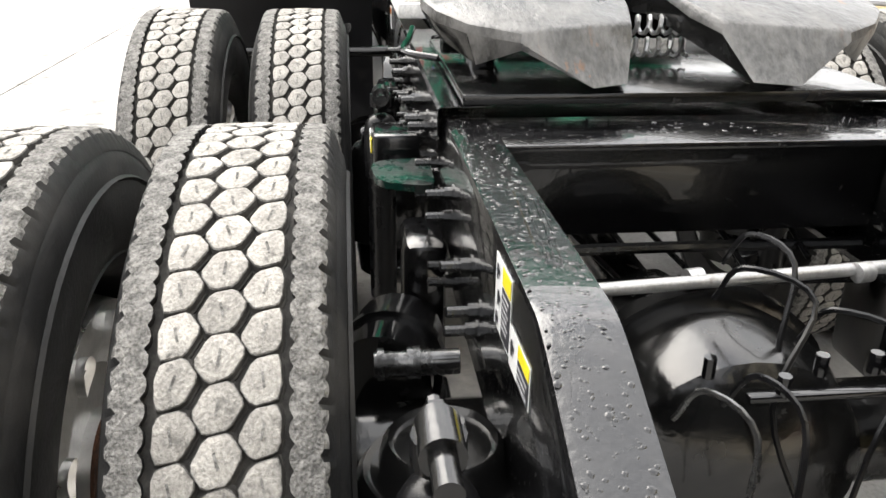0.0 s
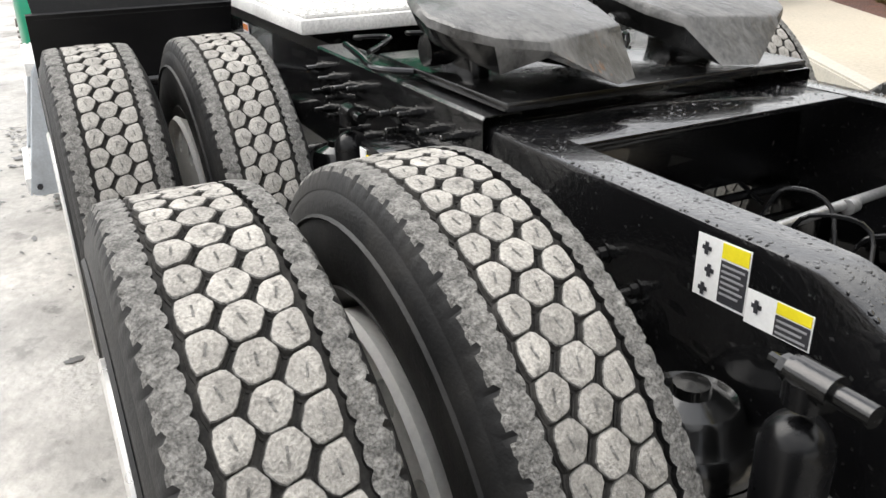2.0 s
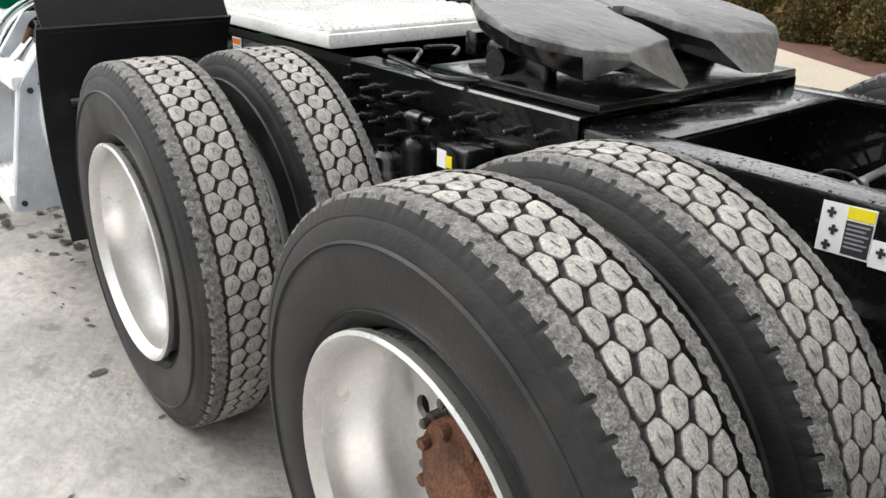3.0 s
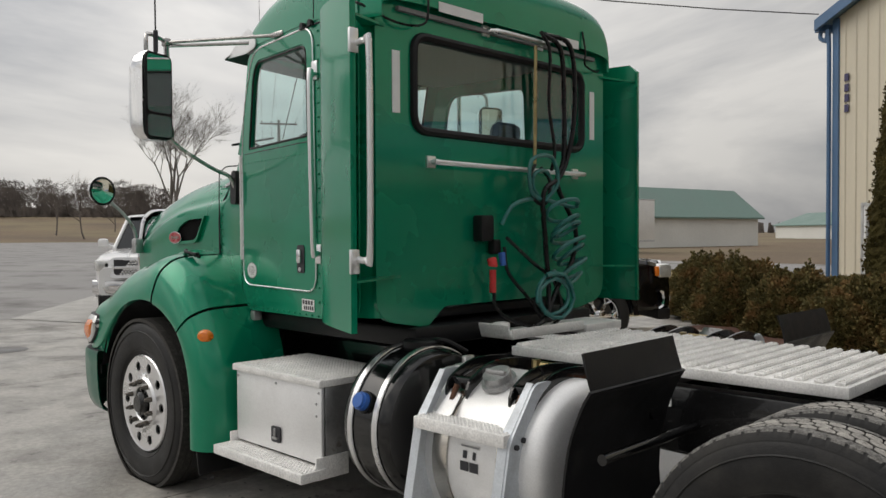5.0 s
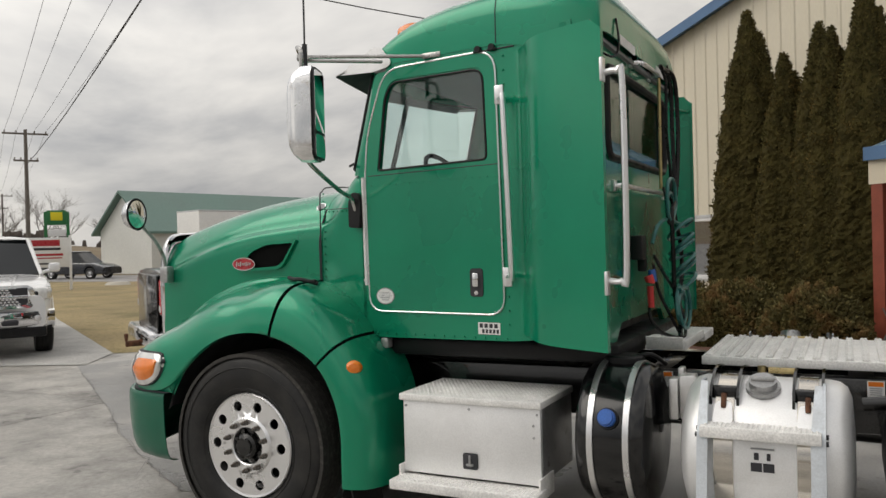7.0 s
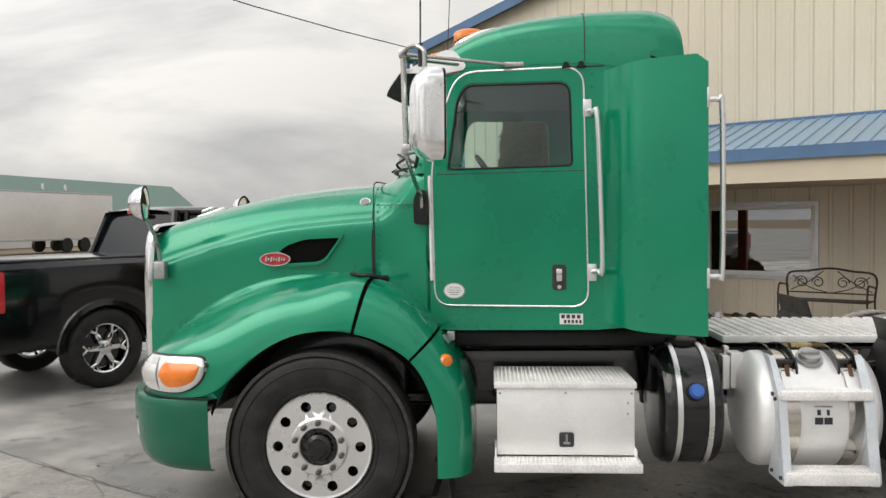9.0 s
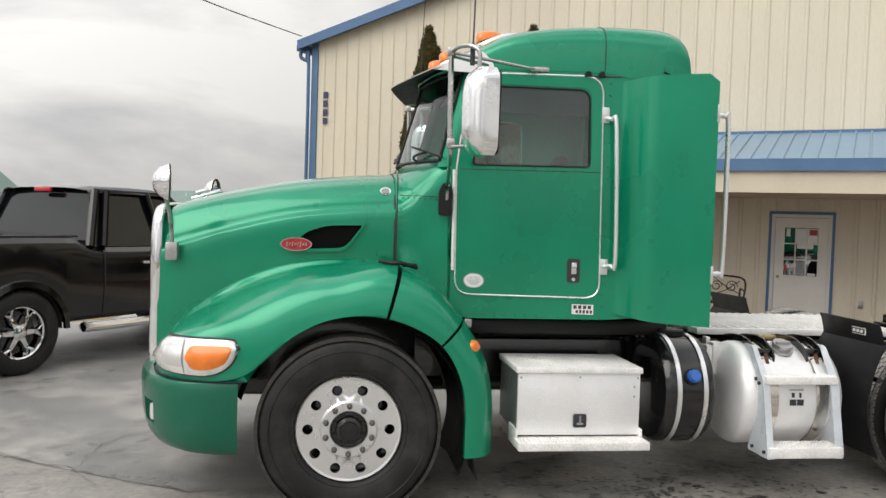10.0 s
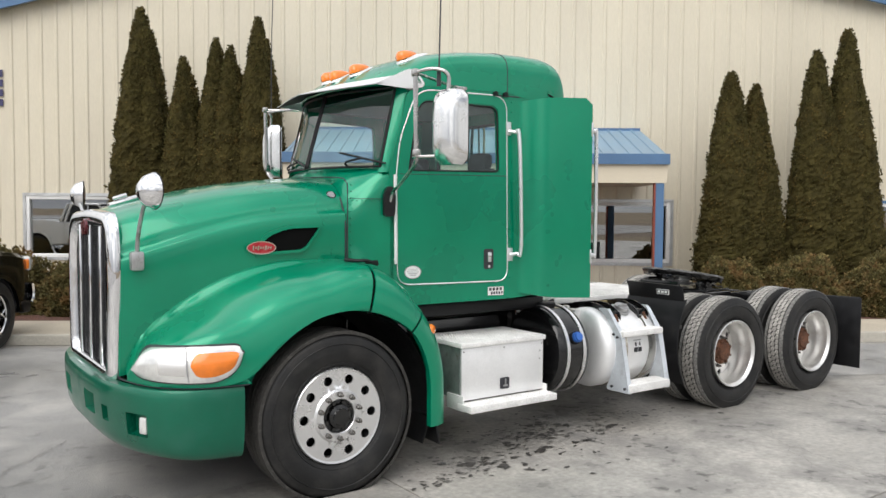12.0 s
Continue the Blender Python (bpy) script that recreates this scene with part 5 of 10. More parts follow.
bm = bmesh.new()
make_hood(bm)
b_ = bmesh.new()
make_hood(b_)
mirror_y(b_)
me_ = bpy.data.meshes.new("tmp")
b_.to_mesh(me_)
b_.free()
bm.from_mesh(me_)
bpy.data.meshes.remove(me_)
bmesh.ops.remove_doubles(bm, verts=bm.verts, dist=0.0008)
thicken(bm, 0.008)
hood = part("hood", bm, "green", truck, "sloping green hood with long side crease", smooth=50)


def on_hood(x, z, off=0.0):
    """A point on the hood's left side at x, z."""
    s = spline(hood_section(x), 6)
    best = min(s, key=lambda p: abs(p.z - z) + (0.0 if p.y < -0.4 else 1.0))
    return Vector((x, best.y - off, z))


# side vent and oval badge
def vent_loop(g):
    return rounded([(-0.37 - g, 1.520 - g), (-0.045 + g * 0.3, 1.538 - g), (0.062 + g * 1.3, 1.682 + g), (-0.16, 1.674 + g), (-0.30 - g, 1.625 + g)], [0.02, 0.05, 0.02, 0.05, 0.05], 5)


def vent_left(bm, grow, o, t):
    plate(bm, vent_loop(grow), lambda a, b, c: on_hood(a, b, o + c), t)


def vent_ring(bm):
    loop, hole = vent_loop(0.020), vent_loop(0.0)
    plate(bm, loop, lambda a, b, c: on_hood(a, b, c + 0.001), 0.02, 0, hole)


for sg, b_ in zip((-1, 1), both(vent_ring)):
    ring = part("vent_surround", b_, "green", hood, "green vent surround", smooth=40)
for sg, b_ in zip((-1, 1), both(lambda m: vent_left(m, 0.002, 0.0015, 0.004))):
    part("vent_mesh", b_, "void", hood, "black mesh air vent")


def oval(bm):
    pts = [(-0.345 + 0.098 * math.cos(2 * math.pi * k / 32), 1.553 + 0.043 * math.sin(2 * math.pi * k / 32)) for k in range(32)]
    plate(bm, pts, lambda a, b, c: on_hood(a, b, 0.023 + c), 0.006, 0)
    pts = [(-0.345 + 0.090 * math.cos(2 * math.pi * k / 32), 1.553 + 0.036 * math.sin(2 * math.pi * k / 32)) for k in range(32)]
    plate(bm, pts, lambda a, b, c: on_hood(a, b, 0.029 + c), 0.002, 1)
    for k in range(8):
        a = -0.345 - 0.062 + 0.0165 * k
        h = 0.030 if k in (0, 2, 5) else 0.018
        w = 0.009
        plate(bm, [(a, 1.553 - h / 2), (a + w, 1.553 - h / 2), (a + w + 0.004, 1.553 + h / 2), (a + 0.004, 1.553 + h / 2)], lambda p, q, c: on_hood(p, q, 0.0315 + c), 0.0015, 0)


for b_ in both(oval):
    part("oval_badge", b_, ["chrome", "badge_red"], hood, "red oval enamel badge with silver script strokes")


def small_badge(bm):
    for r, o, i in ((1.0, 0.0, 0), (0.8, 0.003, 1)):
        pts = [(0.205 + 0.034 * r * math.cos(2 * math.pi * k / 24), 1.905 + 0.024 * r * math.sin(2 * math.pi * k / 24)) for k in range(24)]
        plate(bm, pts, lambda a, b, c: on_hood(a, b, 0.002 + o + c), 0.003, i)


for b_ in both(small_badge):
    part("engine_badge", b_, ["chrome", "grey_print"], hood, "small silver oval engine badge")

# -- grille --
GY = 0.572


def grille_loop(g, top=1.70, bottom=0.80):
    return rounded([(-GY + 0.03 - g, bottom - g), (GY - 0.03 + g, bottom - g), (GY + g, 1.45), (GY - 0.05 + g, top + g), (0, top + 0.03 + g), (-GY + 0.05 - g, top + g), (-GY - g, 1.45)], [0.08, 0.08, 0.2, 0.12, 0.3, 0.12, 0.2], 6)


bm = bmesh.new()
rows = []
for x, g in ((-1.172, 0.058), (-1.180, 0.070), (-1.205, 0.070), (-1.230, 0.056), (-1.245, 0.030), (-1.247, 0.004), (-1.228, -0.012), (-1.19, -0.015)):
    rows.append([Vector((x, p.x, p.y)) for p in grille_loop(g)] + [Vector((x, grille_loop(g)[0].x, grille_loop(g)[0].y))])
grid_surface(bm, rows)
grille = part("grille_surround", bm, "chrome", truck, "chrome grille surround", smooth=60)
bm = bmesh.new()
plate(bm, grille_loop(-0.005), lambda a, b, c: Vector((-1.185 + c, a, b)), 0.01)
part("grille_mesh", bm, "ink", grille, "dark grille mesh")
bm = bmesh.new()
for k in range(64):
    z = 0.83 + (1.70 - 0.83) * k / 63
    w = GY - 0.03
    box(bm, (-1.192, 0, z), (0.006, 2 * w - 0.04, 0.004))
tagged(part("grille_wire", bm, "castiron", grille, smooth=0), "fine dark grille wires", kind="stuff")
for k in range(3):
    y = -0.30 + 0.30 * k
    bm = bmesh.new()
    box(bm, (-1.215, y, 1.25), (0.03, 0.026, 0.88), 0.008)
    part("grille_bar", bm, "chrome", grille)
bm = bmesh.new()
pts = [(0.062 * math.cos(2 * math.pi * k / 28), 1.675 + 0.055 * math.sin(2 * math.pi * k / 28)) for k in range(28)]
plate(bm, pts, lambda a, b, c: Vector((-1.262 + c, a, b)), 0.02)
part("nose_badge", bm, "badge_dark", grille, "dark red oval nose badge")
# hood ornament base
bm = bmesh.new()
box(bm, (-1.0, 0, 1.85), (0.22, 0.07, 0.035), 0.015, Matrix.Rotation(radians(-18), 3, "Y"))
box(bm, (-1.03, 0, 1.875), (0.10, 0.03, 0.03), 0.012, Matrix.Rotation(radians(-18), 3, "Y"))
part("hood_ornament", bm, "chrome", hood, "chrome hood ornament base")

# -- fenders --
ROUT = [(-35, 0.90), (-8, 0.842), (6, 0.845), (26, 0.88), (44, 0.905), (62, 0.955), (74, 0.972), (90, 0.968), (112, 0.965), (128, 0.985), (142, 1.035), (152, 1.085), (160, 1.10)]
RLIP = [(-35, 0.76), (-8, 0.65), (6, 0.652), (26, 0.68), (44, 0.700), (62, 0.683), (90, 0.662), (128, 0.655), (160, 0.665)]
FCX, FCZ = 0.03, 0.50


def fender_row(deg, drop=None):
    """Points from the hood's side out and down to the wheel arch's lip."""
    ro, rl = lerp_table(ROUT, deg), lerp_table(RLIP, deg)
    a = radians(deg)
    y_in = lerp_table([(-20, 0.80), (60, 0.755), (100, 0.75), (140, 0.67), (160, 0.60)], deg)
    rise = lerp_table([(92, 0.0), (112, 0.048), (129, 0.078), (143, 0.072), (152, 0.07), (160, 0.09)], deg)
    lift = {1.06: 1.0, 1.03: 0.95, 1.012: 0.42, 1.0: 0.08}
    pts = []
    for f, y in ((1.06, y_in - 0.10), (1.03, y_in), (1.012, y_in + 0.10), (1.0, y_in + 0.24), (0.90, 1.095), (0.66, 1.165), (0.30, 1.195), (0.04, 1.20), (0.0, 1.19), (0.0, 1.15)):
        r = rl + (ro - rl) * f if f <= 1 else ro * (1 + (f - 1) * 0.35)
        r += rise * lift[f] if f in lift else 0.0
        x, z = FCX + r * math.cos(a), FCZ + r * math.sin(a)
        if drop is not None:
            z = drop
            x = FCX + r
        pts.append(Vector((x, -y, z)))
    return pts


# headlamp nose: the curved front between grille and wheel arch
def nose_plan(s):
    """s from 0 at the grille to 1 at the arch."""
    pts = [(-1.185, -0.60), (-1.165, -0.73), (-1.11, -0.91), (-1.005, -1.06), (-0.86, -1.155), (-0.72, -1.185), (-0.595, -1.195)]
    line = spline([(x, y, 0) for x, y in pts], 8)
    f = max(0.0, min(1.0, s)) * (len(line) - 1)
    i = min(len(line) - 2, int(f))
    return line[i].lerp(line[i + 1], f - i)


FENDER_CREASE = [(-1.165, 0.785), (-1.125, 0.90), (-1.085, 0.985), (-1.02, 1.085), (-0.88, 1.205), (-0.63, 1.355), (-0.43, 1.427), (-0.2, 1.463), (0.02, 1.467), (0.19, 1.445), (0.276, 1.422)]
CREASE_X = [(0.13, -1.165), (0.2, -1.125), (0.3, -1.085), (0.45, -1.04), (0.6, -0.99), (0.8, -0.90), (1.0, -0.80)]
FENDER_PROF = [(0, 0), (0.045, 0.012), (0.075, 0.075), (0.125, 0.125), (0.25, 0.155), (0.42, 0.195), (0.60, 0.262), (0.77, 0.37), (0.89, 0.52), (0.96, 0.74), (1, 1)]
NOSE_PROF = [(0, 0), (0.045, 0.012), (0.08, 0.055), (0.16, 0.085), (0.36, 0.105), (0.57, 0.135), (0.75, 0.185), (0.88, 0.25), (0.95, 0.38), (0.985, 0.62), (1, 1)]


def swept_row(k, b, w, arch):
    """From the crease k on the hood out and down to the lower edge b; w: 0 over the wheel, 1 at the nose."""
    pts = [Vector((k.x + 0.01, -lerp_table(HOOD_SIDE, k.x) + 0.012, k.z + 0.05 * max(0.0, min(1.0, (-0.95 - k.x) * 8)) + 0.003))]
    for (a0, b0), (a1, b1) in zip(FENDER_PROF, NOSE_PROF):
        a, d = a0 + (a1 - a0) * w, b0 + (b1 - b0) * w
        pts.append(Vector((k.x + (b.x - k.x) * (a if w > 0.5 else a + (d - a) * (1 - 2 * w) * 0.5), k.y + (b.y - k.y) * a, k.z + (b.z - k.z) * d)))
    row = spline(pts, 3)
    return row + [b + arch * 0.3, b + arch]


def crease_point(x):
    y = max(lerp_table(HOOD_SIDE, x), lerp_table([(-1.165, 0.715), (-1.125, 0.695), (-1.085, 0.668), (-1.03, 0.64)], x))
    return Vector((x, -y - 0.004, lerp_table(FENDER_CREASE, x)))


def ease(t):
    t = max(0.0, min(1.0, t))
    return t * t * (3 - 2 * t)


def resample(row, n):
    """n + 1 points at even steps along a line."""
    run = [0.0]
    for p, q in zip(row, row[1:]):
        run.append(run[-1] + (q - p).length)
    out, i = [], 0
    for k in range(n + 1):
        d = run[-1] * k / n
        while i < len(run) - 2 and run[i + 1] < d:
            i += 1
        out.append(row[i].lerp(row[i + 1], (d - run[i]) / max(1e-9, run[i + 1] - run[i])))
    return out


def arch_row(deg):
    """A row over the wheel, running into the older sections behind the seam."""
    a = radians(deg)
    rl = lerp_table(RLIP, deg)
    b = Vector((FCX + rl * math.cos(a), -1.195, FCZ + rl * math.sin(a)))
    x = lerp_table([(76, 0.262), (90, 0.03), (110, -0.33), (128, -0.58), (143, -0.715), (157, -0.80)], deg)
    row = swept_row(crease_point(x), b, ease((deg - 122) / 60), Vector((0, 0.045, 0)))
    mix = ease((deg - 76) / 26)
    return [p.lerp(q, mix) for p, q in zip(resample(spline(fender_row(deg), 3), 44), resample(row, 44))]


def nose_row(s):
    p = nose_plan(s)
    b = Vector((p.x, p.y, 0.778))
    return swept_row(crease_point(lerp_table(CREASE_X, s)), b, ease(0.58 + 0.42 * ease((1.0 - s) / 0.2)) if s > 0.8 else 1.0, Vector((0.03, 0.02, 0)))


def nose_skin(s, z):
    """The point of the nose above plan position s, at height z."""
    row = nose_row(s)[3:-2]
    for p, q in zip(row, row[1:]):
        if p.z >= z >= q.z and p.z > q.z:
            return p.lerp(q, (p.z - z) / (p.z - q.z))
    return row[-1].copy() if z < row[-1].z else Vector((row[0].x, row[0].y, z))


def front_fender(bm):
    rows = [arch_row(75.8 + 81.2 * k / 34) for k in range(35)]
    rows += [resample(nose_row(0.985 - 0.855 * k / 34), 44) for k in range(35)]
    for turn_ in range(60):     # ease the change from arch to nose
        was = rows
        rows = [r if k in (0, len(was) - 1) else [p if i in (0, len(r) - 1) else p.lerp((was[k - 1][i] + was[k + 1][i]) / 2, 0.5 * (1 - ease((abs(k - 33) - 9) / 14))) for i, p in enumerate(r)] for k, r in enumerate(was)]
    grid_surface(bm, rows)
    bmesh.ops.recalc_face_normals(bm, faces=bm.faces)


for b_ in both(front_fender):
    part("fender", b_, "green", truck, "swept green front fender with a creased edge", smooth=60)


def fender_piece(d0, d1, n, tail=()):
    def make(bm):
        rows = [spline(fender_row(d0 + (d1 - d0) * k / n), 3) for k in range(n + 1)]
        for z in tail:
            rows.append(spline([Vector((p.x, p.y, z)) for p in fender_row(d1)], 3))
        grid_surface(bm, rows)
        thicken(bm, 0.01)
    return make


for d0, d1, n, tail, what, lab in ((74.2, 45.6, 12, (), "fender_rear", "green fender section behind the hood seam"),
                                   (44.4, 2, 14, (0.45, 0.40, 0.335), "fender_skirt", "green rear skirt of the front fender")):
    for b_ in both(fender_piece(d0, d1, n, tail)):
        part(what, b_, "green", truck, lab, smooth=50)


def seam_backs(bm):
    for d in (75.0, 45.0):
        rows = [[p + Vector((0, 0.016, -0.016)) for p in spline(fender_row(d + e), 3)] for e in (1.6, -1.6)]
        grid_surface(bm, rows)


for b_ in both(seam_backs):
    part("seam_rubber", b_, "void", truck, "black rubber fender seam")


def lamp_shell(s0, s1, z0f, z1f, off, per=24):
    """A lens that follows the nose; the steps crowd towards its ends."""
    def make(bm):
        rows = []
        for k in range(per + 1):
            s = s0 + (s1 - s0) * (0.5 - 0.5 * math.cos(math.pi * k / per))
            d = nose_plan(min(1, s + 0.03)) - nose_plan(max(0, s - 0.03))
            n = Vector((d.y, -d.x, 0)).normalized()
            z0, z1 = z0f(s), z1f(s)
            rows.append([nose_skin(s, z0 + (z1 - z0) * t) + n * (off * (0.35 + 0.65 * math.sin(math.pi * t))) for t in (0, 0.06, 0.15, 0.35, 0.5, 0.65, 0.85, 0.94, 1.0)])
        grid_surface(bm, rows)
        rim = [e for e in bm.edges if e.is_boundary]
        made = bmesh.ops.extrude_edge_only(bm, edges=rim)["geom"]
        for v in made:
            if isinstance(v, bmesh.types.BMVert):
                v.co += Vector((0.012, 0.022, 0))
        bmesh.ops.recalc_face_normals(bm, faces=bm.faces)
    return make


LAMP_LO = [(0.245, 0.858), (0.252, 0.845), (0.275, 0.833), (0.33, 0.823), (0.45, 0.815), (0.70, 0.813), (0.78, 0.824), (0.86, 0.856), (0.91, 0.894), (0.938, 0.935), (0.945, 0.965)]
LAMP_HI = [(0.245, 0.868), (0.25, 0.888), (0.27, 0.918), (0.31, 0.953), (0.37, 0.985), (0.44, 1.003), (0.6, 1.014), (0.85, 1.016), (0.92, 1.010), (0.938, 0.997), (0.945, 0.975)]


def lamp_lo(s):
    return lerp_table(LAMP_LO, s)


def lamp_hi(s):
    return lerp_table(LAMP_HI, s)


for b_ in both(lamp_shell(0.235, 0.955, lambda s: lamp_lo(s) - 0.008, lambda s: lamp_hi(s) + 0.008, 0.024, 40)):
    part("lamp_seal", b_, "ink", truck, "thin black seal round the headlamp", smooth=50)
for b_ in both(lamp_shell(0.245, 0.945, lamp_lo, lamp_hi, 0.034, 40)):
    lamp = part("headlamp", b_, "lamp_clear", truck, "clear wrap-around headlamp", smooth=50)
def amber_edge(s, up):
    """Upper or lower edge of the turn signal, rounded off at both ends."""
    lo, hi = lamp_lo(s) + 0.016, lamp_hi(s) - 0.018
    f = (s - 0.61) / (0.908 - 0.61)
    mid = lo + (hi - lo) * (0.5 + 0.25 * f)
    k = max(0.02, 1 - abs(2 * f - 1) ** 9) ** 0.5
    return mid + ((hi if up else lo) - mid) * k


for b_ in both(lamp_shell(0.61, 0.908, lambda s: amber_edge(s, False), lambda s: amber_edge(s, True), 0.042, 24)):
    part("turn_signal", b_, "amber", truck, "amber turn signal lens in the headlamp", smooth=50)
for b_ in both(lamp_shell(0.44, 0.585, lambda s: lamp_lo(s) + 0.016, lambda s: lamp_hi(s) - 0.02, 0.038, 12)):
    part("reflector", b_, "alu_sheet", truck, "bright headlamp reflector", smooth=50)

for b_ in both(lamp_shell(0.588, 0.594, lambda s: lamp_lo(s) + 0.004, lambda s: lamp_hi(s) - 0.004, 0.040, 3)):
    part("lamp_divider", b_, "grey_print", truck, "thin grey divider in the headlamp", smooth=50)
# black strip laid along the joint to paint the dark gap there
for b_ in both(lamp_shell(0.0, 0.985, lambda s: 0.757, lambda s: 0.780, 0.014, 48)):
    part("bumper_seal", b_, "ink", truck, "added black strip that paints the shaded gap above the bumper", smooth=50)


def hood_seam(bm):
    tube(bm, [on_hood(0.262, z, 0.001) for z in (1.40, 1.5, 1.6, 1.7, 1.8, 1.88)], 0.0065, 6, 2)


for b_ in both(hood_seam):
    part("hood_seam", b_, "ink", hood, "black gap behind the hood")


# -- bumper --
def bumper_plan(s):
    pts = [(-1.33, 0.0), (-1.325, -0.3), (-1.295, -0.6), (-1.215, -0.86), (-1.10, -1.04), (-0.96, -1.145), (-0.80, -1.185), (-0.63, -1.195)]
    line = spline([(x, y, 0) for x, y in pts], 6)
    f = s * (len(line) - 1)
    i = min(len(line) - 2, int(f))
    return line[i].lerp(line[i + 1], f - i)


BUMPER_PROF = [(0.85, 0.774), (0.945, 0.772), (0.970, 0.752), (0.974, 0.70), (0.973, 0.66), (0.970, 0.62), (0.9635, 0.57), (0.955, 0.52), (0.943, 0.48), (0.93, 0.44), (0.90, 0.395), (0.85, 0.36), (0.76, 0.342), (0.66, 0.338)]
BUMPER_STEPS = 48
POCKETS = ((5, 10, 4, 7), (13, 15, 5, 7), (20, 25, 5, 8))     # first and last step along, first and last profile row


def bumper_point(k, i, deep=0.0):
    s, (f, z) = k / BUMPER_STEPS, BUMPER_PROF[i]
    p = bumper_plan(s)
    f -= deep
    return Vector((-0.75 + (p.x + 0.75) * f if p.x < -0.75 else p.x, p.y * (0.72 + 0.29 * f), z + 0.04 * (1 - s) * (0.77 - z) / 0.43))


def bumper_half(bm):
    rows = [[bumper_point(k, i) for i in range(len(BUMPER_PROF))] for k in range(BUMPER_STEPS + 1)]
    vs = [[bm.verts.new(p) for p in r] for r in rows]
    for k in range(BUMPER_STEPS):
        for i in range(len(BUMPER_PROF) - 1):
            if not any(k0 <= k < k1 and i0 <= i < i1 for k0, k1, i0, i1 in POCKETS):
                bm.faces.new((vs[k][i], vs[k][i + 1], vs[k + 1][i + 1], vs[k + 1][i]))


def bumper_pocket(bm, k0, k1, i0, i1, deep):
    """A moulded recess: four sloping walls and a floor."""
    rim = [(k, i0) for k in range(k0, k1)] + [(k1, i) for i in range(i0, i1)] + [(k, i1) for k in range(k1, k0, -1)] + [(k0, i) for i in range(i1, i0, -1)]
    front = [bm.verts.new(bumper_point(k, i, 0.004)) for k, i in rim]
    centre = (bumper_point(k0, i0, deep) + bumper_point(k1, i1, deep)) / 2
    back = [bm.verts.new(bumper_point(k, i, deep).lerp(centre, 0.2)) for k, i in rim]
    n = len(rim)
    for j in range(n):
        bm.faces.new((front[j], front[(j + 1) % n], back[(j + 1) % n], back[j]))
    bm.faces.new(back)


bm = bmesh.new()
bumper_half(bm)
b_ = bmesh.new()
bumper_half(b_)
mirror_y(b_)
me_ = bpy.data.meshes.new("tmp")
b_.to_mesh(me_)
b_.free()
bm.from_mesh(me_)
bpy.data.meshes.remove(me_)
thicken(bm, 0.006)
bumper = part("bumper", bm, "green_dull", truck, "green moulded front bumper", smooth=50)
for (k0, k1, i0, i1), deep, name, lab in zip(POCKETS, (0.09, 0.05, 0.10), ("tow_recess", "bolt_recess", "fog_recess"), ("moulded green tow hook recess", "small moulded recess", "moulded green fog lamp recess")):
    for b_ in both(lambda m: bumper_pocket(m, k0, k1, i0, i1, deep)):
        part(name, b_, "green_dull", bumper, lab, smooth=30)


def fog_lamp(bm):
    c = (bumper_point(23, 5, 0.02) + bumper_point(25, 8, 0.02)) / 2
    d = (bumper_point(25, 6) - bumper_point(23, 6)).normalized()
    turn_ = Matrix((d, Vector((d.y, -d.x, 0)), Vector((0, 0, 1)))).transposed()
    box(bm, c, (0.055, 0.03, 0.10), 0.012, turn_)


for b_ in both(fog_lamp):
    part("fog_lamp", b_, "lamp_clear", bumper, "small upright fog lamp")

# wheel-well liner and inner engine bay
def liner(bm):
    rows = []
    for d in range(-25, 166, 10):
        a = radians(d)
        rows.append([Vector((FCX + r * math.cos(a), -y, FCZ + r * math.sin(a))) for y, r in ((1.17, 0.665), (1.1, 0.70), (0.6, 0.70), (0.5, 0.64))])
    grid_surface(bm, rows)


for b_ in both(liner):
    part("wheel_liner", b_, "black_plastic", truck, "black wheel-well liner")
bm = bmesh.new()
box(bm, (-0.3, 0, 0.82), (1.5, 0.95, 0.55), 0.04)
box(bm, (0.9, 0, 0.80), (1.1, 0.7, 0.5), 0.05)
part("engine", bm, "castiron", truck, "dark grimy engine and gearbox")
bm = bmesh.new()
cyl(bm, (0, -0.95, 0.5), (0, 0.95, 0.5), 0.06, 12)
box(bm, (0, 0, 0.47), (0.14, 1.3, 0.12), 0.02)
for sg in (-1, 1):
    box(bm, (0, sg * 0.42, 0.63), (1.3, 0.08, 0.05), 0.01)
part("front_axle", bm, "castiron", truck, "black front axle beam and springs")

# -- cab --
def side_plate(bm, loop, o, t, index=0, hole=None):
    """A plate on the cab's left side; o: how far it stands proud."""
    n = Vector((-0.139, -1, 0)).normalized()
    plate(bm, loop, lambda a, b, c: Vector((a, -side_y(a), b)) + n * (o + c), t, index, hole)


CAB_LOOP = [(0.585, 2.085), (0.66, 2.36), (0.715, 2.62), (0.80, 2.70), (1.60, 2.72), (1.96, 2.74), (1.96, 1.17), (1.60, 1.135), (0.69, 1.118), (0.60, 1.175)]
WIN_LOOP = rounded([(0.735, 2.085), (1.462, 2.093), (1.448, 2.572), (0.845, 2.580), (0.795, 2.50)], [0.02, 0.03, 0.07, 0.06, 0.1], 5)


def cab_wall(bm):
    side_plate(bm, rounded(CAB_LOOP, [0.0, 0.0, 0.03, 0.05, 0, 0, 0.06, 0, 0.08, 0.0], 3), -0.03, 0.03, 0, WIN_LOOP)


lefty, righty = both(cab_wall)
cab = part("cab", lefty, "green", truck, "green riveted aluminium cab body", smooth=40)
part("side_wall", righty, "green", cab, smooth=40)

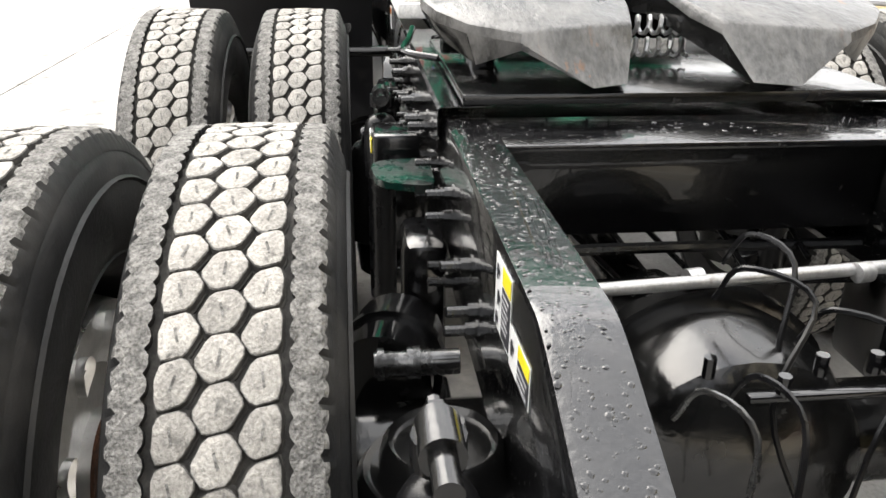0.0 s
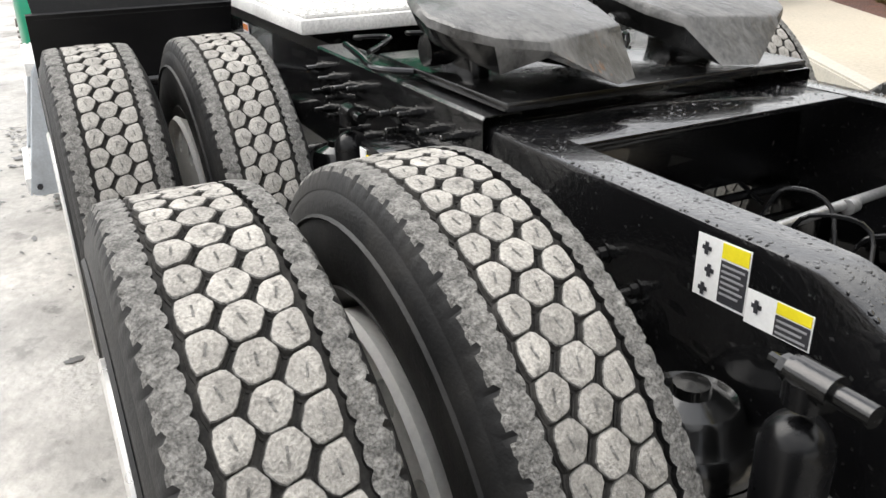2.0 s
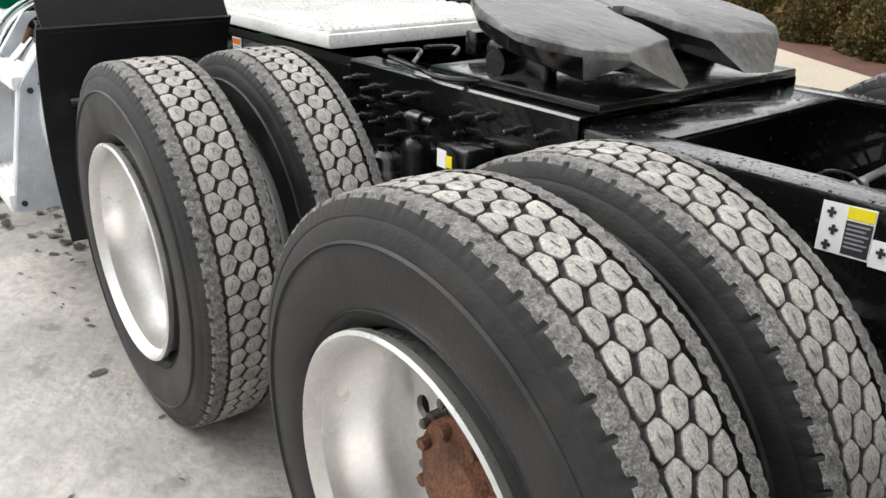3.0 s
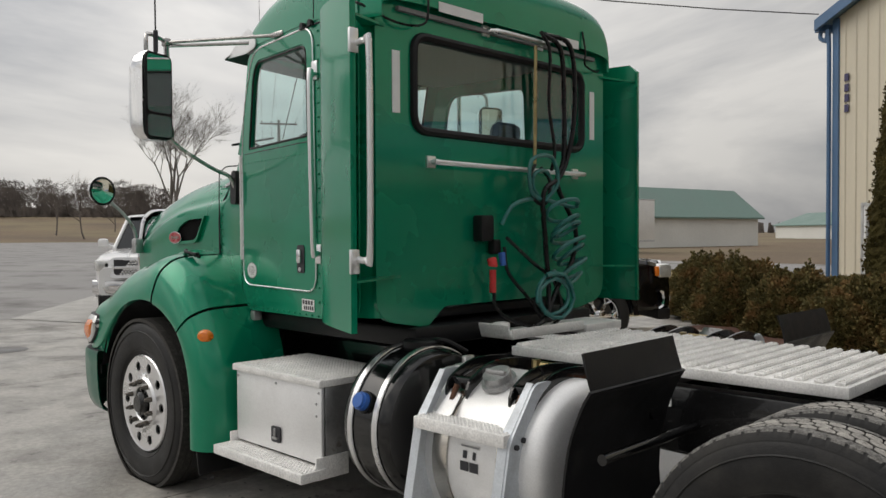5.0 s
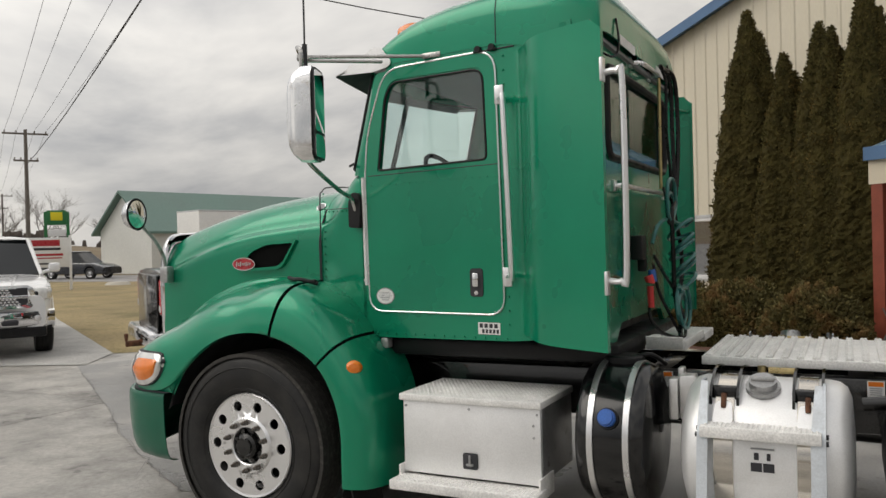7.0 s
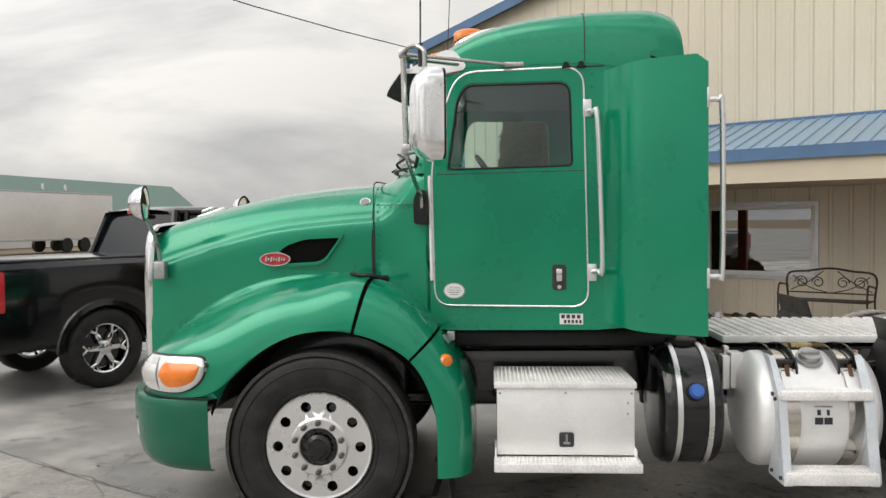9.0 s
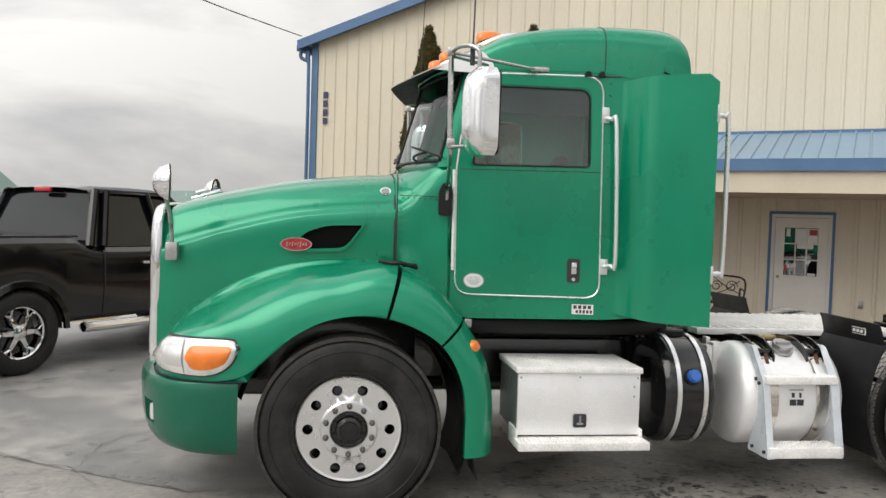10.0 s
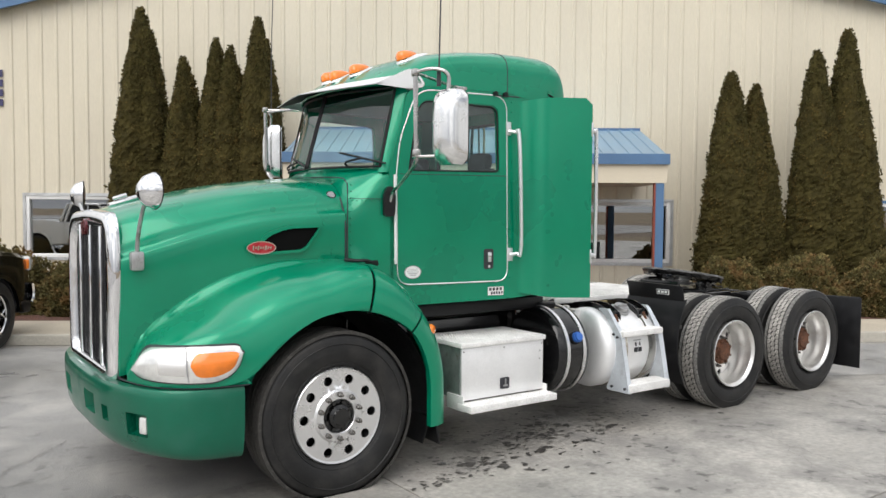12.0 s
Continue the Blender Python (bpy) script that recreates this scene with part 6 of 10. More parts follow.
# roof: sections across, from the visor to the back
ROOF = [(0.66, 2.70), (0.74, 2.795), (0.84, 2.87), (0.97, 2.94), (1.22, 3.0), (1.58, 3.025), (1.90, 3.025), (2.0, 3.005), (2.055, 2.97), (2.085, 2.90), (2.095, 2.80), (2.097, 2.70)]


def roof_bow(x, f):
    """How far the roof's front stands forward at f, from 0 in the middle to 1 at the side."""
    return 0.20 * (1 - f * f) * max(0.0, min(1.0, 1 - (x - 0.66) / 0.6))


def roof_height(x, y):
    """The roof's top at a place."""
    return lerp_table(ROOF, min((abs(q - roof_bow(q, abs(y) / 0.84) - x), q) for q in [0.66 + 0.01 * k for k in range(90)])[1])


def roof_half(bm):
    rows = []
    xs = [0.66, 0.70, 0.74, 0.79, 0.84, 0.90, 0.97, 1.08, 1.22, 1.4, 1.58, 1.75, 1.90, 1.96, 2.0, 2.03, 2.055, 2.075, 2.085, 2.092, 2.095, 2.097]
    for x in xs:
        zt = lerp_table(ROOF, x)
        zb = 2.69 - 0.09 * max(0, min(1, (x - 1.55) / 0.4))
        w = side_y(min(x, 1.9)) + 0.004 - 0.03 * max(0, (x - 1.9) / 0.2) ** 2
        w *= 1.0 - max(0.0, 0.75 - x) * 0.35
        row = []
        for k in range(15):
            a = math.pi / 2 * k / 14
            e = 0.34
            yy = math.sin(a) ** e if k else 0
            row.append(Vector((x - roof_bow(x, yy), -w * yy, zb + (zt - zb) * (max(0, math.cos(a)) ** e))))
        row[-1] = Vector((x, -w, zb - 0.005))
        rows.append(row)
    grid_surface(bm, rows)


bm = bmesh.new()
roof_half(bm)
b_ = bmesh.new()
roof_half(b_)
mirror_y(b_)
me_ = bpy.data.meshes.new("tmp")
b_.to_mesh(me_)
b_.free()
bm.from_mesh(me_)
bpy.data.meshes.remove(me_)
bmesh.ops.remove_doubles(bm, verts=bm.verts, dist=0.0008)
thicken(bm, 0.012)
part("cab_roof", bm, "green", cab, "rounded green roof cap", smooth=50)
bm = bmesh.new()
box(bm, (1.4, 0, 2.66), (1.35, 1.66, 0.02), 0.0)
part("headliner", bm, "headliner", cab)

# back wall with window
BX = 2.05
bm = bmesh.new()
bw = rounded([(-0.96, 2.74), (-0.96, 1.16), (-0.62, 1.10), (-0.50, 1.20), (0.50, 1.20), (0.62, 1.10), (0.96, 1.16), (0.96, 2.74)], [0.02, 0.12, 0.03, 0.03, 0.03, 0.03, 0.12, 0.02], 4)
bh = rounded([(-0.715, 2.085), (0.715, 2.085), (0.715, 2.555), (-0.715, 2.555)], 0.09, 6)
plate(bm, bw, lambda a, b, c: Vector((BX - c, a, b)), 0.03, 0, bh)
back = part("back_wall", bm, "green", cab, "green rear cab wall", smooth=40)
bm = bmesh.new()
tube(bm, [(BX + 0.004, p.x, p.y) for p in bh], 0.022, 8, 1, True)
part("window_gasket", bm, "black_plastic", cab, "thick black rubber window gasket")
bm = bmesh.new()
plate(bm, bh, lambda a, b, c: Vector((BX - 0.012 - c, a, b)), 0.005)
pane = part("rear_window", bm, "glass", cab, "tinted rear window")
# rear corner posts
def corner(bm):
    rows = []
    for z in (1.17, 1.3, 2.6, 2.73):
        rows.append([Vector((1.9 + 0.15 * math.sin(t), -(0.905 + 0.085 * math.cos(t)), z)) for t in [math.pi / 2 * k / 8 for k in range(9)]])
    grid_surface(bm, rows)


for b_ in both(corner):
    part("corner_post", b_, "green", cab)
bm = bmesh.new()
box(bm, (1.2, 0, 1.16), (1.6, 1.44, 0.05), 0.01)
part("floor_pan", bm, "black_plastic", cab, "black cab floor pan")
bm = bmesh.new()
box(bm, (0.62, 0, 1.55), (0.03, 1.5, 0.9), 0.0)
box(bm, (0.72, 0, 1.99), (0.36, 1.4, 0.16), 0.05)
box(bm, (0.9, -0.45, 1.98), (0.12, 0.4, 0.1), 0.03)
part("dashboard", bm, "interior", cab, "dark grey dashboard")
for sg in (-1, 1):
    bm = bmesh.new()
    box(bm, (1.60, sg * 0.45, 1.80), (0.14, 0.46, 0.68), 0.06, Matrix.Rotation(radians(10), 3, "Y"))
    box(bm, (1.66, sg * 0.45, 2.19), (0.10, 0.24, 0.16), 0.05, Matrix.Rotation(radians(10), 3, "Y"))
    box(bm, (1.37, sg * 0.45, 1.5), (0.5, 0.5, 0.16), 0.06)
    part("seat", bm, "interior", cab, "dark grey high-backed seat")
bm = bmesh.new()
tube(bm, [(1.0 - 0.10 * math.sin(a) * 1.0, -0.45 + 0.22 * math.cos(a), 2.04 + 0.2 * math.sin(a) * 0.75) for a in [2 * math.pi * k / 20 for k in range(20)]], 0.014, 8, 1, True)
cyl(bm, (1.0, -0.45, 2.04), (0.8, -0.45, 1.9), 0.03, 10)
for a in (0.3, 2.84, 4.7):
    cyl(bm, (1.0, -0.45, 2.04), (1.0 - 0.1 * math.sin(a), -0.45 + 0.22 * math.cos(a), 2.04 + 0.15 * math.sin(a)), 0.012, 6)
part("steering_wheel", bm, "interior", cab, "black steering wheel")

# cowl and windscreen
def cowl(bm):
    """Blends the hood's rounded section into the boxy cab below the windscreen."""
    boxy = [(0, 2.112), (0.25, 2.111), (0.48, 2.108), (0.66, 2.105), (0.79, 2.10), (0.90, 2.092), (0.95, 2.078), (0.97, 2.06), (0.985, 2.04), (0.995, 2.0), (1.0, 1.95), (1.0, 1.8), (1.0, 1.5), (1.0, 0), (1.0, 0)]
    rows = []
    for k in range(15):
        x = 0.268 + 0.35 * k / 14
        zb = 1.438 - (x - 0.268) * 0.79
        h = hood_section(0.268)
        row = []
        for i, p in enumerate(h):
            f, z = boxy[i]
            z = z if z else (zb + 0.1 if i == 13 else zb)
            u = min(1.0, (x - 0.268) / (0.12 + 0.20 * f))
            u = u * u * (3 - 2 * u)
            a = p if i < 13 else Vector((x, -side_y(x), z))
            row.append(Vector((x, a.y + (-f * side_y(x) - a.y) * u, a.z + (z - a.z) * u)))
        rows.append(spline_rows(row))
    grid_surface(bm, rows)


def spline_rows(row):
    return spline(row[:13], 3) + row[13:]


bm = bmesh.new()
cowl(bm)
cowl_left = bmesh.new()
cowl(cowl_left)
mirror_y(cowl_left)
part("cowl", bm, "green", cab, "green cowl before the windscreen", smooth=50)
part("cowl", cowl_left, "green", cab, smooth=50)


def screen_point(f, g):
    """f across from -1 to 1, g up from 0 to 1."""
    x = 0.325 + 0.215 * abs(f) ** 2 + g * (0.17 - 0.03 * abs(f))
    return Vector((x, f * (0.785 - 0.02 * g), 2.095 + 0.585 * g))


bm = bmesh.new()
grid_surface(bm, [[screen_point(f, g) for f in (-0.95, -0.75, -0.5, -0.25, -0.03)] for g in (0.04, 0.35, 0.7, 0.97)])
grid_surface(bm, [[screen_point(f, g) for f in (0.03, 0.25, 0.5, 0.75, 0.95)] for g in (0.04, 0.35, 0.7, 0.97)])
part("windscreen", bm, "glass", cab, "two-piece windscreen")
bm = bmesh.new()
for f0, f1 in ((-0.97, -0.02), (0.02, 0.97)):
    loop = [screen_point(f0 + (f1 - f0) * k / 8, 0.02) for k in range(9)] + [screen_point(f1, g) for g in (0.3, 0.6)] + [screen_point(f1 + (f0 - f1) * k / 8, 0.98) for k in range(9)] + [screen_point(f0, g) for g in (0.6, 0.3)]
    tube(bm, loop, 0.010, 6, 1, True)
part("windscreen_gasket", bm, "black_plastic", cab, "black windscreen gasket")


def pillar(bm):
    rows = []
    for g in (-0.05, 0.3, 0.7, 1.06):
        p = screen_point(-0.97, g)
        zz = p.z
        xe = lerp_table([(2.07, 0.60), (2.36, 0.67), (2.72, 0.82)], zz)
        rows.append([p + Vector((0.0, 0.012, 0)), p + Vector((0.03, -0.03, 0)), Vector((xe - 0.02, -side_y(xe) + 0.01, zz)), Vector((xe + 0.04, -side_y(xe + 0.04) - 0.002, zz))])
    grid_surface(bm, rows)


for b_ in both(pillar):
    part("pillar", b_, "green", cab, smooth=60)
# header over the windscreen
bm = bmesh.new()
grid_surface(bm, [[screen_point(f, 0.96) + Vector((-0.004, 0, 0)) for f in (-1.02, -0.7, -0.35, 0, 0.35, 0.7, 1.02)], [Vector((0.60 + 0.09 * abs(f), f * 0.76, 2.755 - 0.03 * abs(f))) for f in (-1.02, -0.7, -0.35, 0, 0.35, 0.7, 1.02)]])
part("header", bm, "green", cab)

# stainless sun visor
def visor_rows(dz):
    rows = []
    for t in (0, 0.2, 0.4, 0.6, 0.8, 1.0):
        row = []
        for k in range(13):
            f = -1 + k / 6
            y = f * (0.80 + 0.02 * t)
            x = 0.74 - 0.476 * t + (0.04 + 0.146 * t) * abs(f) ** 1.15
            z = 2.825 - 0.157 * t - 0.05 * abs(f) ** 4 * (1 - t) + dz
            row.append(Vector((x, y, z)))
        rows.append(row)
    return rows


bm = bmesh.new()
grid_surface(bm, visor_rows(0.0))
thicken(bm, 0.006)
visor = part("sun_visor", bm, "alu_bright", cab, "polished stainless sun visor", smooth=50)
bm = bmesh.new()
grid_surface(bm, visor_rows(-0.009))
part("visor_lining", bm, "ink", cab, "black visor underside")


def visor_end(bm):
    plate(bm, rounded([(0.452, 2.668), (0.60, 2.735), (0.72, 2.795), (0.78, 2.79), (0.85, 2.70), (0.83, 2.672), (0.72, 2.655)], [0, 0.03, 0.03, 0.03, 0.03, 0.01, 0.03], 3), lambda a, b, c: Vector((a, -0.822 - (a - 0.6) * 0.1 + c, b)), 0.006)


for b_ in both(visor_end):
    part("visor_bracket", b_, "alu_bright", cab)

def on_side(x, z, o):
    n = Vector((-0.139, -1, 0)).normalized()
    return Vector((x, -side_y(x), z)) + n * o


# amber roof lamps on bright bases
LAMPS = ((-0.60, 0.875), (-0.235, 0.685), (0.0, 0.64), (0.235, 0.685), (0.60, 0.875))


def lamp_pod(bm, length, width, height, nose_at):
    """A low streamlined pod: blunt in front, drawn out to a point behind."""
    rows = []
    for k in range(13):
        f = k / 12
        w = width * (math.sin(math.pi * min(1.0, f / nose_at) / 2) ** 0.5 if f < nose_at else math.cos(math.pi / 2 * (f - nose_at) / (1 - nose_at)) ** 0.7)
        rows.append([Vector(((f - 0.5) * length, w * math.cos(a), height * (w / width) * math.sin(a))) for a in [math.pi * j / 8 for j in range(9)]])
    grid_surface(bm, rows)


for y, x in LAMPS:
    z = roof_height(x, y) - 0.006
    tilt = Matrix.Rotation(radians(-22), 3, "Y")
    bm = bmesh.new()
    lamp_pod(bm, 0.30, 0.06, 0.034, 0.25)
    bmesh.ops.rotate(bm, verts=bm.verts, cent=(0, 0, 0), matrix=tilt)
    bmesh.ops.translate(bm, verts=bm.verts, vec=(x + 0.03, y, z))
    part("marker_lamp", bm, "alu_sheet", cab, "bright-based streamlined roof marker lamp")
    bm = bmesh.new()
    lamp_pod(bm, 0.185, 0.052, 0.062, 0.22)
    bmesh.ops.rotate(bm, verts=bm.verts, cent=(0, 0, 0), matrix=tilt)
    bmesh.ops.translate(bm, verts=bm.verts, vec=(x - 0.02, y, z + 0.004))
    part("marker_lens", bm, "amber", cab, "amber marker lens", smooth=50)


def roof_seam(bm):
    row = []
    x, zt, zb = 1.535, lerp_table(ROOF, 1.535), 2.69
    w = side_y(x) + 0.004
    for k in range(15):
        a = math.pi / 2 * k / 14
        row.append((x, -w * (math.sin(a) ** 0.34 if k else 0), zb + (zt - zb) * (max(0, math.cos(a)) ** 0.34)))
    tube(bm, row, 0.0035, 5, 1)
    tube(bm, [on_side(1.36, 2.662, 0.002), on_side(1.64, 2.66, 0.004)], 0.004, 5, 1)


def roof_clamps(bm, x):
    if x:
        c = on_side(x, 2.672, 0.0)
        cyl(bm, c, c + Vector((-0.002, -0.022, 0)), 0.018, 10)
        box(bm, c + Vector((0, -0.01, -0.012)), (0.05, 0.02, 0.012), 0.003)


for b_ in both(lambda m: roof_seam(m)):
    part("roof_seam", b_, "ink", cab, "thin dark roof seam")
for x_ in (1.43, 1.515):
    for b_ in both(lambda m, x_=x_: roof_clamps(m, x_)):
        part("roof_clamp", b_, "black_plastic", cab, "small black roof clamp")

# side fairings behind the cab
def fairing_plan():
    return spline([(1.60, -0.941, 0), (1.655, -0.952, 0), (1.70, -0.99, 0), (1.745, -1.045, 0), (1.80, -1.088, 0), (1.90, -1.125, 0), (2.165, -1.205, 0)], 5)


def fairing(bm):
    plan = fairing_plan()
    rows = []
    n = len(plan)
    for i, p in enumerate(plan):
        f = i / (n - 1)
        z0 = 1.185 - 0.055 * f
        z1 = 2.625 + 0.045 * f
        dx = 2.165 - p.x
        if dx < 0.05:
            z1 -= 0.05 - math.sqrt(max(0, 0.05 ** 2 - (0.05 - dx) ** 2))
        rows.append([Vector((p.x, p.y, z0 + (z1 - z0) * t)) for t in (0, 0.02, 0.25, 0.5, 0.75, 0.98, 1.0)])
    rows.append([p + Vector((0.004, 0.03, 0)) for p in rows[-1]])
    grid_surface(bm, rows)
    thicken(bm, 0.014)


for sg, b_ in zip((-1, 1), both(fairing)):
    fr = part("side_fairing", b_, "green", cab, "flared green side fairing", smooth=50)


def gusset(bm, z):
    if z:
        f = [bm.verts.new(p) for p in ((1.98, -0.98, z), (2.155, -1.19, z - 0.01), (2.05, -0.80 if z < 2 else -0.9, z))]
        bm.faces.new(f)
    thicken(bm, 0.012)


for z_ in (1.36, 2.56):
    for b_ in both(lambda m, z_=z_: gusset(m, z_)):
        part("gusset", b_, "green", cab)

# doors: bead, rivets, window trim, latch
DOOR_LOOP = rounded([(0.648, 1.27), (1.552, 1.27), (1.528, 2.66), (0.795, 2.66), (0.66, 2.30), (0.635, 2.05)], [0.10, 0.10, 0.12, 0.12, 0.1, 0.05], 6)


def door_panel(bm):
    side_plate(bm, DOOR_LOOP, 0.0005, 0.006, 0, rounded([(0.725, 2.075), (1.472, 2.083), (1.458, 2.583), (0.842, 2.592), (0.787, 2.505)], [0.02, 0.03, 0.07, 0.06, 0.1], 5))


doors = []
for b_ in both(door_panel):
    doors.append(part("door", b_, "green", truck, "green cab door", smooth=40))


for dd, b_ in zip(doors, both(lambda m: tube(m, [on_side(p.x, p.y, 0.006) for p in DOOR_LOOP], 0.0055, 6, 1, True))):
    part("door_bead", b_, "alu", dd, "pale weatherstrip bead")
for dd, b_ in zip(doors, both(lambda m: tube(m, [on_side(p.x, p.y, 0.002) for p in WIN_LOOP], 0.006, 6, 1, True))):
    part("window_seal", b_, "black_plastic", dd)
for dd, b_ in zip(doors, both(lambda m: side_plate(m, WIN_LOOP, -0.012, 0.004))):
    part("door_window", b_, "glass", dd, "clear door window")


def door_latch(bm):
    side_plate(bm, rounded([(1.345, 1.365), (1.425, 1.365), (1.425, 1.515), (1.345, 1.515)], 0.018, 4), 0.007, 0.004, 0)
    box(bm, on_side(1.385, 1.455, 0.018), (0.035, 0.02, 0.075), 0.006, None, 1)
    lathe_at = on_side(1.385, 1.385, 0.011)
    cyl(bm, lathe_at, lathe_at + Vector((0, -0.006, 0)), 0.012, 12, 1)


for dd, b_ in zip(doors, both(door_latch)):
    part("door_latch", b_, ["ink", "chrome"], dd, "chrome paddle latch in a black recess")


def round_sticker(bm):
    for r, o, i in ((1.0, 0.0, 0), (0.9, 0.0012, 1)):
        pts = [(0.765 + 0.066 * r * math.cos(2 * math.pi * k / 32), 1.358 + 0.048 * r * math.sin(2 * math.pi * k / 32)) for k in range(32)]
        side_plate(bm, pts, 0.0075 + o, 0.001, i)
    for z, w in ((1.348, 0.07), (1.336, 0.05)):
        side_plate(bm, [(0.765 - w / 2, z - 0.0022), (0.765 + w / 2, z - 0.0022), (0.765 + w / 2, z + 0.0022), (0.765 - w / 2, z + 0.0022)], 0.010, 0.0006, 2)


st = part("sticker", both(round_sticker)[0], ["grey_print", "white", "grey_print"], doors[0], "white oval idle certificate sticker")


def word(parent, text, size, place, mat, label=""):
    """Raised lettering laid out by place(a, b): a across, b up."""
    cu = bpy.data.curves.new("word", "FONT")
    cu.body, cu.size, cu.align_x, cu.align_y = text, size, "CENTER", "CENTER"
    tmp = bpy.data.objects.new("word", cu)
    scene.collection.objects.link(tmp)
    me = bpy.data.meshes.new_from_object(tmp.evaluated_get(bpy.context.evaluated_depsgraph_get()))
    bpy.data.objects.remove(tmp)
    at = ORIGIN[parent]
    for v in me.vertices:
        v.co = place(v.co.x, v.co.y) - at
    me.materials.append(M[mat])
    ob = new("lettering", me)
    ob.parent = parent
    ORIGIN[ob] = at
    return tagged(ob, label)


word(doors[0], "CERTIFIED", 0.017, lambda a, b: on_side(0.765 + a, 1.375 + b, 0.0105), "grey_print", "grey printed words")
word(doors[0], "CLEAN IDLE", 0.017, lambda a, b: on_side(0.765 + a, 1.3595 + b, 0.0105), "grey_print", "grey printed words")


def dealer_plate(bm):
    side_plate(bm, [(1.385, 1.165), (1.52, 1.165), (1.52, 1.228), (1.385, 1.228)], 0.002, 0.002, 0)
    for k in range(4):
        a = 1.395 + 0.03 * k
        side_plate(bm, [(a, 1.200), (a + 0.02, 1.200), (a + 0.02, 1.222), (a, 1.222)], 0.0045, 0.0008, 1)
    for k in range(5):
        a = 1.41 + 0.022 * k
        side_plate(bm, [(a, 1.172), (a + 0.014, 1.172), (a + 0.014, 1.192), (a, 1.192)], 0.0045, 0.0008, 1)


part("dealer_plate", both(dealer_plate)[0], ["white", "ink"], cab, "white dealer plate with dark blocks")


def hinges(bm):
    tube(bm, [on_side(0.632, 1.42, 0.012), on_side(0.622, 2.05, 0.012)], 0.010, 8, 1)
    for z in (1.45, 1.55, 1.65, 1.75, 1.85, 1.95, 2.03):
        tube(bm, [on_side(0.63, z - 0.004, 0.012), on_side(0.63, z + 0.004, 0.012)], 0.013, 8, 1)


for dd, b_ in zip(doors, both(hinges)):
    part("hinge", b_, "white", dd, "long pale piano hinge")


def grab(bm):
    a, b = on_side(1.572, 1.47, 0.0), on_side(1.548, 2.40, 0.0)
    n = Vector((0.05, -0.075, 0))
    tube(bm, [a + Vector((0, 0, 0.0)), a + n * 0.6 + Vector((0, 0, 0.01)), a + n + Vector((0, 0, 0.07)), b + n + Vector((0, 0, -0.07)), b + n * 0.6 + Vector((0, 0, -0.01)), b], 0.0155, 10, 5)
    box(bm, a + Vector((0, -0.004, -0.0)), (0.05, 0.015, 0.10), 0.004)
    box(bm, b + Vector((0, -0.004, 0.02)), (0.05, 0.015, 0.10), 0.004)


for b_ in both(grab):
    part("grab_handle", b_, "alu", cab, "bright tubular grab handle beside the door")


def rear_grab(bm):
    a, b = Vector((2.165, -1.165, 1.46)), Vector((2.165, -1.165, 2.42))
    n = Vector((0.085, 0.0, 0))
    tube(bm, [a, a + n * 0.7, a + n + Vector((0, 0, 0.06)), b + n + Vector((0, 0, -0.06)), b + n * 0.7, b], 0.0155, 10, 5)
    box(bm, a + Vector((0, -0.02, -0.01)), (0.016, 0.05, 0.11), 0.004)
    box(bm, b + Vector((0, -0.02, 0.01)), (0.016, 0.05, 0.11), 0.004)


part("grab_handle", both(rear_grab)[0], "alu", cab, "bright tubular grab handle on the fairing edge")


def rivets(bm):
    def rivet(x, z):
        c = on_side(x, z, 0.0055)
        lathe(bm, [(0.0062, 0.003), (0.0048, -0.003), (0.0, -0.0045)], c, "y", 6)
    for k in range(19):
        rivet(0.68 + 0.83 * k / 18, 2.0)
    for k in range(12):
        rivet(0.30, 1.47 + 0.036 * 14 * k / 11)
    for k in range(14):
        rivet(0.70 + 0.86 * k / 13, 1.145)
    for k in range(20):
        rivet(1.575, 1.22 + 1.40 * k / 19)
    for k in range(8):
        rivet(0.31 + 0.24 * k / 7, 1.865)
    for k in range(8):
        rivet(0.34 + 0.3 * k / 7, 1.40 - 0.24 * k / 7)


for b_ in both(rivets):
    tagged(part("rivet", b_, "green", cab), "rows of small green rivets", kind="stuff")


def cowl_seam(bm):
    tube(bm, [on_side(0.29, 1.878, 0.001), on_side(0.56, 1.878, 0.001)], 0.0025, 6, 1)
    tube(bm, [Vector((0.2735, -0.764, 1.44)), Vector((0.2735, -0.764, 1.92)), Vector((0.2735, -0.74, 1.99)), Vector((0.2735, -0.62, 2.025)), Vector((0.2735, 0, 2.04))], 0.004, 6, 3)


for b_ in both(cowl_seam):
    part("hood_seam", b_, "ink", cab, "dark seam between hood and cowl")


def hood_catch(bm):
    c = Vector((0.27, -1.0, 1.452))
    tube(bm, [c + Vector((-0.11, 0.06, 0.02)), c + Vector((-0.04, 0.02, 0.012)), c + Vector((0.02, 0, 0.012)), c + Vector((0.12, 0.03, -0.015))], 0.012, 8, 4)
    box(bm, c + Vector((0.07, 0.02, 0.0)), (0.09, 0.03, 0.022), 0.006)


for b_ in both(hood_catch):
    part("hood_catch", b_, "black_plastic", truck, "black rubber hood catch")


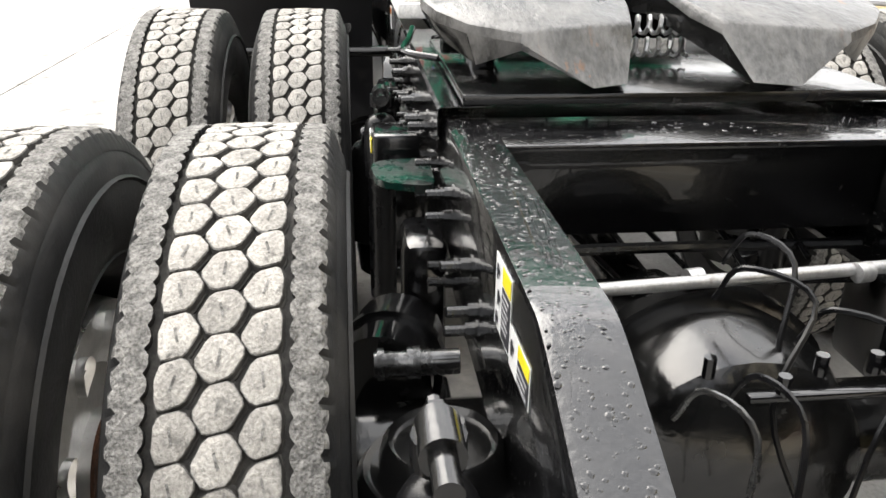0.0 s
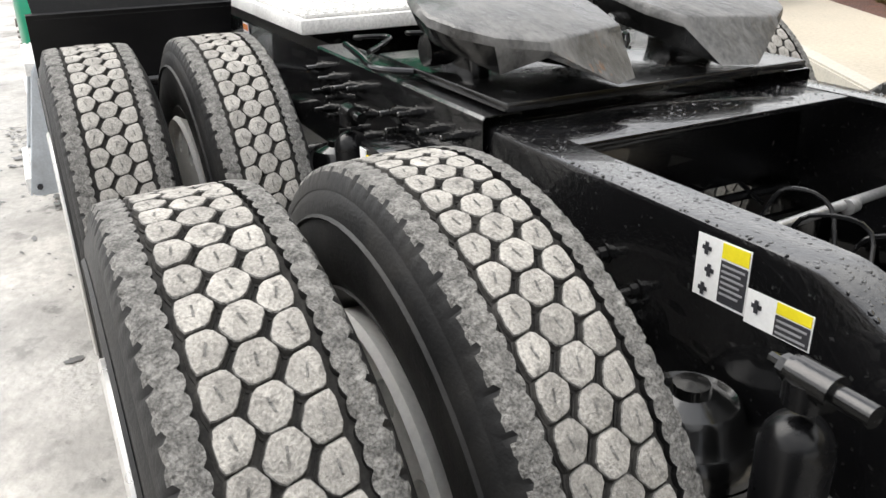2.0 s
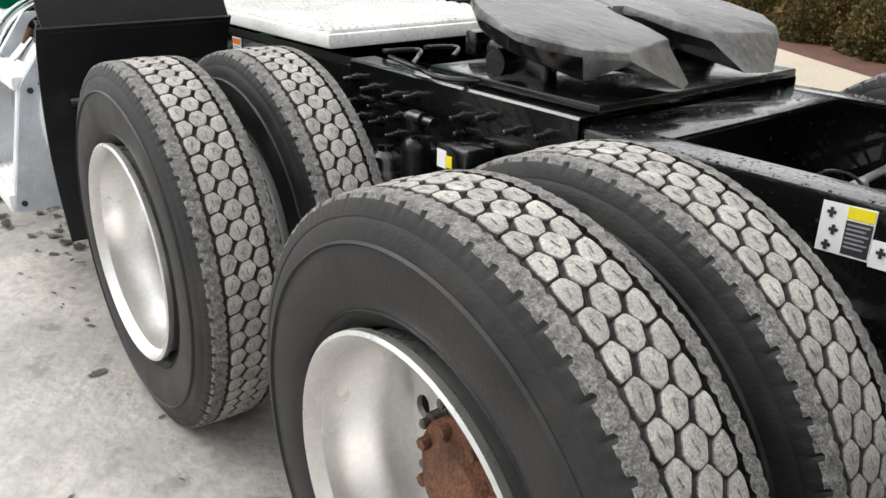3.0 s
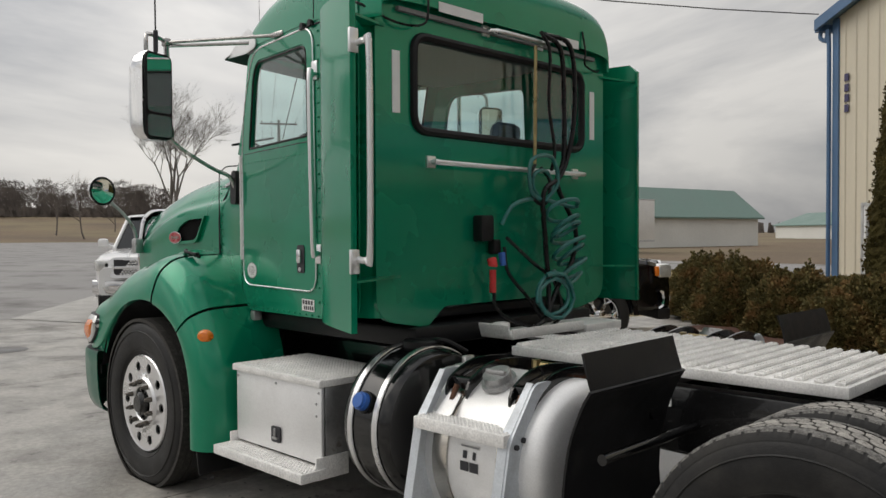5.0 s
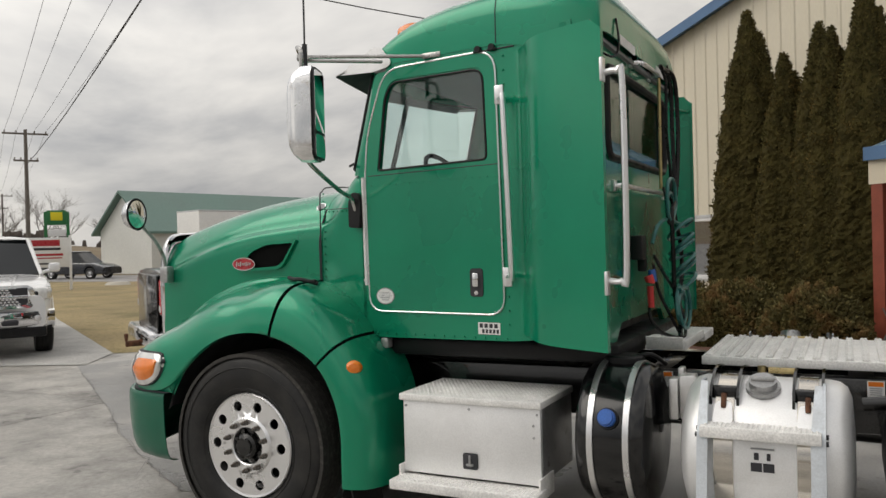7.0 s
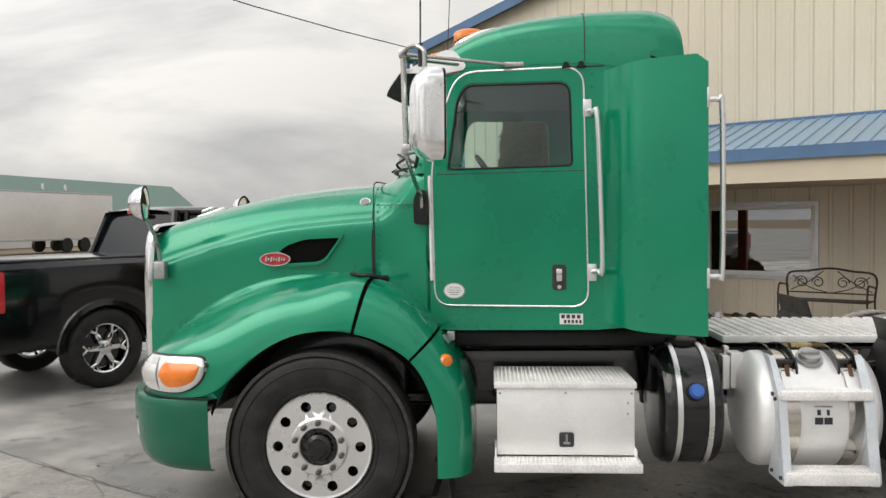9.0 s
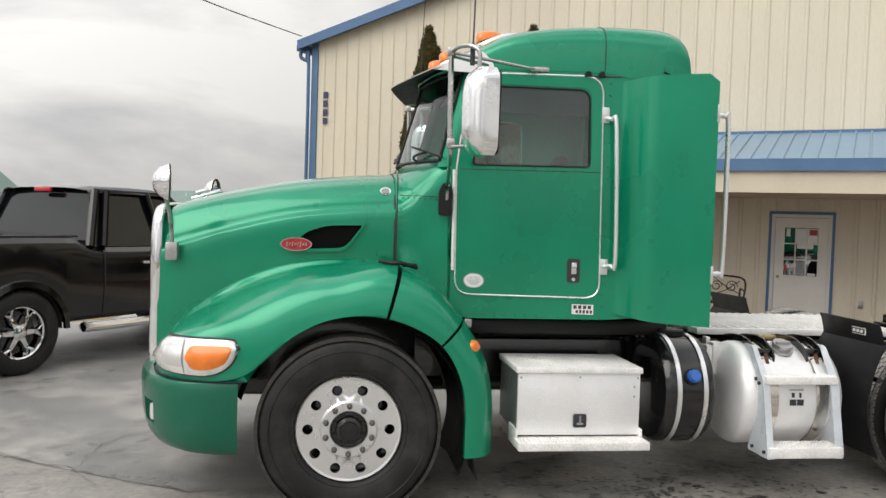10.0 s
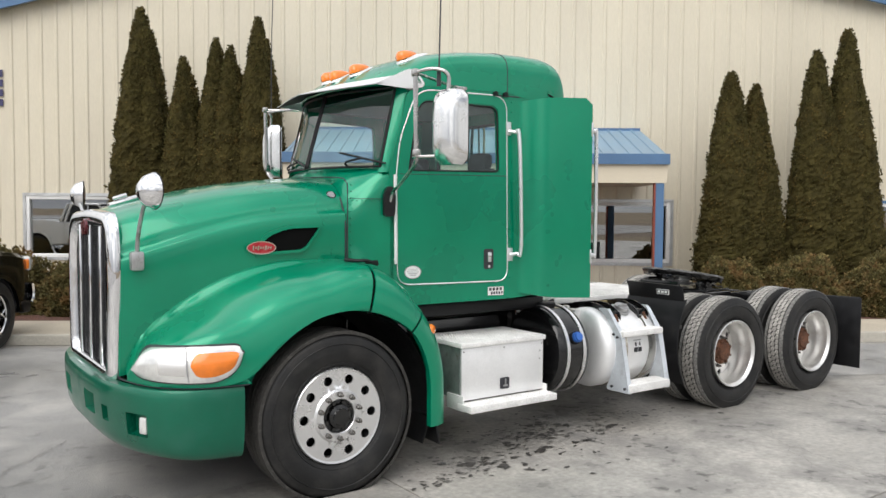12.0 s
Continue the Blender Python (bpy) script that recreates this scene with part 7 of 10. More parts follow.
# -- mirrors --
def mirror_arms(bm):
    top, foot = Vector((0.515, -1.235, 2.690)), Vector((0.527, -1.232, 2.150))
    tube(bm, [top + Vector((0, 0, 0.012)), foot], 0.0165, 10, 1)
    tube(bm, [(1.12, -0.868, 2.690), top], 0.0105, 8, 1)
    tube(bm, [(0.80, -0.862, 2.700), top + Vector((0, 0, -0.02))], 0.0105, 8, 1)
    tube(bm, [top, (0.55, -1.31, 2.705), (0.60, -1.385, 2.700), (0.645, -1.418, 2.665), (0.648, -1.42, 2.57)], 0.0125, 8, 4)
    box(bm, (1.13, -0.875, 2.69), (0.12, 0.04, 0.03), 0.008)
    box(bm, top, (0.045, 0.045, 0.05), 0.01)
    box(bm, foot + Vector((0.004, 0, 0.02)), (0.045, 0.045, 0.06), 0.008)
    tube(bm, [foot, (0.62, -1.38, 2.150)], 0.012, 8, 1)
    tube(bm, [foot, (0.535, -1.20, 2.10), (0.56, -0.98, 1.975), (0.572, -0.87, 1.93), (0.575, -0.83, 1.86)], 0.0125, 8, 4)


def mirror_shell(bm):
    c = Vector((0.635, -1.42, 2.335))
    rows = []
    for k in range(15):
        t = -1 + 2 * k / 14
        hw = 0.108 * (1 - abs(t) ** 12 * 0.35)
        z = c.z + 0.24 * t
        d = 0.135 * (1 - abs(t) ** 5 * 0.45)
        row = []
        for j in range(13):
            a = math.pi * j / 12
            row.append(Vector((c.x + 0.085 - d * math.sin(a) ** 0.45 * 1.12, c.y - hw * math.cos(a), z)))
        rows.append(row)
    grid_surface(bm, rows)
    for r in (rows[0], rows[-1]):
        bm.faces.new([bm.verts.new(p) for p in r])


def mirror_face(bm):
    c = Vector((0.722, -1.42, 2.335))
    loop = rounded([(-0.1, -0.235), (0.1, -0.235), (0.1, 0.235), (-0.1, 0.235)], 0.045, 5)
    plate(bm, loop, lambda a, b, q: Vector((c.x + q, c.y + a, c.z + b)), 0.012)


def mirror_glass(bm):
    for z0, z1 in ((-0.09, 0.222), (-0.222, -0.105)):
        loop = rounded([(-0.088, z0), (0.088, z0), (0.088, z1), (-0.088, z1)], 0.025, 4)
        plate(bm, loop, lambda a, b, q: Vector((0.7345 + q, -1.42 + a, 2.335 + b)), 0.004)


turn_in = Matrix.Translation((0.635, -1.42, 0)) @ Matrix.Rotation(radians(20), 4, "Z") @ Matrix.Translation((-0.635, 1.42, 0))


def turned(make):
    def go(bm):
        make(bm)
        bmesh.ops.transform(bm, matrix=turn_in, verts=bm.verts)
    return go


arms = [part("mirror_arm", b_, "arm_steel", cab, "tubular mirror bracket of dull bright steel") for b_ in both(mirror_arms)]
shells = [part("mirror", b_, "chrome_scuffed", truck, "scuffed chrome door mirror housing", smooth=60) for b_ in both(turned(mirror_shell))]
for s_, b_ in zip(shells, both(turned(mirror_face))):
    part("mirror_back", b_, "black_plastic", s_)
for s_, b_ in zip(shells, both(turned(mirror_glass))):
    part("mirror_glass", b_, "mirror", s_, "mirror glass", smooth=0)


def arm_cover(bm):
    side_plate(bm, rounded([(0.53, 1.76), (0.61, 1.755), (0.62, 1.90), (0.60, 1.965), (0.555, 1.965), (0.53, 1.91)], 0.02, 3), 0.012, 0.03)


for b_ in both(arm_cover):
    part("arm_cover", b_, "black_plastic", cab, "black mirror arm cover")


def hood_mirror(bm):
    c = Vector((-1.078, -0.965, 1.900))
    m = Matrix.Translation(c) @ Matrix.Rotation(radians(12), 4, "Z") @ Matrix.Rotation(radians(90), 4, "Y")
    k0 = len(bm.verts)
    lathe(bm, [(0.0, -0.085), (0.045, -0.078), (0.085, -0.045), (0.104, 0.0), (0.106, 0.012)], (0, 0, 0), "z", 28)
    bm.verts.ensure_lookup_table()
    bmesh.ops.transform(bm, matrix=m, verts=bm.verts[k0:])


def hood_mirror_face(bm):
    c = Vector((-1.078, -0.965, 1.900))
    m = Matrix.Translation(c) @ Matrix.Rotation(radians(12), 4, "Z") @ Matrix.Rotation(radians(90), 4, "Y")
    lathe(bm, [(0.106, 0.006), (0.108, 0.012), (0.1, 0.016), (0.092, 0.013)], (0, 0, 0), "z", 28, 0, closed=True)
    lathe(bm, [(0.095, 0.012), (0.06, 0.021), (0.0, 0.025)], (0, 0, 0), "z", 28, 1)
    bmesh.ops.transform(bm, matrix=m, verts=bm.verts)


def hood_mirror_arm(bm):
    tube(bm, [(-1.11, -0.955, 1.86), (-1.105, -0.90, 1.83), (-1.10, -0.79, 1.73), (-1.098, -0.715, 1.62), (-1.098, -0.695, 1.53)], 0.0125, 8, 4)
    box(bm, (-1.098, -0.685, 1.487), (0.075, 0.07, 0.115), 0.014)


hm = [part("hood_mirror", b_, "chrome", truck, "round chrome convex hood mirror", smooth=50) for b_ in both(hood_mirror)]
for h_, b_ in zip(hm, both(hood_mirror_face)):
    part("mirror_glass", b_, ["black_plastic", "mirror"], h_, smooth=50)
for h_, b_ in zip(hm, both(hood_mirror_arm)):
    part("mirror_arm", b_, "steel", h_)

# aerials
bm = bmesh.new()
tube(bm, [(0.62, -1.35, 2.66), (0.63, -1.36, 3.3), (0.66, -1.38, 3.95)], 0.005, 6, 4)
cyl(bm, (0.62, -1.35, 2.60), (0.62, -1.35, 2.72), 0.014, 8)
part("aerial", bm, "ink", cab, "thin black whip aerial")
bm = bmesh.new()
tube(bm, [(0.62, 1.35, 2.66), (0.63, 1.36, 3.3), (0.66, 1.38, 3.95)], 0.004, 6, 4)
part("aerial", bm, "ink", cab, "thin black whip aerial")
# wipers
for sg in (-1, 1):
    bm = bmesh.new()
    b0 = Vector((0.42, sg * 0.50, 2.105))
    tube(bm, [b0, b0 + Vector((-0.03, -0.02, 0.035)), screen_point(0.5 * sg - 0.3, 0.12) + Vector((-0.03, 0, 0))], 0.008, 6, 3)
    a, b = screen_point(0.5 * sg - 0.55, 0.05), screen_point(0.5 * sg - 0.05, 0.20)
    tube(bm, [a + Vector((-0.03, 0, 0)), b + Vector((-0.03, 0, 0))], 0.008, 6, 1)
    part("wiper", bm, "black_plastic", cab, "black windscreen wiper")
for dd, b_ in zip(doors, both(lambda m: tube(m, [on_side(0.66, 2.056, 0.006), on_side(1.53, 2.062, 0.006)], 0.0026, 5, 1))):
    part("panel_seam", b_, "ink", dd, "thin seam below the door window")



# -- tool box and steps --
def tread_bumps(bm, x0, x1, y0, y1, z, nx, ny, r=0.006):
    for i in range(nx):
        for j in range(ny):
            lathe(bm, [(r, -0.001), (r * 0.8, 0.004), (r * 0.4, 0.005)], (x0 + (x1 - x0) * (i + 0.5) / nx, y0 + (y1 - y0) * (j + 0.5) / ny, z), "z", 6)


def tool_box(sg):
    bm = bmesh.new()
    box(bm, (1.40, -0.83, 0.637), (0.775, 0.47, 0.374), 0.006)
    # body greyer than its front panel: paints the shadow gap at the step
    t = part("tool_box", bm if sg < 0 else mirror_y(bm), "steel", truck, "aluminium tool box between wheel and tanks, body greyed to paint its shadow gap")
    for name, make, m in (
            ("lid", lambda b: box(b, (1.397, -0.85, 0.842), (0.80, 0.52, 0.036), 0.006), "deck"),
            ("front_panel", lambda b: box(b, (1.40, -1.082, 0.632), (0.775, 0.02, 0.380), 0.006), "alu_bright"),
            ("step", lambda b: (box(b, (1.402, -1.15, 0.406), (0.815, 0.16, 0.050), 0.006), box(b, (1.005, -1.03, 0.43), (0.012, 0.2, 0.11), 0.003), box(b, (1.79, -1.03, 0.43), (0.012, 0.2, 0.11), 0.003)), "deck"),
            ("tread_bump", lambda b: (tread_bumps(b, 1.01, 1.785, -1.10, -0.62, 0.861, 32, 12), tread_bumps(b, 1.01, 1.80, -1.22, -1.10, 0.432, 34, 5)), "deck"),
    ):
        b = bmesh.new()
        make(b)
        o_ = part(name, b if sg < 0 else mirror_y(b), m, t)
        if name == "tread_bump":
            tagged(o_, "raised grip bumps", kind="stuff")
    b = bmesh.new()
    box(b, (1.405, -1.097, 0.532), (0.082, 0.012, 0.082), 0.01, None, 0)
    box(b, (1.405, -1.106, 0.540), (0.012, 0.012, 0.05), 0.003, None, 1)
    box(b, (1.405, -1.106, 0.515), (0.04, 0.012, 0.012), 0.003, None, 1)
    part("latch", b if sg < 0 else mirror_y(b), ["ink", "steel"], t, "black recessed paddle latch")
    b = bmesh.new()
    for x, z in ((1.03, 0.795), (1.77, 0.795), (1.75, 0.74), (1.75, 0.68), (1.40, 0.798)):
        lathe(b, [(0.007, 0.002), (0.005, -0.004), (0.0, -0.005)], (x, -1.094, z), "y", 8)
    tagged(part("rivet", b if sg < 0 else mirror_y(b), "steel", t), "small rivets", kind="stuff")


for sg in (-1, 1):
    tool_box(sg)

# round black tank with bright bands
TC = (-0.760, 0.675)


def drum(bm):
    lathe(bm, [(0.0, 1.945), (0.28, 1.948), (0.328, 1.96), (0.348, 1.985), (0.352, 2.015), (0.352, 2.225), (0.348, 2.26), (0.328, 2.285), (0.28, 2.297), (0.0, 2.30)], (0, TC[0], TC[1]), "x", 48)


dr = part("urea_tank", both(drum)[0], "black_paint", truck, "round black plastic tank with two bright bands")
for x in (2.038, 2.21):
    bm = bmesh.new()
    lathe(bm, [(0.356, x - 0.016), (0.362, x - 0.014), (0.362, x + 0.014), (0.356, x + 0.016)], (0, TC[0], TC[1]), "x", 48, closed=True)
    part("band", bm, "alu", dr, "bright steel tank band")
bm = bmesh.new()
d_ = Vector((0, -0.93, 0.36)).normalized()
c_ = Vector((2.125, TC[0], TC[1])) + d_ * 0.334
tube(bm, [c_, c_ + d_ * 0.035], 0.052, 16, 1, index=0)
tube(bm, [c_ + d_ * 0.03, c_ + d_ * 0.06], 0.042, 16, 1, index=1)
tube(bm, [c_ + d_ * 0.058, c_ + d_ * 0.075], 0.034, 16, 1, index=1)
part("filler_cap", bm, ["black_plastic", "blue_cap"], dr, "blue screw filler cap")
bm = bmesh.new()
lathe(bm, [(0.0, 0.06), (0.09, 0.058), (0.10, 0.05), (0.10, 0.0)], (2.12, -0.72, 1.0), "z", 20)
tube(bm, [(2.18, -0.72, 1.05), (2.25, -0.70, 1.06), (2.3, -0.6, 1.0)], 0.012, 8, 3)
part("pump_cover", bm, "black_plastic", dr)

# fuel tank on steps
FC = (-0.80, 0.655)


def fuel(bm):
    R = 0.335
    lathe(bm, [(0.0, 2.43), (0.12, 2.433), (0.22, 2.445), (0.285, 2.466), (0.322, 2.495), (R, 2.535), (R, 3.065), (0.328, 3.108), (0.305, 3.14), (0.26, 3.158), (0.12, 3.167), (0.0, 3.168)], (0, FC[0], FC[1]), "x", 56)


for sg, b_ in zip((-1, 1), both(fuel)):
    ft = part("fuel_tank", b_, "alu_bright", truck, "aluminium fuel tank with domed ends", smooth=50)

    def add(name, make, mat, label="", ft=ft, sg=sg):
        b = bmesh.new()
        make(b)
        return part(name, b if sg < 0 else mirror_y(b), mat, ft, label)

    for x in (2.645, 2.985):
        add("strap", lambda b: lathe(b, [(0.337, x - 0.042), (0.342, x - 0.04), (0.342, x + 0.04), (0.337, x + 0.042)], (0, FC[0], FC[1]), "x", 48, closed=True), "strap_steel", "polished tank strap")
    for x in (2.545, 3.045):
        def bracket(b, x=x):
            loop = rounded([(-1.275, 0.335), (-1.03, 0.335), (-1.10, 0.50), (-1.135, 0.66), (-1.10, 0.82), (-1.0, 0.95), (-0.92, 1.0), (-1.03, 1.0), (-1.18, 0.80)], 0.03, 4)
            plate(b, loop, lambda p, q, c: Vector((x + c, p, q)), 0.012)
            s = 1 if x < 2.8 else -1
            plate(b, [(x + s * 0.0, 0.335), (x + s * 0.045, 0.335), (x + s * 0.045, 0.80), (x + s * 0.0, 0.80)], lambda p, q, c: Vector((p, -1.278 + (q - 0.335) * 0.205 + c, q)), 0.006)
            plate(b, [(x + s * 0.0, 0.80), (x + s * 0.045, 0.80), (x + s * 0.03, 1.0), (x + s * 0.0, 1.0)], lambda p, q, c: Vector((p, -1.183 + (q - 0.80) * 0.75 + c, q)), 0.006)
        add("step_bracket", bracket, "zinc", "pale grey step bracket plate")
        for z, y in ((0.37, -1.24), (0.37, -1.10), (0.78, -1.15), (0.80, -1.11)):
            add("bolt", lambda b, x=x, y=y, z=z: (cyl(b, (x - 0.012, y, z), (x + 0.022, y, z), 0.011, 8)), "ink")
    add("step", lambda b: box(b, (2.80, -1.20, 0.372), (0.485, 0.17, 0.065), 0.006), "deck", "perforated aluminium step")
    add("step", lambda b: box(b, (2.80, -1.145, 0.805), (0.485, 0.115, 0.05), 0.006), "deck", "perforated aluminium step")
    tagged(add("tread_bump", lambda b: (tread_bumps(b, 2.57, 3.035, -1.275, -1.125, 0.406, 22, 6), tread_bumps(b, 2.57, 3.035, -1.195, -1.095, 0.831, 22, 5)), "deck"), "raised grip bumps", kind="stuff")
    d_ = Vector((0, -0.42, 0.91)).normalized()
    c_ = Vector((2.80, FC[0], FC[1])) + d_ * 0.333
    add("filler_cap", lambda b: (tube(b, [c_, c_ + d_ * 0.02], 0.075, 20, 1), tube(b, [c_ + d_ * 0.02, c_ + d_ * 0.05], 0.06, 20, 1), box(b, c_ + d_ * 0.055, (0.10, 0.022, 0.02), 0.006)), "steel", "worn steel filler cap")

    def label_plate(b):
        z0, w = 0.685, 0.055
        for i, (x0, x1, za, zb, ix) in enumerate(((2.755, 2.86, -0.055, 0.055, 0), (2.76, 2.805, -0.05, -0.012, 2), (2.81, 2.855, -0.05, -0.012, 2), (2.76, 2.855, 0.044, 0.051, 1), (2.773, 2.793, 0.0, 0.03, 2), (2.825, 2.84, 0.0, 0.03, 2))):
            o = 0.3355 + (0.0006 if i == 0 else 0.0016)
            def at(p, q, c, o=o):
                h = (q + 0.03) / 0.335
                return Vector((p, FC[0] - (o + c) * math.cos(h), FC[1] + (o + c) * math.sin(h)))
            plate(b, [(x0, za), (x1, za), (x1, zb), (x0, zb)], at, 0.0008, ix)
    add("warning_label", label_plate, ["white", "grey_print", "ink"], "small white and dark warning label")
    for x in (2.585, 2.70, 2.93, 3.045):
        def hanger(b, x=x):
            line = spline([(x, -0.43, 0.90), (x, -0.62, 0.985), (x, -0.86, 1.0), (x, -1.0, 0.945), (x, -1.035, 0.90)], 4)
            rows = [[p + Vector((-0.006, 0, 0.03)), p + Vector((0.006, 0, 0.03)), p + Vector((0.006, 0, -0.02)), p + Vector((-0.006, 0, -0.02)), p + Vector((-0.006, 0, 0.03))] for p in line]
            grid_surface(b, rows)
            for r in (rows[0], rows[-1]):
                b.faces.new([b.verts.new(p) for p in r[:-1]])
        add("hanger", hanger, "black_paint", "black curved tank hanger")
    for x in (2.6425, 2.9875):
        add("hanger_box", lambda b, x=x: box(b, (x, -0.985, 0.93), (0.105, 0.05, 0.085), 0.008), "black_paint")
        add("strap_end", lambda b, x=x: plate(b, rounded([(x - 0.045, 0.0), (x + 0.045, 0.0), (x + 0.035, 0.11), (x - 0.035, 0.11)], 0.02, 3), lambda p, q, c: Vector((p, -1.115 + q * 0.75 - c, 0.83 + q * 0.75)), 0.006), "alu_bright", "riveted strap end plate")
        add("t_bolt", lambda b, x=x: cyl(b, (x, -1.03, 0.945), (x, -1.06, 0.885), 0.012, 8), "rust", "rusty T-bolt")
    add("tank_fitting", lambda b: (cyl(b, (2.80, -0.66, 1.0), (2.93, -0.66, 1.0), 0.016, 8), cyl(b, (2.77, -0.66, 0.985), (2.77, -0.66, 1.02), 0.02, 8)), "brass", "brass fuel fittings")

# thin upright module between the tanks
bm = bmesh.new()
box(bm, (2.375, -0.76, 0.86), (0.045, 0.10, 0.20), 0.008)
box(bm, (2.44, -0.75, 0.87), (0.075, 0.10, 0.215), 0.008)
box(bm, (2.40, -0.70, 0.98), (0.03, 0.06, 0.05), 0.006)
part("control_module", bm, "alu_sheet", truck, "upright ribbed aluminium module")
# exhaust cylinder under the cab
bm = bmesh.new()
cyl(bm, (0.85, -0.52, 1.03), (1.82, -0.52, 1.03), 0.075, 20)
for x in (0.95, 1.74):
    cyl(bm, (x - 0.015, -0.52, 1.03), (x + 0.015, -0.52, 1.03), 0.082, 20)
tube(bm, [(1.80, -0.52, 1.03), (1.93, -0.5, 1.0), (1.98, -0.45, 0.85), (2.0, -0.4, 0.6)], 0.06, 10, 4)
part("air_cylinder", bm, "black_paint", truck, "long black cylinder under the cab")
bm = bmesh.new()
box(bm, (1.35, 0, 1.06), (1.5, 1.5, 0.10), 0.02)
part("cab_frame", bm, "black_plastic", truck, "black underside of the cab")
bm = bmesh.new()
box(bm, (0.74, -0.79, 1.085), (0.05, 0.06, 0.06), 0.01)
part("cab_bracket", bm, "steel", truck)


def repeater(bm):
    c = Vector((0.685, -1.125, 0.985))
    lathe(bm, [(0.0, -0.028), (0.026, -0.022), (0.038, -0.006), (0.04, 0.01)], (0, 0, 0), "y", 18)
    for v in bm.verts:
        v.co.x *= 1.25
    bmesh.ops.rotate(bm, verts=bm.verts, cent=(0, 0, 0), matrix=Matrix.Rotation(radians(35), 3, "Z"))
    bmesh.ops.translate(bm, verts=bm.verts, vec=c + Vector((0.04, 0.0, 0)))


for b_ in both(repeater):
    part("side_repeater", b_, "amber", truck, "small oval amber side lamp")


def front_flap(bm):
    box(bm, (0.74, -1.05, 0.30), (0.012, 0.28, 0.20), 0.003, Matrix.Rotation(radians(-12), 3, "Y"))


for b_ in both(front_flap):
    part("mud_flap", b_, "black_plastic", truck, "short black front mud flap")

# -- back of the cab --
for y0, y1, z0, z1 in ((-0.58, -0.25, 2.685, 2.735), (0.31, 0.62, 2.685, 2.735)):
    bm = bmesh.new()
    box(bm, (2.099, (y0 + y1) / 2, (z0 + z1) / 2), (0.004, y1 - y0, z1 - z0))
    part("reflective_strip", bm, "white", cab, "white reflective strip")
for sg in (-1, 1):
    bm = bmesh.new()
    box(bm, (BX + 0.002, sg * 0.83, 2.31), (0.004, 0.05, 0.30))
    part("reflective_strip", bm, "white", cab, "white reflective strip")


def cross_bar(y0, y1, z, r):
    bm = bmesh.new()
    for y in (y0, y1):
        box(bm, (BX + 0.006, y, z), (0.014, 0.06, 0.06), 0.003)
    s = 0.05 if y1 > y0 else -0.05
    tube(bm, [(BX, y0, z), (BX + 0.04, y0 + s * 0.4, z), (BX + 0.075, y0 + s * 1.6, z - 0.008), (BX + 0.075, y1 - s * 1.6, z - 0.008), (BX + 0.04, y1 - s * 0.4, z), (BX, y1, z)], r, 10, 5)
    return bm


part("hand_rail", cross_bar(-0.60, 0.64, 1.935, 0.014), "alu", cab, "bright horizontal hand rail")
part("hand_rail", cross_bar(-0.18, 0.29, 2.665, 0.014), "alu", cab, "short bright rail above the window")
HX = BX + 0.10
bm = bmesh.new()
tube(bm, [(HX, 0.135, 2.62), (HX, 0.13, 2.2), (HX, 0.125, 1.95)], 0.010, 8, 3)
part("hose_rod", bm, "brass", cab, "brass-coloured hose hanger rod")
for k, pts in enumerate((
        [(HX, 0.20, 2.70), (HX + 0.03, 0.33, 2.62), (HX + 0.03, 0.36, 2.3), (HX + 0.04, 0.34, 2.0), (HX + 0.04, 0.28, 1.85), (HX + 0.05, 0.44, 1.6), (HX + 0.06, 0.40, 1.42), (HX + 0.07, 0.25, 1.28), (HX + 0.1, 0.1, 1.12), (HX + 0.12, -0.02, 1.07)],
        [(HX, 0.22, 2.70), (HX + 0.04, 0.40, 2.66), (HX + 0.05, 0.44, 2.4), (HX + 0.05, 0.40, 2.1), (HX + 0.05, 0.30, 1.9), (HX + 0.06, 0.13, 1.80), (HX + 0.06, 0.14, 1.55), (HX + 0.06, 0.17, 1.3), (HX + 0.1, 0.12, 1.12)],
        [(HX, 0.18, 2.71), (HX + 0.02, 0.24, 2.60), (HX + 0.02, 0.23, 2.3), (HX + 0.03, 0.27, 2.05), (HX + 0.03, 0.24, 1.93)],
        [(HX - 0.02, -0.20, 1.27), (HX, -0.21, 1.18), (HX + 0.05, -0.12, 1.10), (HX + 0.12, 0.06, 1.06), (HX + 0.1, 0.24, 1.12), (HX + 0.06, 0.22, 1.3), (HX + 0.03, 0.05, 1.42), (HX, -0.12, 1.55)],
        [(HX, -0.14, 1.50), (HX + 0.02, -0.13, 1.36), (HX + 0.05, 0.0, 1.22), (HX + 0.1, 0.08, 1.08)],
        [(HX + 0.02, 0.10, 1.95), (HX + 0.05, 0.02, 1.88), (HX + 0.05, 0.06, 1.76), (HX + 0.05, 0.16, 1.74), (HX + 0.05, 0.2, 1.86), (HX + 0.03, 0.14, 1.94)])):
    bm = bmesh.new()
    tube(bm, pts, 0.014 if k < 2 else 0.010, 8, 6)
    part("air_hose", bm, "hose", cab, "hanging black rubber air hose")
bm = bmesh.new()
rng = random.Random(41)
pts = []
for k in range(96):
    a = 2 * math.pi * k / 16
    f = k / 95
    r = 0.098 + 0.03 * math.sin(a * 0.37 + 0.6)
    pts.append((HX + 0.08 + 0.07 * math.sin(a), 0.27 + 0.11 * f + r * math.cos(a), 1.72 - 0.38 * f + 0.045 * math.sin(a + 0.5 * f) + 0.02 * math.sin(a * 0.5)))
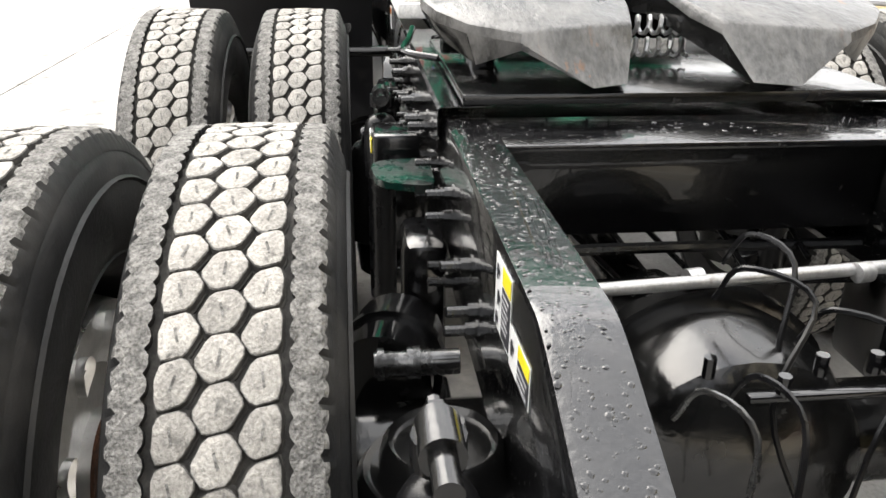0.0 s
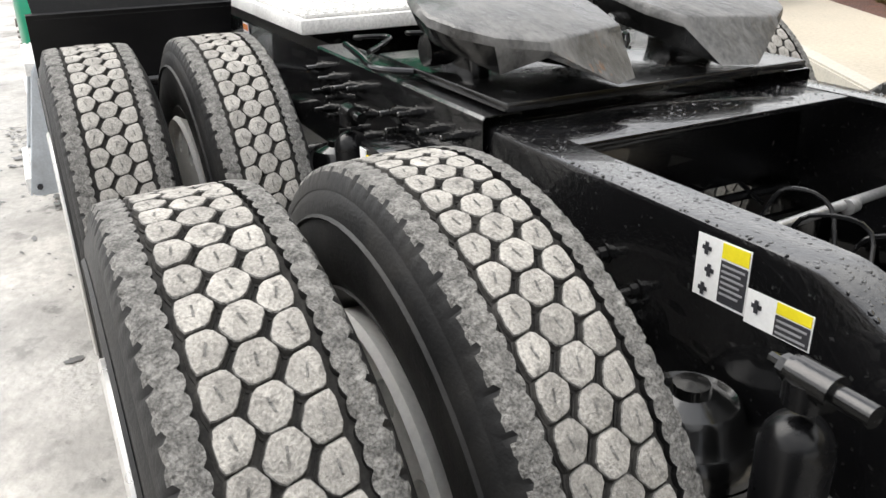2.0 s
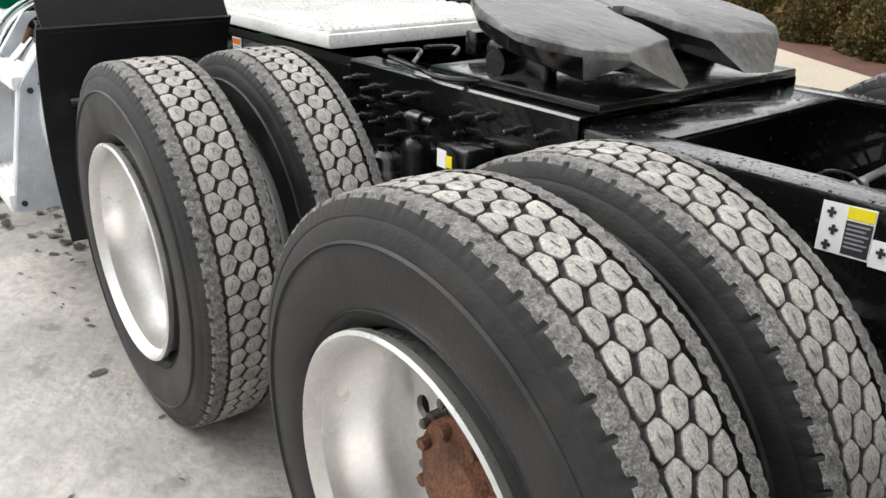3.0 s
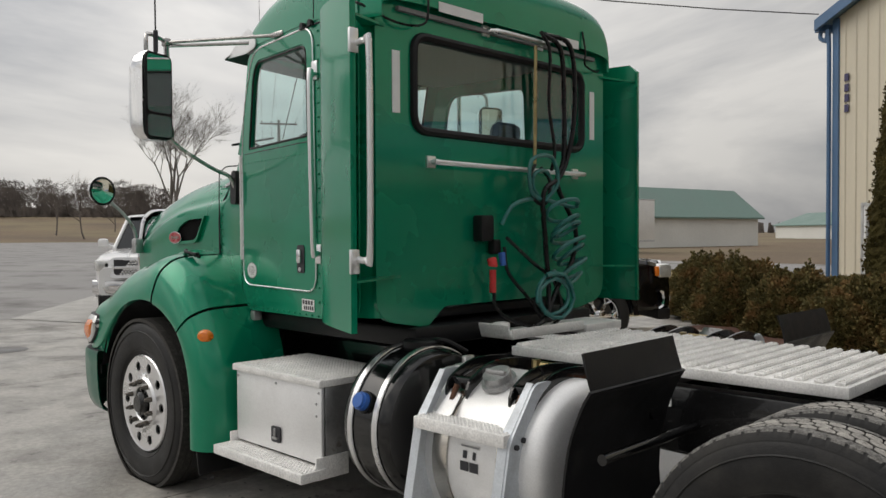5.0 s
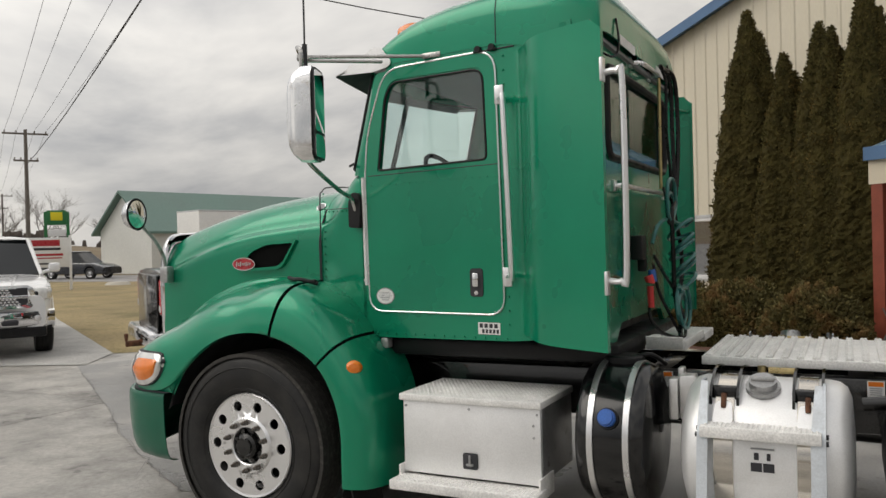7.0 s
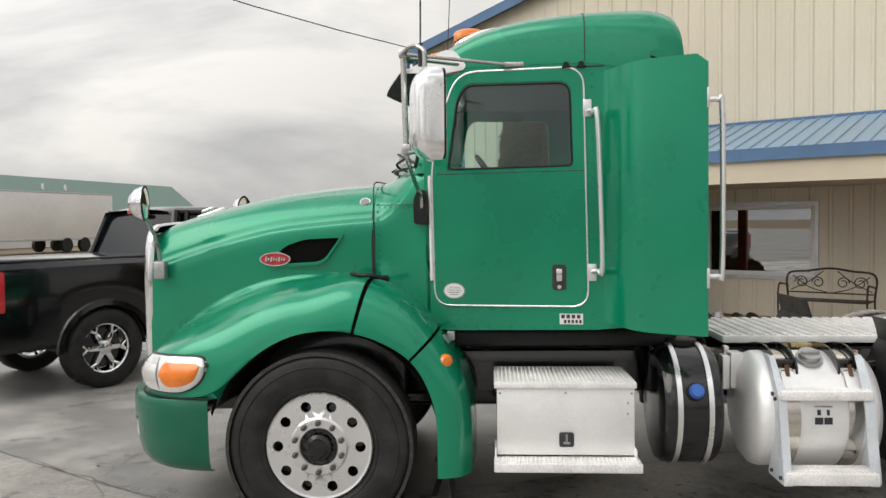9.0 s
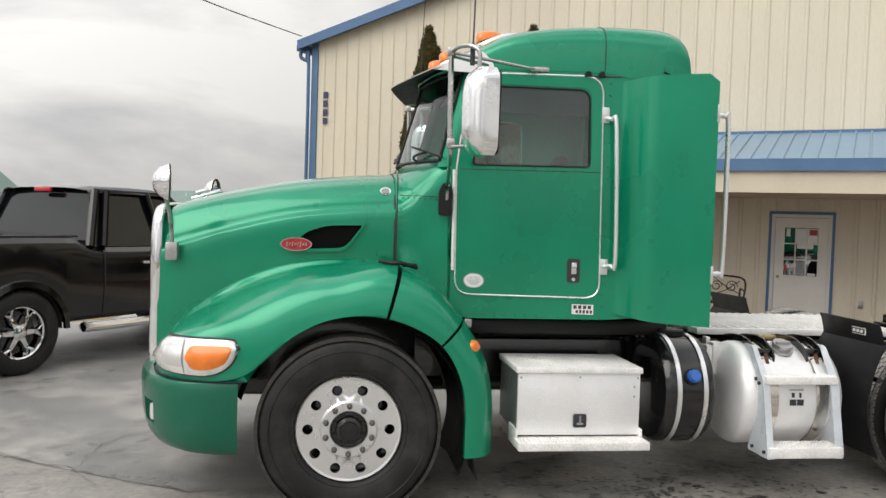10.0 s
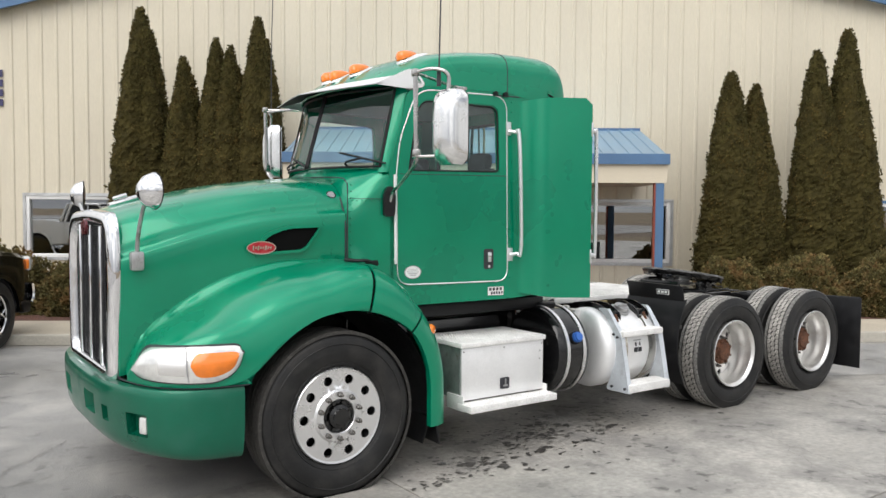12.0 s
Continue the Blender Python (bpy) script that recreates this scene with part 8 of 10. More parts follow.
tube(bm, [(HX, -0.16, 1.62), (HX + 0.02, -0.10, 1.72), (HX + 0.04, 0.02, 1.76), (HX + 0.05, 0.16, 1.76)] + pts + [(HX + 0.07, 0.33, 1.27), (HX + 0.08, 0.20, 1.36), (HX + 0.09, 0.06, 1.30), (HX + 0.1, 0.02, 1.20), (HX + 0.1, 0.14, 1.12), (HX + 0.1, 0.28, 1.16), (HX + 0.1, 0.30, 1.26), (HX + 0.1, 0.18, 1.32), (HX + 0.1, 0.04, 1.26), (HX + 0.12, 0.06, 1.14), (HX + 0.12, 0.22, 1.10), (HX + 0.12, 0.33, 1.2), (HX + 0.12, 0.24, 1.34), (HX + 0.1, 0.1, 1.34)], 0.0118, 8, 2)
tube(bm, [(HX + 0.04, 0.16, 1.74), (HX + 0.05, 0.05, 1.82), (HX + 0.05, 0.06, 1.90), (HX + 0.05, 0.16, 1.92), (HX + 0.05, 0.22, 1.84), (HX + 0.05, 0.16, 1.76), (HX + 0.06, 0.02, 1.80), (HX + 0.06, 0.02, 1.97), (HX + 0.06, 0.2, 2.0), (HX + 0.06, 0.26, 1.86), (HX + 0.06, 0.14, 1.75)], 0.0115, 8, 4)
part("coil_hose", bm, "coil_green", cab, "coiled teal electrical cable")
bm = bmesh.new()
box(bm, (BX + 0.04, -0.24, 1.60), (0.07, 0.10, 0.14), 0.012)
box(bm, (BX + 0.04, -0.15, 1.50), (0.05, 0.06, 0.08), 0.012)
part("hose_holder", bm, "black_plastic", cab, "black dummy coupling holder")
bm = bmesh.new()
tube(bm, [(HX - 0.01, -0.235, 1.44), (HX, -0.235, 1.41), (HX, -0.235, 1.40)], 0.026, 10, 2)
tube(bm, [(HX, -0.235, 1.38), (HX + 0.004, -0.24, 1.26)], 0.018, 10, 1)
part("glad_hand", bm, "red_rubber", cab, "red air coupling with red grip")
bm = bmesh.new()
tube(bm, [(HX - 0.01, -0.145, 1.47), (HX, -0.145, 1.40)], 0.022, 10, 2)
part("glad_hand", bm, "blue_cap", cab, "blue air coupling")


def wire(bm):
    tube(bm, [(2.10, -0.66, 2.80), (2.115, -0.67, 2.68), (2.10, -0.69, 2.60), (2.08, -0.85, 2.585), (1.99, -0.985, 2.66), (1.9, -0.99, 2.70)], 0.006, 6, 4)


for b_ in both(wire):
    part("marker_wire", b_, "hose", cab, "thin black wiring")
bm = bmesh.new()
box(bm, (2.24, 0.0, 1.045), (0.22, 0.62, 0.025), 0.004)
box(bm, (2.345, 0.0, 1.062), (0.012, 0.62, 0.045), 0.003)
box(bm, (2.24, -0.325, 1.075), (0.20, 0.012, 0.07), 0.003, Matrix.Rotation(radians(18), 3, "X"))
box(bm, (2.16, -0.18, 1.075), (0.06, 0.09, 0.05), 0.012)
part("hose_tray", bm, "deck", truck, "bright aluminium hose tray behind the cab")
bm = bmesh.new()
box(bm, (2.2, 0.52, 1.03), (0.30, 0.36, 0.05), 0.006)
part("side_tray", bm, "deck", truck, "bright aluminium plate beside the hose tray")
# small chassis labels
for x, w in ((2.27, 0.065), (2.81, 0.065), (3.26, 0.075)):
    bm = bmesh.new()
    box(bm, (x, -0.4345, 0.895), (w, 0.003, 0.08), 0, None, 0)
    box(bm, (x, -0.4365, 0.92), (w * 0.86, 0.003, 0.022), 0, None, 1)
    for k in range(4):
        box(bm, (x, -0.4365, 0.899 - 0.01 * k), (w * 0.7, 0.003, 0.004), 0, None, 2)
    part("chassis_label", bm, ["white", "amber", "grey_print"], truck, "small warning label on the frame")

# -- rear suspension --
def frame_bolt():
    bm = bmesh.new()
    lathe(bm, [(0.017, 0.004), (0.017, 0.0), (0.012, -0.001), (0.012, -0.014), (0.008, -0.0145), (0.008, -0.042), (0.006, -0.044)], (0, 0, 0), "y", 8)
    return finish(bm, "bolt", "castiron", 30)


BOLT = frame_bolt()
rng = random.Random(11)
for sg in (-1, 1):
    for k in range(9):
        for z in (0.905, 0.845, 0.79):
            if rng.random() < 0.86:
                ob = child_mesh("bolt", BOLT, truck, (4.13 + 0.105 * k + rng.uniform(-0.012, 0.012), sg * (0.444 if z > 0.88 else 0.432), z + rng.uniform(-0.012, 0.012)))
                ob.rotation_euler = (0, 0, 0 if sg < 0 else math.pi)
    for x, z in ((5.20, 0.86), (5.20, 0.82), (5.24, 0.75), (5.24, 0.72), (5.42, 0.83), (5.50, 0.80), (5.48, 0.76)):
        ob = child_mesh("bolt", BOLT, truck, (x, sg * 0.432, z))
        ob.rotation_euler = (0, 0, 0 if sg < 0 else math.pi)
def hex_head():
    bm = bmesh.new()
    lathe(bm, [(0.0185, 0.0), (0.0185, 0.003), (0.016, 0.005), (0.0, 0.005)], (0, 0, 0), "z", 16)
    lathe(bm, [(0.0125, 0.005), (0.0125, 0.0135), (0.010, 0.0155), (0.0, 0.0155)], (0, 0, 0), "z", 6)
    return finish(bm, "hex_head", "wet_film", 30)


HEAD = hex_head()
for x, y in ((6.018, -0.395), (6.054, -0.40), (6.018, 0.395), (6.054, 0.40)):
    ob = child_mesh("bolt", HEAD, truck, (x, y, rail_top(x) + 0.009))
    ob.rotation_euler = (0, radians(24), 0)


def label_mesh(quads):
    """Thin printed sheets on the left rail's web: (x0, x1, z0, z1, how proud)."""
    bm = bmesh.new()
    for x0, x1, z0, z1, o in quads:
        plate(bm, [(x0, z0), (x1, z0), (x1, z1), (x0, z1)], lambda a, b, c: Vector((a, -RAIL_Y - o - c, b + (a - 5.6) * 0.045)), 0.0006, 0)
    return bm


for sheet_q, head_q, text_q, lines, marks in (
        ((5.612, 5.704, 0.846, 0.936), (5.657, 5.702, 0.913, 0.934), (5.657, 5.702, 0.850, 0.910), 6, ((5.622, 0.915), (5.63, 0.885), (5.622, 0.856))),
        ((5.7045, 5.805, 0.840, 0.888), (5.752, 5.803, 0.872, 0.887), (5.752, 5.803, 0.842, 0.870), 3, ((5.714, 0.865),))):
    lab = part("warning_label", label_mesh([(*sheet_q, 0.0006)]), "white", truck, "white warning label on the frame rail")
    part("label_header", label_mesh([(*head_q, 0.0016)]), "yellow", lab, "yellow header panel")
    part("label_text_panel", label_mesh([(*text_q, 0.0016)]), "ink", lab, "dark text panel")
    tagged(part("text_bar", label_mesh([(text_q[0] + 0.003, text_q[1] - 0.004 - 0.006 * (k % 2), text_q[3] - 0.008 - 0.008 * k, text_q[3] - 0.005 - 0.008 * k, 0.0024) for k in range(lines)]), "grey_print", lab), "rows of small unreadable print", kind="stuff")
    for x, z in marks:
        part("pictogram", label_mesh([(x, x + 0.016, z, z + 0.006, 0.0016), (x + 0.005, x + 0.011, z - 0.006, z + 0.012, 0.0024)]), "ink", lab)
bm = bmesh.new()
box(bm, (4.735, -0.50, 0.79), (0.12, 0.10, 0.12), 0.01)
vb = part("valve_box", bm, "black_paint", truck, "black valve box on the frame")
bm = bmesh.new()
box(bm, (4.705, -0.5535, 0.815), (0.035, 0.003, 0.045), 0, None, 0)
box(bm, (4.735, -0.5535, 0.812), (0.022, 0.003, 0.03), 0, None, 1)
part("label", bm, ["white", "yellow"], vb, "white and yellow label")


def shock(x, y, ztop, zbot):
    bm = bmesh.new()
    cyl(bm, (x, y, zbot), (x, y, ztop - 0.16), 0.034, 18)
    lathe(bm, [(0.040, ztop - 0.20), (0.041, ztop - 0.085), (0.037, ztop - 0.07), (0.028, ztop - 0.055), (0.014, ztop - 0.048), (0.0, ztop - 0.047)], (x, y, 0), "z", 20)
    cyl(bm, (x, y, ztop - 0.03), (x, y, ztop + 0.0), 0.025, 12)
    ob = part("shock_absorber", bm, "hose", truck, "black shock absorber")
    b = bmesh.new()
    s = 1 if y > 0 else -1
    cyl(b, (x, y - s * 0.085, ztop), (x, y - s * 0.02, ztop), 0.016, 14)
    cyl(b, (x, y - s * 0.03, ztop), (x, y + s * 0.03, ztop), 0.026, 16)
    cyl(b, (x, y + s * 0.03, ztop), (x, y + s * 0.04, ztop), 0.022, 14)
    cyl(b, (x, y + s * 0.04, ztop), (x, y + s * 0.055, ztop), 0.017, 6)
    cyl(b, (x, y + s * 0.055, ztop), (x, y + s * 0.075, ztop), 0.009, 8)
    bmesh.ops.rotate(b, verts=b.verts, cent=(x, y, ztop), matrix=Matrix.Rotation(radians(-90 * s), 3, "Z") @ Matrix.Rotation(math.pi if s < 0 else 0, 3, "Z"))
    bmesh.ops.scale(b, verts=b.verts, vec=(0.8, 0.8, 0.8), space=Matrix.Translation((-x, -y, -ztop)))
    bmesh.ops.translate(b, verts=b.verts, vec=(0.01, 0, 0))
    part("pivot", b, "castiron", ob, "wet black pivot bolt and bushing")


def spring(x, y, z0, z1):
    bm = bmesh.new()
    h = z1 - z0
    lathe(bm, [(0.0, z1 + 0.006), (0.024, z1 + 0.004), (0.027, z1 - 0.010), (0.056, z1 - 0.024), (0.062, z1 - 0.018), (0.069, z1 - 0.026), (0.074, z1 - 0.050), (0.083, z1 - 0.060), (0.091, z1 - 0.056), (0.099, z1 - 0.068), (0.104, z1 - 0.10), (0.106, z1 - 0.24 * h), (0.104, z1 - 0.34 * h), (0.118, z1 - 0.42 * h), (0.121, z1 - 0.60 * h), (0.12, z1 - 0.74 * h), (0.095, z1 - 0.78 * h), (0.085, z0), (0.0, z0)], (x, y, 0), "z", 40)
    part("air_spring", bm, "castiron", truck, "black rubber air spring")


for sg in (-1, 1):
    for xx in (WB1, WB2):
        shock(xx + 0.471, sg * 0.525, 0.885, 0.36)
        spring(xx + 0.29, sg * 0.50, 0.36, 0.765)


def drive_axle(x):
    bm = bmesh.new()
    cyl(bm, (x, -0.60, 0.5), (x, 0.60, 0.5), 0.085, 20)
    ax = part("drive_axle", bm, "castiron", truck, "black drive axle housing")
    bm = bmesh.new()
    lathe(bm, [(0.0, -0.19), (0.09, -0.175), (0.16, -0.12), (0.205, -0.03), (0.21, 0.04), (0.19, 0.13), (0.13, 0.17), (0.0, 0.18)], (x + 0.02, -0.06, 0.545), "x", 32)
    lathe(bm, [(0.225, -0.05), (0.225, -0.02), (0.21, -0.015)], (x + 0.02, -0.06, 0.545), "x", 32)
    lathe(bm, [(0.13, -0.28), (0.115, -0.30), (0.06, -0.40), (0.045, -0.48)], (x + 0.05, 0.02, 0.56), "x", 20)
    part("differential", bm, "castiron", ax, "greasy black differential housing")
    for sg in (-1, 1):
        bm = bmesh.new()
        cyl(bm, (x - 0.24, sg * 0.52, 0.58), (x - 0.05, sg * 0.56, 0.60), 0.082, 22)
        cyl(bm, (x - 0.155, sg * 0.535, 0.588), (x - 0.135, sg * 0.54, 0.59), 0.092, 22)
        part("brake_chamber", bm, "black_paint", ax, "black brake chamber with clamp ring")
        bm = bmesh.new()
        cyl(bm, (x - 0.02, sg * 0.44, 0.655), (x - 0.02, sg * 0.57, 0.655), 0.020, 14)
        cyl(bm, (x - 0.02, sg * 0.50, 0.655), (x - 0.02, sg * 0.52, 0.655), 0.026, 14)
        cyl(bm, (x - 0.02, sg * 0.555, 0.655), (x - 0.02, sg * 0.565, 0.655), 0.025, 14)
        part("cam_tube", bm, "wet_steel", ax, "grey brake cam tube")
        bm = bmesh.new()
        box(bm, (x + 0.1, sg * 0.47, 0.43), (0.75, 0.09, 0.05), 0.012, Matrix.Rotation(radians(3), 3, "Y"))
        box(bm, (x - 0.33, sg * 0.47, 0.58), (0.16, 0.075, 0.34), 0.02)
        part("trailing_arm", bm, "black_paint", ax, "black trailing arm and hanger")
    bm = bmesh.new()
    tube(bm, [(x + 0.02, -0.30, 0.785), (x - 0.03, 0.36, 0.79)], 0.0105, 12, 1)
    for a, b in ((-0.30, 0.785), (0.37, 0.79)):
        cyl(bm, (x - 0.03, a, b), (x + 0.04, a, b), 0.022, 14)
    for y in (-0.09, 0.18):
        cyl(bm, (x - 0.005, y - 0.012, 0.787), (x - 0.008, y + 0.012, 0.788), 0.016, 12)
    part("torque_rod", bm, "steel", ax, "pale steel transverse torque rod")
    rng2 = random.Random(int(x * 10))
    for k in range(5):
        y = -0.20 + 0.055 * k
        bm = bmesh.new()
        p0 = Vector((x + rng2.uniform(-0.05, 0.25), y, 0.72 + rng2.uniform(-0.03, 0.08)))
        tube(bm, [p0, p0 + Vector((0.03, 0.02, 0.06)), p0 + Vector((0.10, 0.05 + rng2.uniform(-0.05, 0.05), 0.04)), p0 + Vector((0.16, 0.02, -0.08)), p0 + Vector((0.2, rng2.uniform(-0.1, 0.15), -0.25))], 0.0042, 6, 5)
        part("brake_line", bm, "wet_steel" if k % 5 == 0 else "hose", ax, "bent brake air line")
    bm = bmesh.new()
    box(bm, (x + 0.23, 0.02, 0.735), (0.016, 0.26, 0.010), 0.003)
    for k in range(5):
        c = Vector((x + 0.20 + rng2.uniform(-0.03, 0.03), -0.14 + 0.075 * k, 0.735))
        cyl(bm, c, c + Vector((0, 0, 0.03)), 0.009, 8)
    part("valve_manifold", bm, "black_paint", ax, "small valve fittings on the axle")


bm = bmesh.new()
tube(bm, [(5.03, -0.40, 0.80), (5.03, 0.40, 0.80)], 0.012, 8, 1)
part("cross_tube", bm, "black_wet", truck, "wet black cross tube between the rails")
bm = bmesh.new()
tube(bm, [(5.0, -0.40, 0.765), (5.0, 0.40, 0.765)], 0.009, 8, 1)
part("cross_tube", bm, "black_wet", truck, "wet black cross tube between the rails")
drive_axle(WB1)
drive_axle(WB2)
bm = bmesh.new()
cyl(bm, (2.0, 0, 0.62), (3.75, 0.0, 0.58), 0.055, 14)
cyl(bm, (4.35, -0.02, 0.56), (5.0, -0.02, 0.56), 0.05, 14)
part("drive_shaft", bm, "castiron", truck, "dark drive shaft")
# cables and pipes along the frame
rng = random.Random(3)
for k in range(4):
    bm = bmesh.new()
    y0 = -0.24 + 0.16 * k
    z0 = 0.80 + 0.012 * (k % 4)
    tube(bm, [(3.6, y0 * 0.6, z0), (4.3, y0 * 0.8, z0 - 0.03), (4.75, y0, z0 - 0.04), (4.98, y0 * 0.9 + 0.05, z0 - 0.10), (5.12, y0 * 0.7 + 0.1, z0 - 0.17 + rng.uniform(-0.03, 0.05))], 0.006, 6, 6)
    part("air_line", bm, "hose", truck, "black air line along the frame")
for k in range(3):
    bm = bmesh.new()
    z0 = 0.74 - 0.05 * k
    tube(bm, [(5.02 + 0.05 * k, -0.40, z0), (5.02 + 0.05 * k, 0.0, z0 + 0.004), (5.02 + 0.05 * k, 0.40, z0)], 0.012, 8, 3)
    part("cross_pipe", bm, "black_wet", truck, "thin black cross pipe")


def green_bracket(bm):
    plate(bm, rounded([(4.86, -0.56), (4.99, -0.55), (5.03, -0.44), (4.84, -0.44)], 0.04, 4), lambda a, b, c: Vector((a, b, 0.80 + c)), 0.014)


for b_ in both(green_bracket):
    part("spring_hanger", b_, "green_over", truck, "bracket with green overspray")
# hoses by the fifth wheel
bm = bmesh.new()
tube(bm, [(4.08, -0.30, 0.975), (4.15, -0.34, 0.99), (4.22, -0.27, 0.995), (4.28, -0.32, 0.985), (4.34, -0.38, 0.98)], 0.007, 8, 6)
tube(bm, [(4.08, -0.14, 0.975), (4.16, -0.18, 0.99), (4.22, -0.12, 0.99), (4.3, -0.2, 0.98)], 0.007, 8, 6)
part("release_hose", bm, "hose", truck, "looped black hose before the fifth wheel")
bm = bmesh.new()
tube(bm, [(4.30, -0.43, 1.0), (4.45, -0.45, 0.995), (4.60, -0.47, 0.99), (4.66, -0.40, 0.985)], 0.008, 8, 4)
part("release_handle", bm, "black_paint", truck, "bent black release handle")

# rain drops on the frame
rng = random.Random(21)
verts_, faces_ = [], []


def drop(c, r):
    k = len(verts_)
    e, t = rng.uniform(0.5, 1.0), rng.uniform(0, 3.14)
    for ring, h in ((1.0, 0.0), (0.75, 0.2), (0.3, 0.3)):
        for j in range(7):
            a = 2 * math.pi * j / 7
            px, py = r * ring * math.cos(a), r * ring * math.sin(a) * e
            verts_.append((c[0] + px * math.cos(t) - py * math.sin(t), c[1] + px * math.sin(t) + py * math.cos(t), c[2] + r * h - 0.0004 - (0.48 * (px * math.cos(t) - py * math.sin(t)) if c[0] > 5.86 else 0)))
    for q in range(2):
        for j in range(7):
            faces_.append((k + q * 7 + j, k + q * 7 + (j + 1) % 7, k + q * 7 + 7 + (j + 1) % 7, k + q * 7 + 7 + j))
    faces_.append(tuple(k + 14 + j for j in range(7)))


for k in range(900):
    sg = -1 if rng.random() < 0.7 else 1
    x = rng.uniform(5.06, 5.99)
    drop((x, sg * rng.uniform(RAIL_Y - FLANGE + 0.006, RAIL_Y - 0.006), rail_top(x)), abs(rng.gauss(0, 0.0016)) + 0.0012)
for k in range(350):
    drop((rng.uniform(5.06, 5.22), rng.uniform(-0.33, 0.33), 0.948), abs(rng.gauss(0, 0.002)) + 0.0013)
for k in range(500):
    x = rng.uniform(6.0, 6.155)
    drop((x, rng.uniform(-0.41, 0.41), rail_top(x) + 0.008), abs(rng.gauss(0, 0.0016)) + 0.0012)
me_ = bpy.data.meshes.new("rain_drop")
me_.from_pydata(verts_, [], faces_)
me_.polygons.foreach_set("use_smooth", [True] * len(me_.polygons))
me_.materials.append(M["water_drop"])
wd_ = new("rain_drop", me_)
wd_.parent = truck
tagged(wd_, "small rain drops on the frame", kind="stuff")


# ---- planting ----
def leaf_cloud(points, normals, size, rng, squash=1.0):
    """Many small three-bladed sprays: vertices and faces."""
    n = len(points)
    verts, faces = [], []
    for i in range(n):
        p, q = Vector(points[i]), Vector(normals[i])
        for b in range(3):
            d = (q + Vector((rng.gauss(0, 0.55), rng.gauss(0, 0.55), rng.gauss(0.35, 0.45)))).normalized()
            s = d.cross(Vector((rng.gauss(0, 1), rng.gauss(0, 1), rng.gauss(0, 1)))).normalized()
            L = size * rng.uniform(0.6, 1.25)
            w = L * rng.uniform(0.22, 0.38)
            k = len(verts)
            verts += [p - s * w * 0.4, p + d * L * 0.55 - s * w, p + d * L, p + d * L * 0.5 + s * w]
            faces.append((k, k + 1, k + 2, k + 3))
    return verts, faces


def raw_mesh(name, verts, faces, mat):
    me = bpy.data.meshes.new(name)
    me.from_pydata([tuple(v) for v in verts], [], faces)
    me.materials.append(M[mat])
    return me


LEADERS = ((0, 0, 1.0), (0.17, 0.06, 0.93), (-0.14, -0.08, 0.87), (0.05, -0.16, 0.80))


def crown_point(leader, f, a, seed, k=1.0):
    """A point on one leader of an upright conifer one unit tall; f: height, a: angle, k: share of the radius."""
    cx, cy, h = leader
    rad = 0.43 * (1 - f) ** 0.56 * (0.86 + 0.14 * min(1, f * 5)) + 0.008
    x, y = rad * math.cos(a), rad * math.sin(a)
    lump = noise.noise(Vector((x * 5, y * 5, f * 15 + seed + cx * 40)))
    spray = noise.noise(Vector((x * 15, y * 15, f * 46 + seed + cx * 40)))
    tuft = noise.noise(Vector((x * 34, y * 34, f * 105 + seed)))
    k *= 1 + 0.13 * lump + 0.12 * spray + 0.09 * tuft
    return Vector((cx * (1 - f * 0.25) + x * k, cy * (1 - f * 0.25) + y * k, f * h))


def arborvitae(at, height, width, seed):
    rng = random.Random(seed)
    t = thing("arborvitae", at, "tall narrow brown-green arborvitae before the wall", "tree", "arborvitae row")
    bm = bmesh.new()
    cyl(bm, (at[0], at[1], at[2]), (at[0], at[1], at[2] + height * 0.5), 0.07, 8, 0, 0.03)
    part("trunk", bm, "bark", t)
    wide = width * 1.46
    # dense inner twigs that follow every lump of the outline, coloured with inner shade
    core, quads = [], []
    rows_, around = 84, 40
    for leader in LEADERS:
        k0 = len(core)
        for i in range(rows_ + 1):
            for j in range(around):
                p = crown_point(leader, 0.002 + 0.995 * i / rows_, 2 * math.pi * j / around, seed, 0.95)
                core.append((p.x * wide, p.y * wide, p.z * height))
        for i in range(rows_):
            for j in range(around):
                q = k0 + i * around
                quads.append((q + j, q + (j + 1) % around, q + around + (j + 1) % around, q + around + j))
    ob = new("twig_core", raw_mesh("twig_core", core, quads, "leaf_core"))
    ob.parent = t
    tagged(ob, "inner twigs with the crown's inner shade put into their colour", kind="stuff")
    # flat sprays of scale leaves, standing out and up
    pts, nor = [], []
    for i in range(15000):
        leader = LEADERS[int(rng.random() ** 1.4 * 4)]
        f, a = 1 - (1 - rng.random()) ** 0.72, rng.uniform(0, 2 * math.pi)
        p = crown_point(leader, min(0.995, f), a, seed, rng.uniform(0.93, 1.0))
        pts.append((p.x * wide, p.y * wide, p.z * height))
        nor.append((math.cos(a) * 0.75, math.sin(a) * 0.75, 0.8))
    v, f = leaf_cloud(pts, nor, 0.042, rng)
    ob = new("crown", raw_mesh("crown", v, f, "leaf_dark"))
    ob.parent = t
    return t


for i, (u, h, w) in enumerate(((3.72, 5.42, 0.94), (4.55, 4.50, 0.76), (5.12, 4.86, 0.80), (5.42, 4.70, 0.74), (5.90, 5.24, 0.86), (14.56, 4.26, 0.98), (15.05, 4.06, 0.82), (16.10, 4.66, 0.92), (16.70, 5.06, 0.98))):
    p = at_wall(u, 1.25 + 0.12 * (i % 2), 0.1)
    arborvitae(tuple(p), h, w, 31 + i)


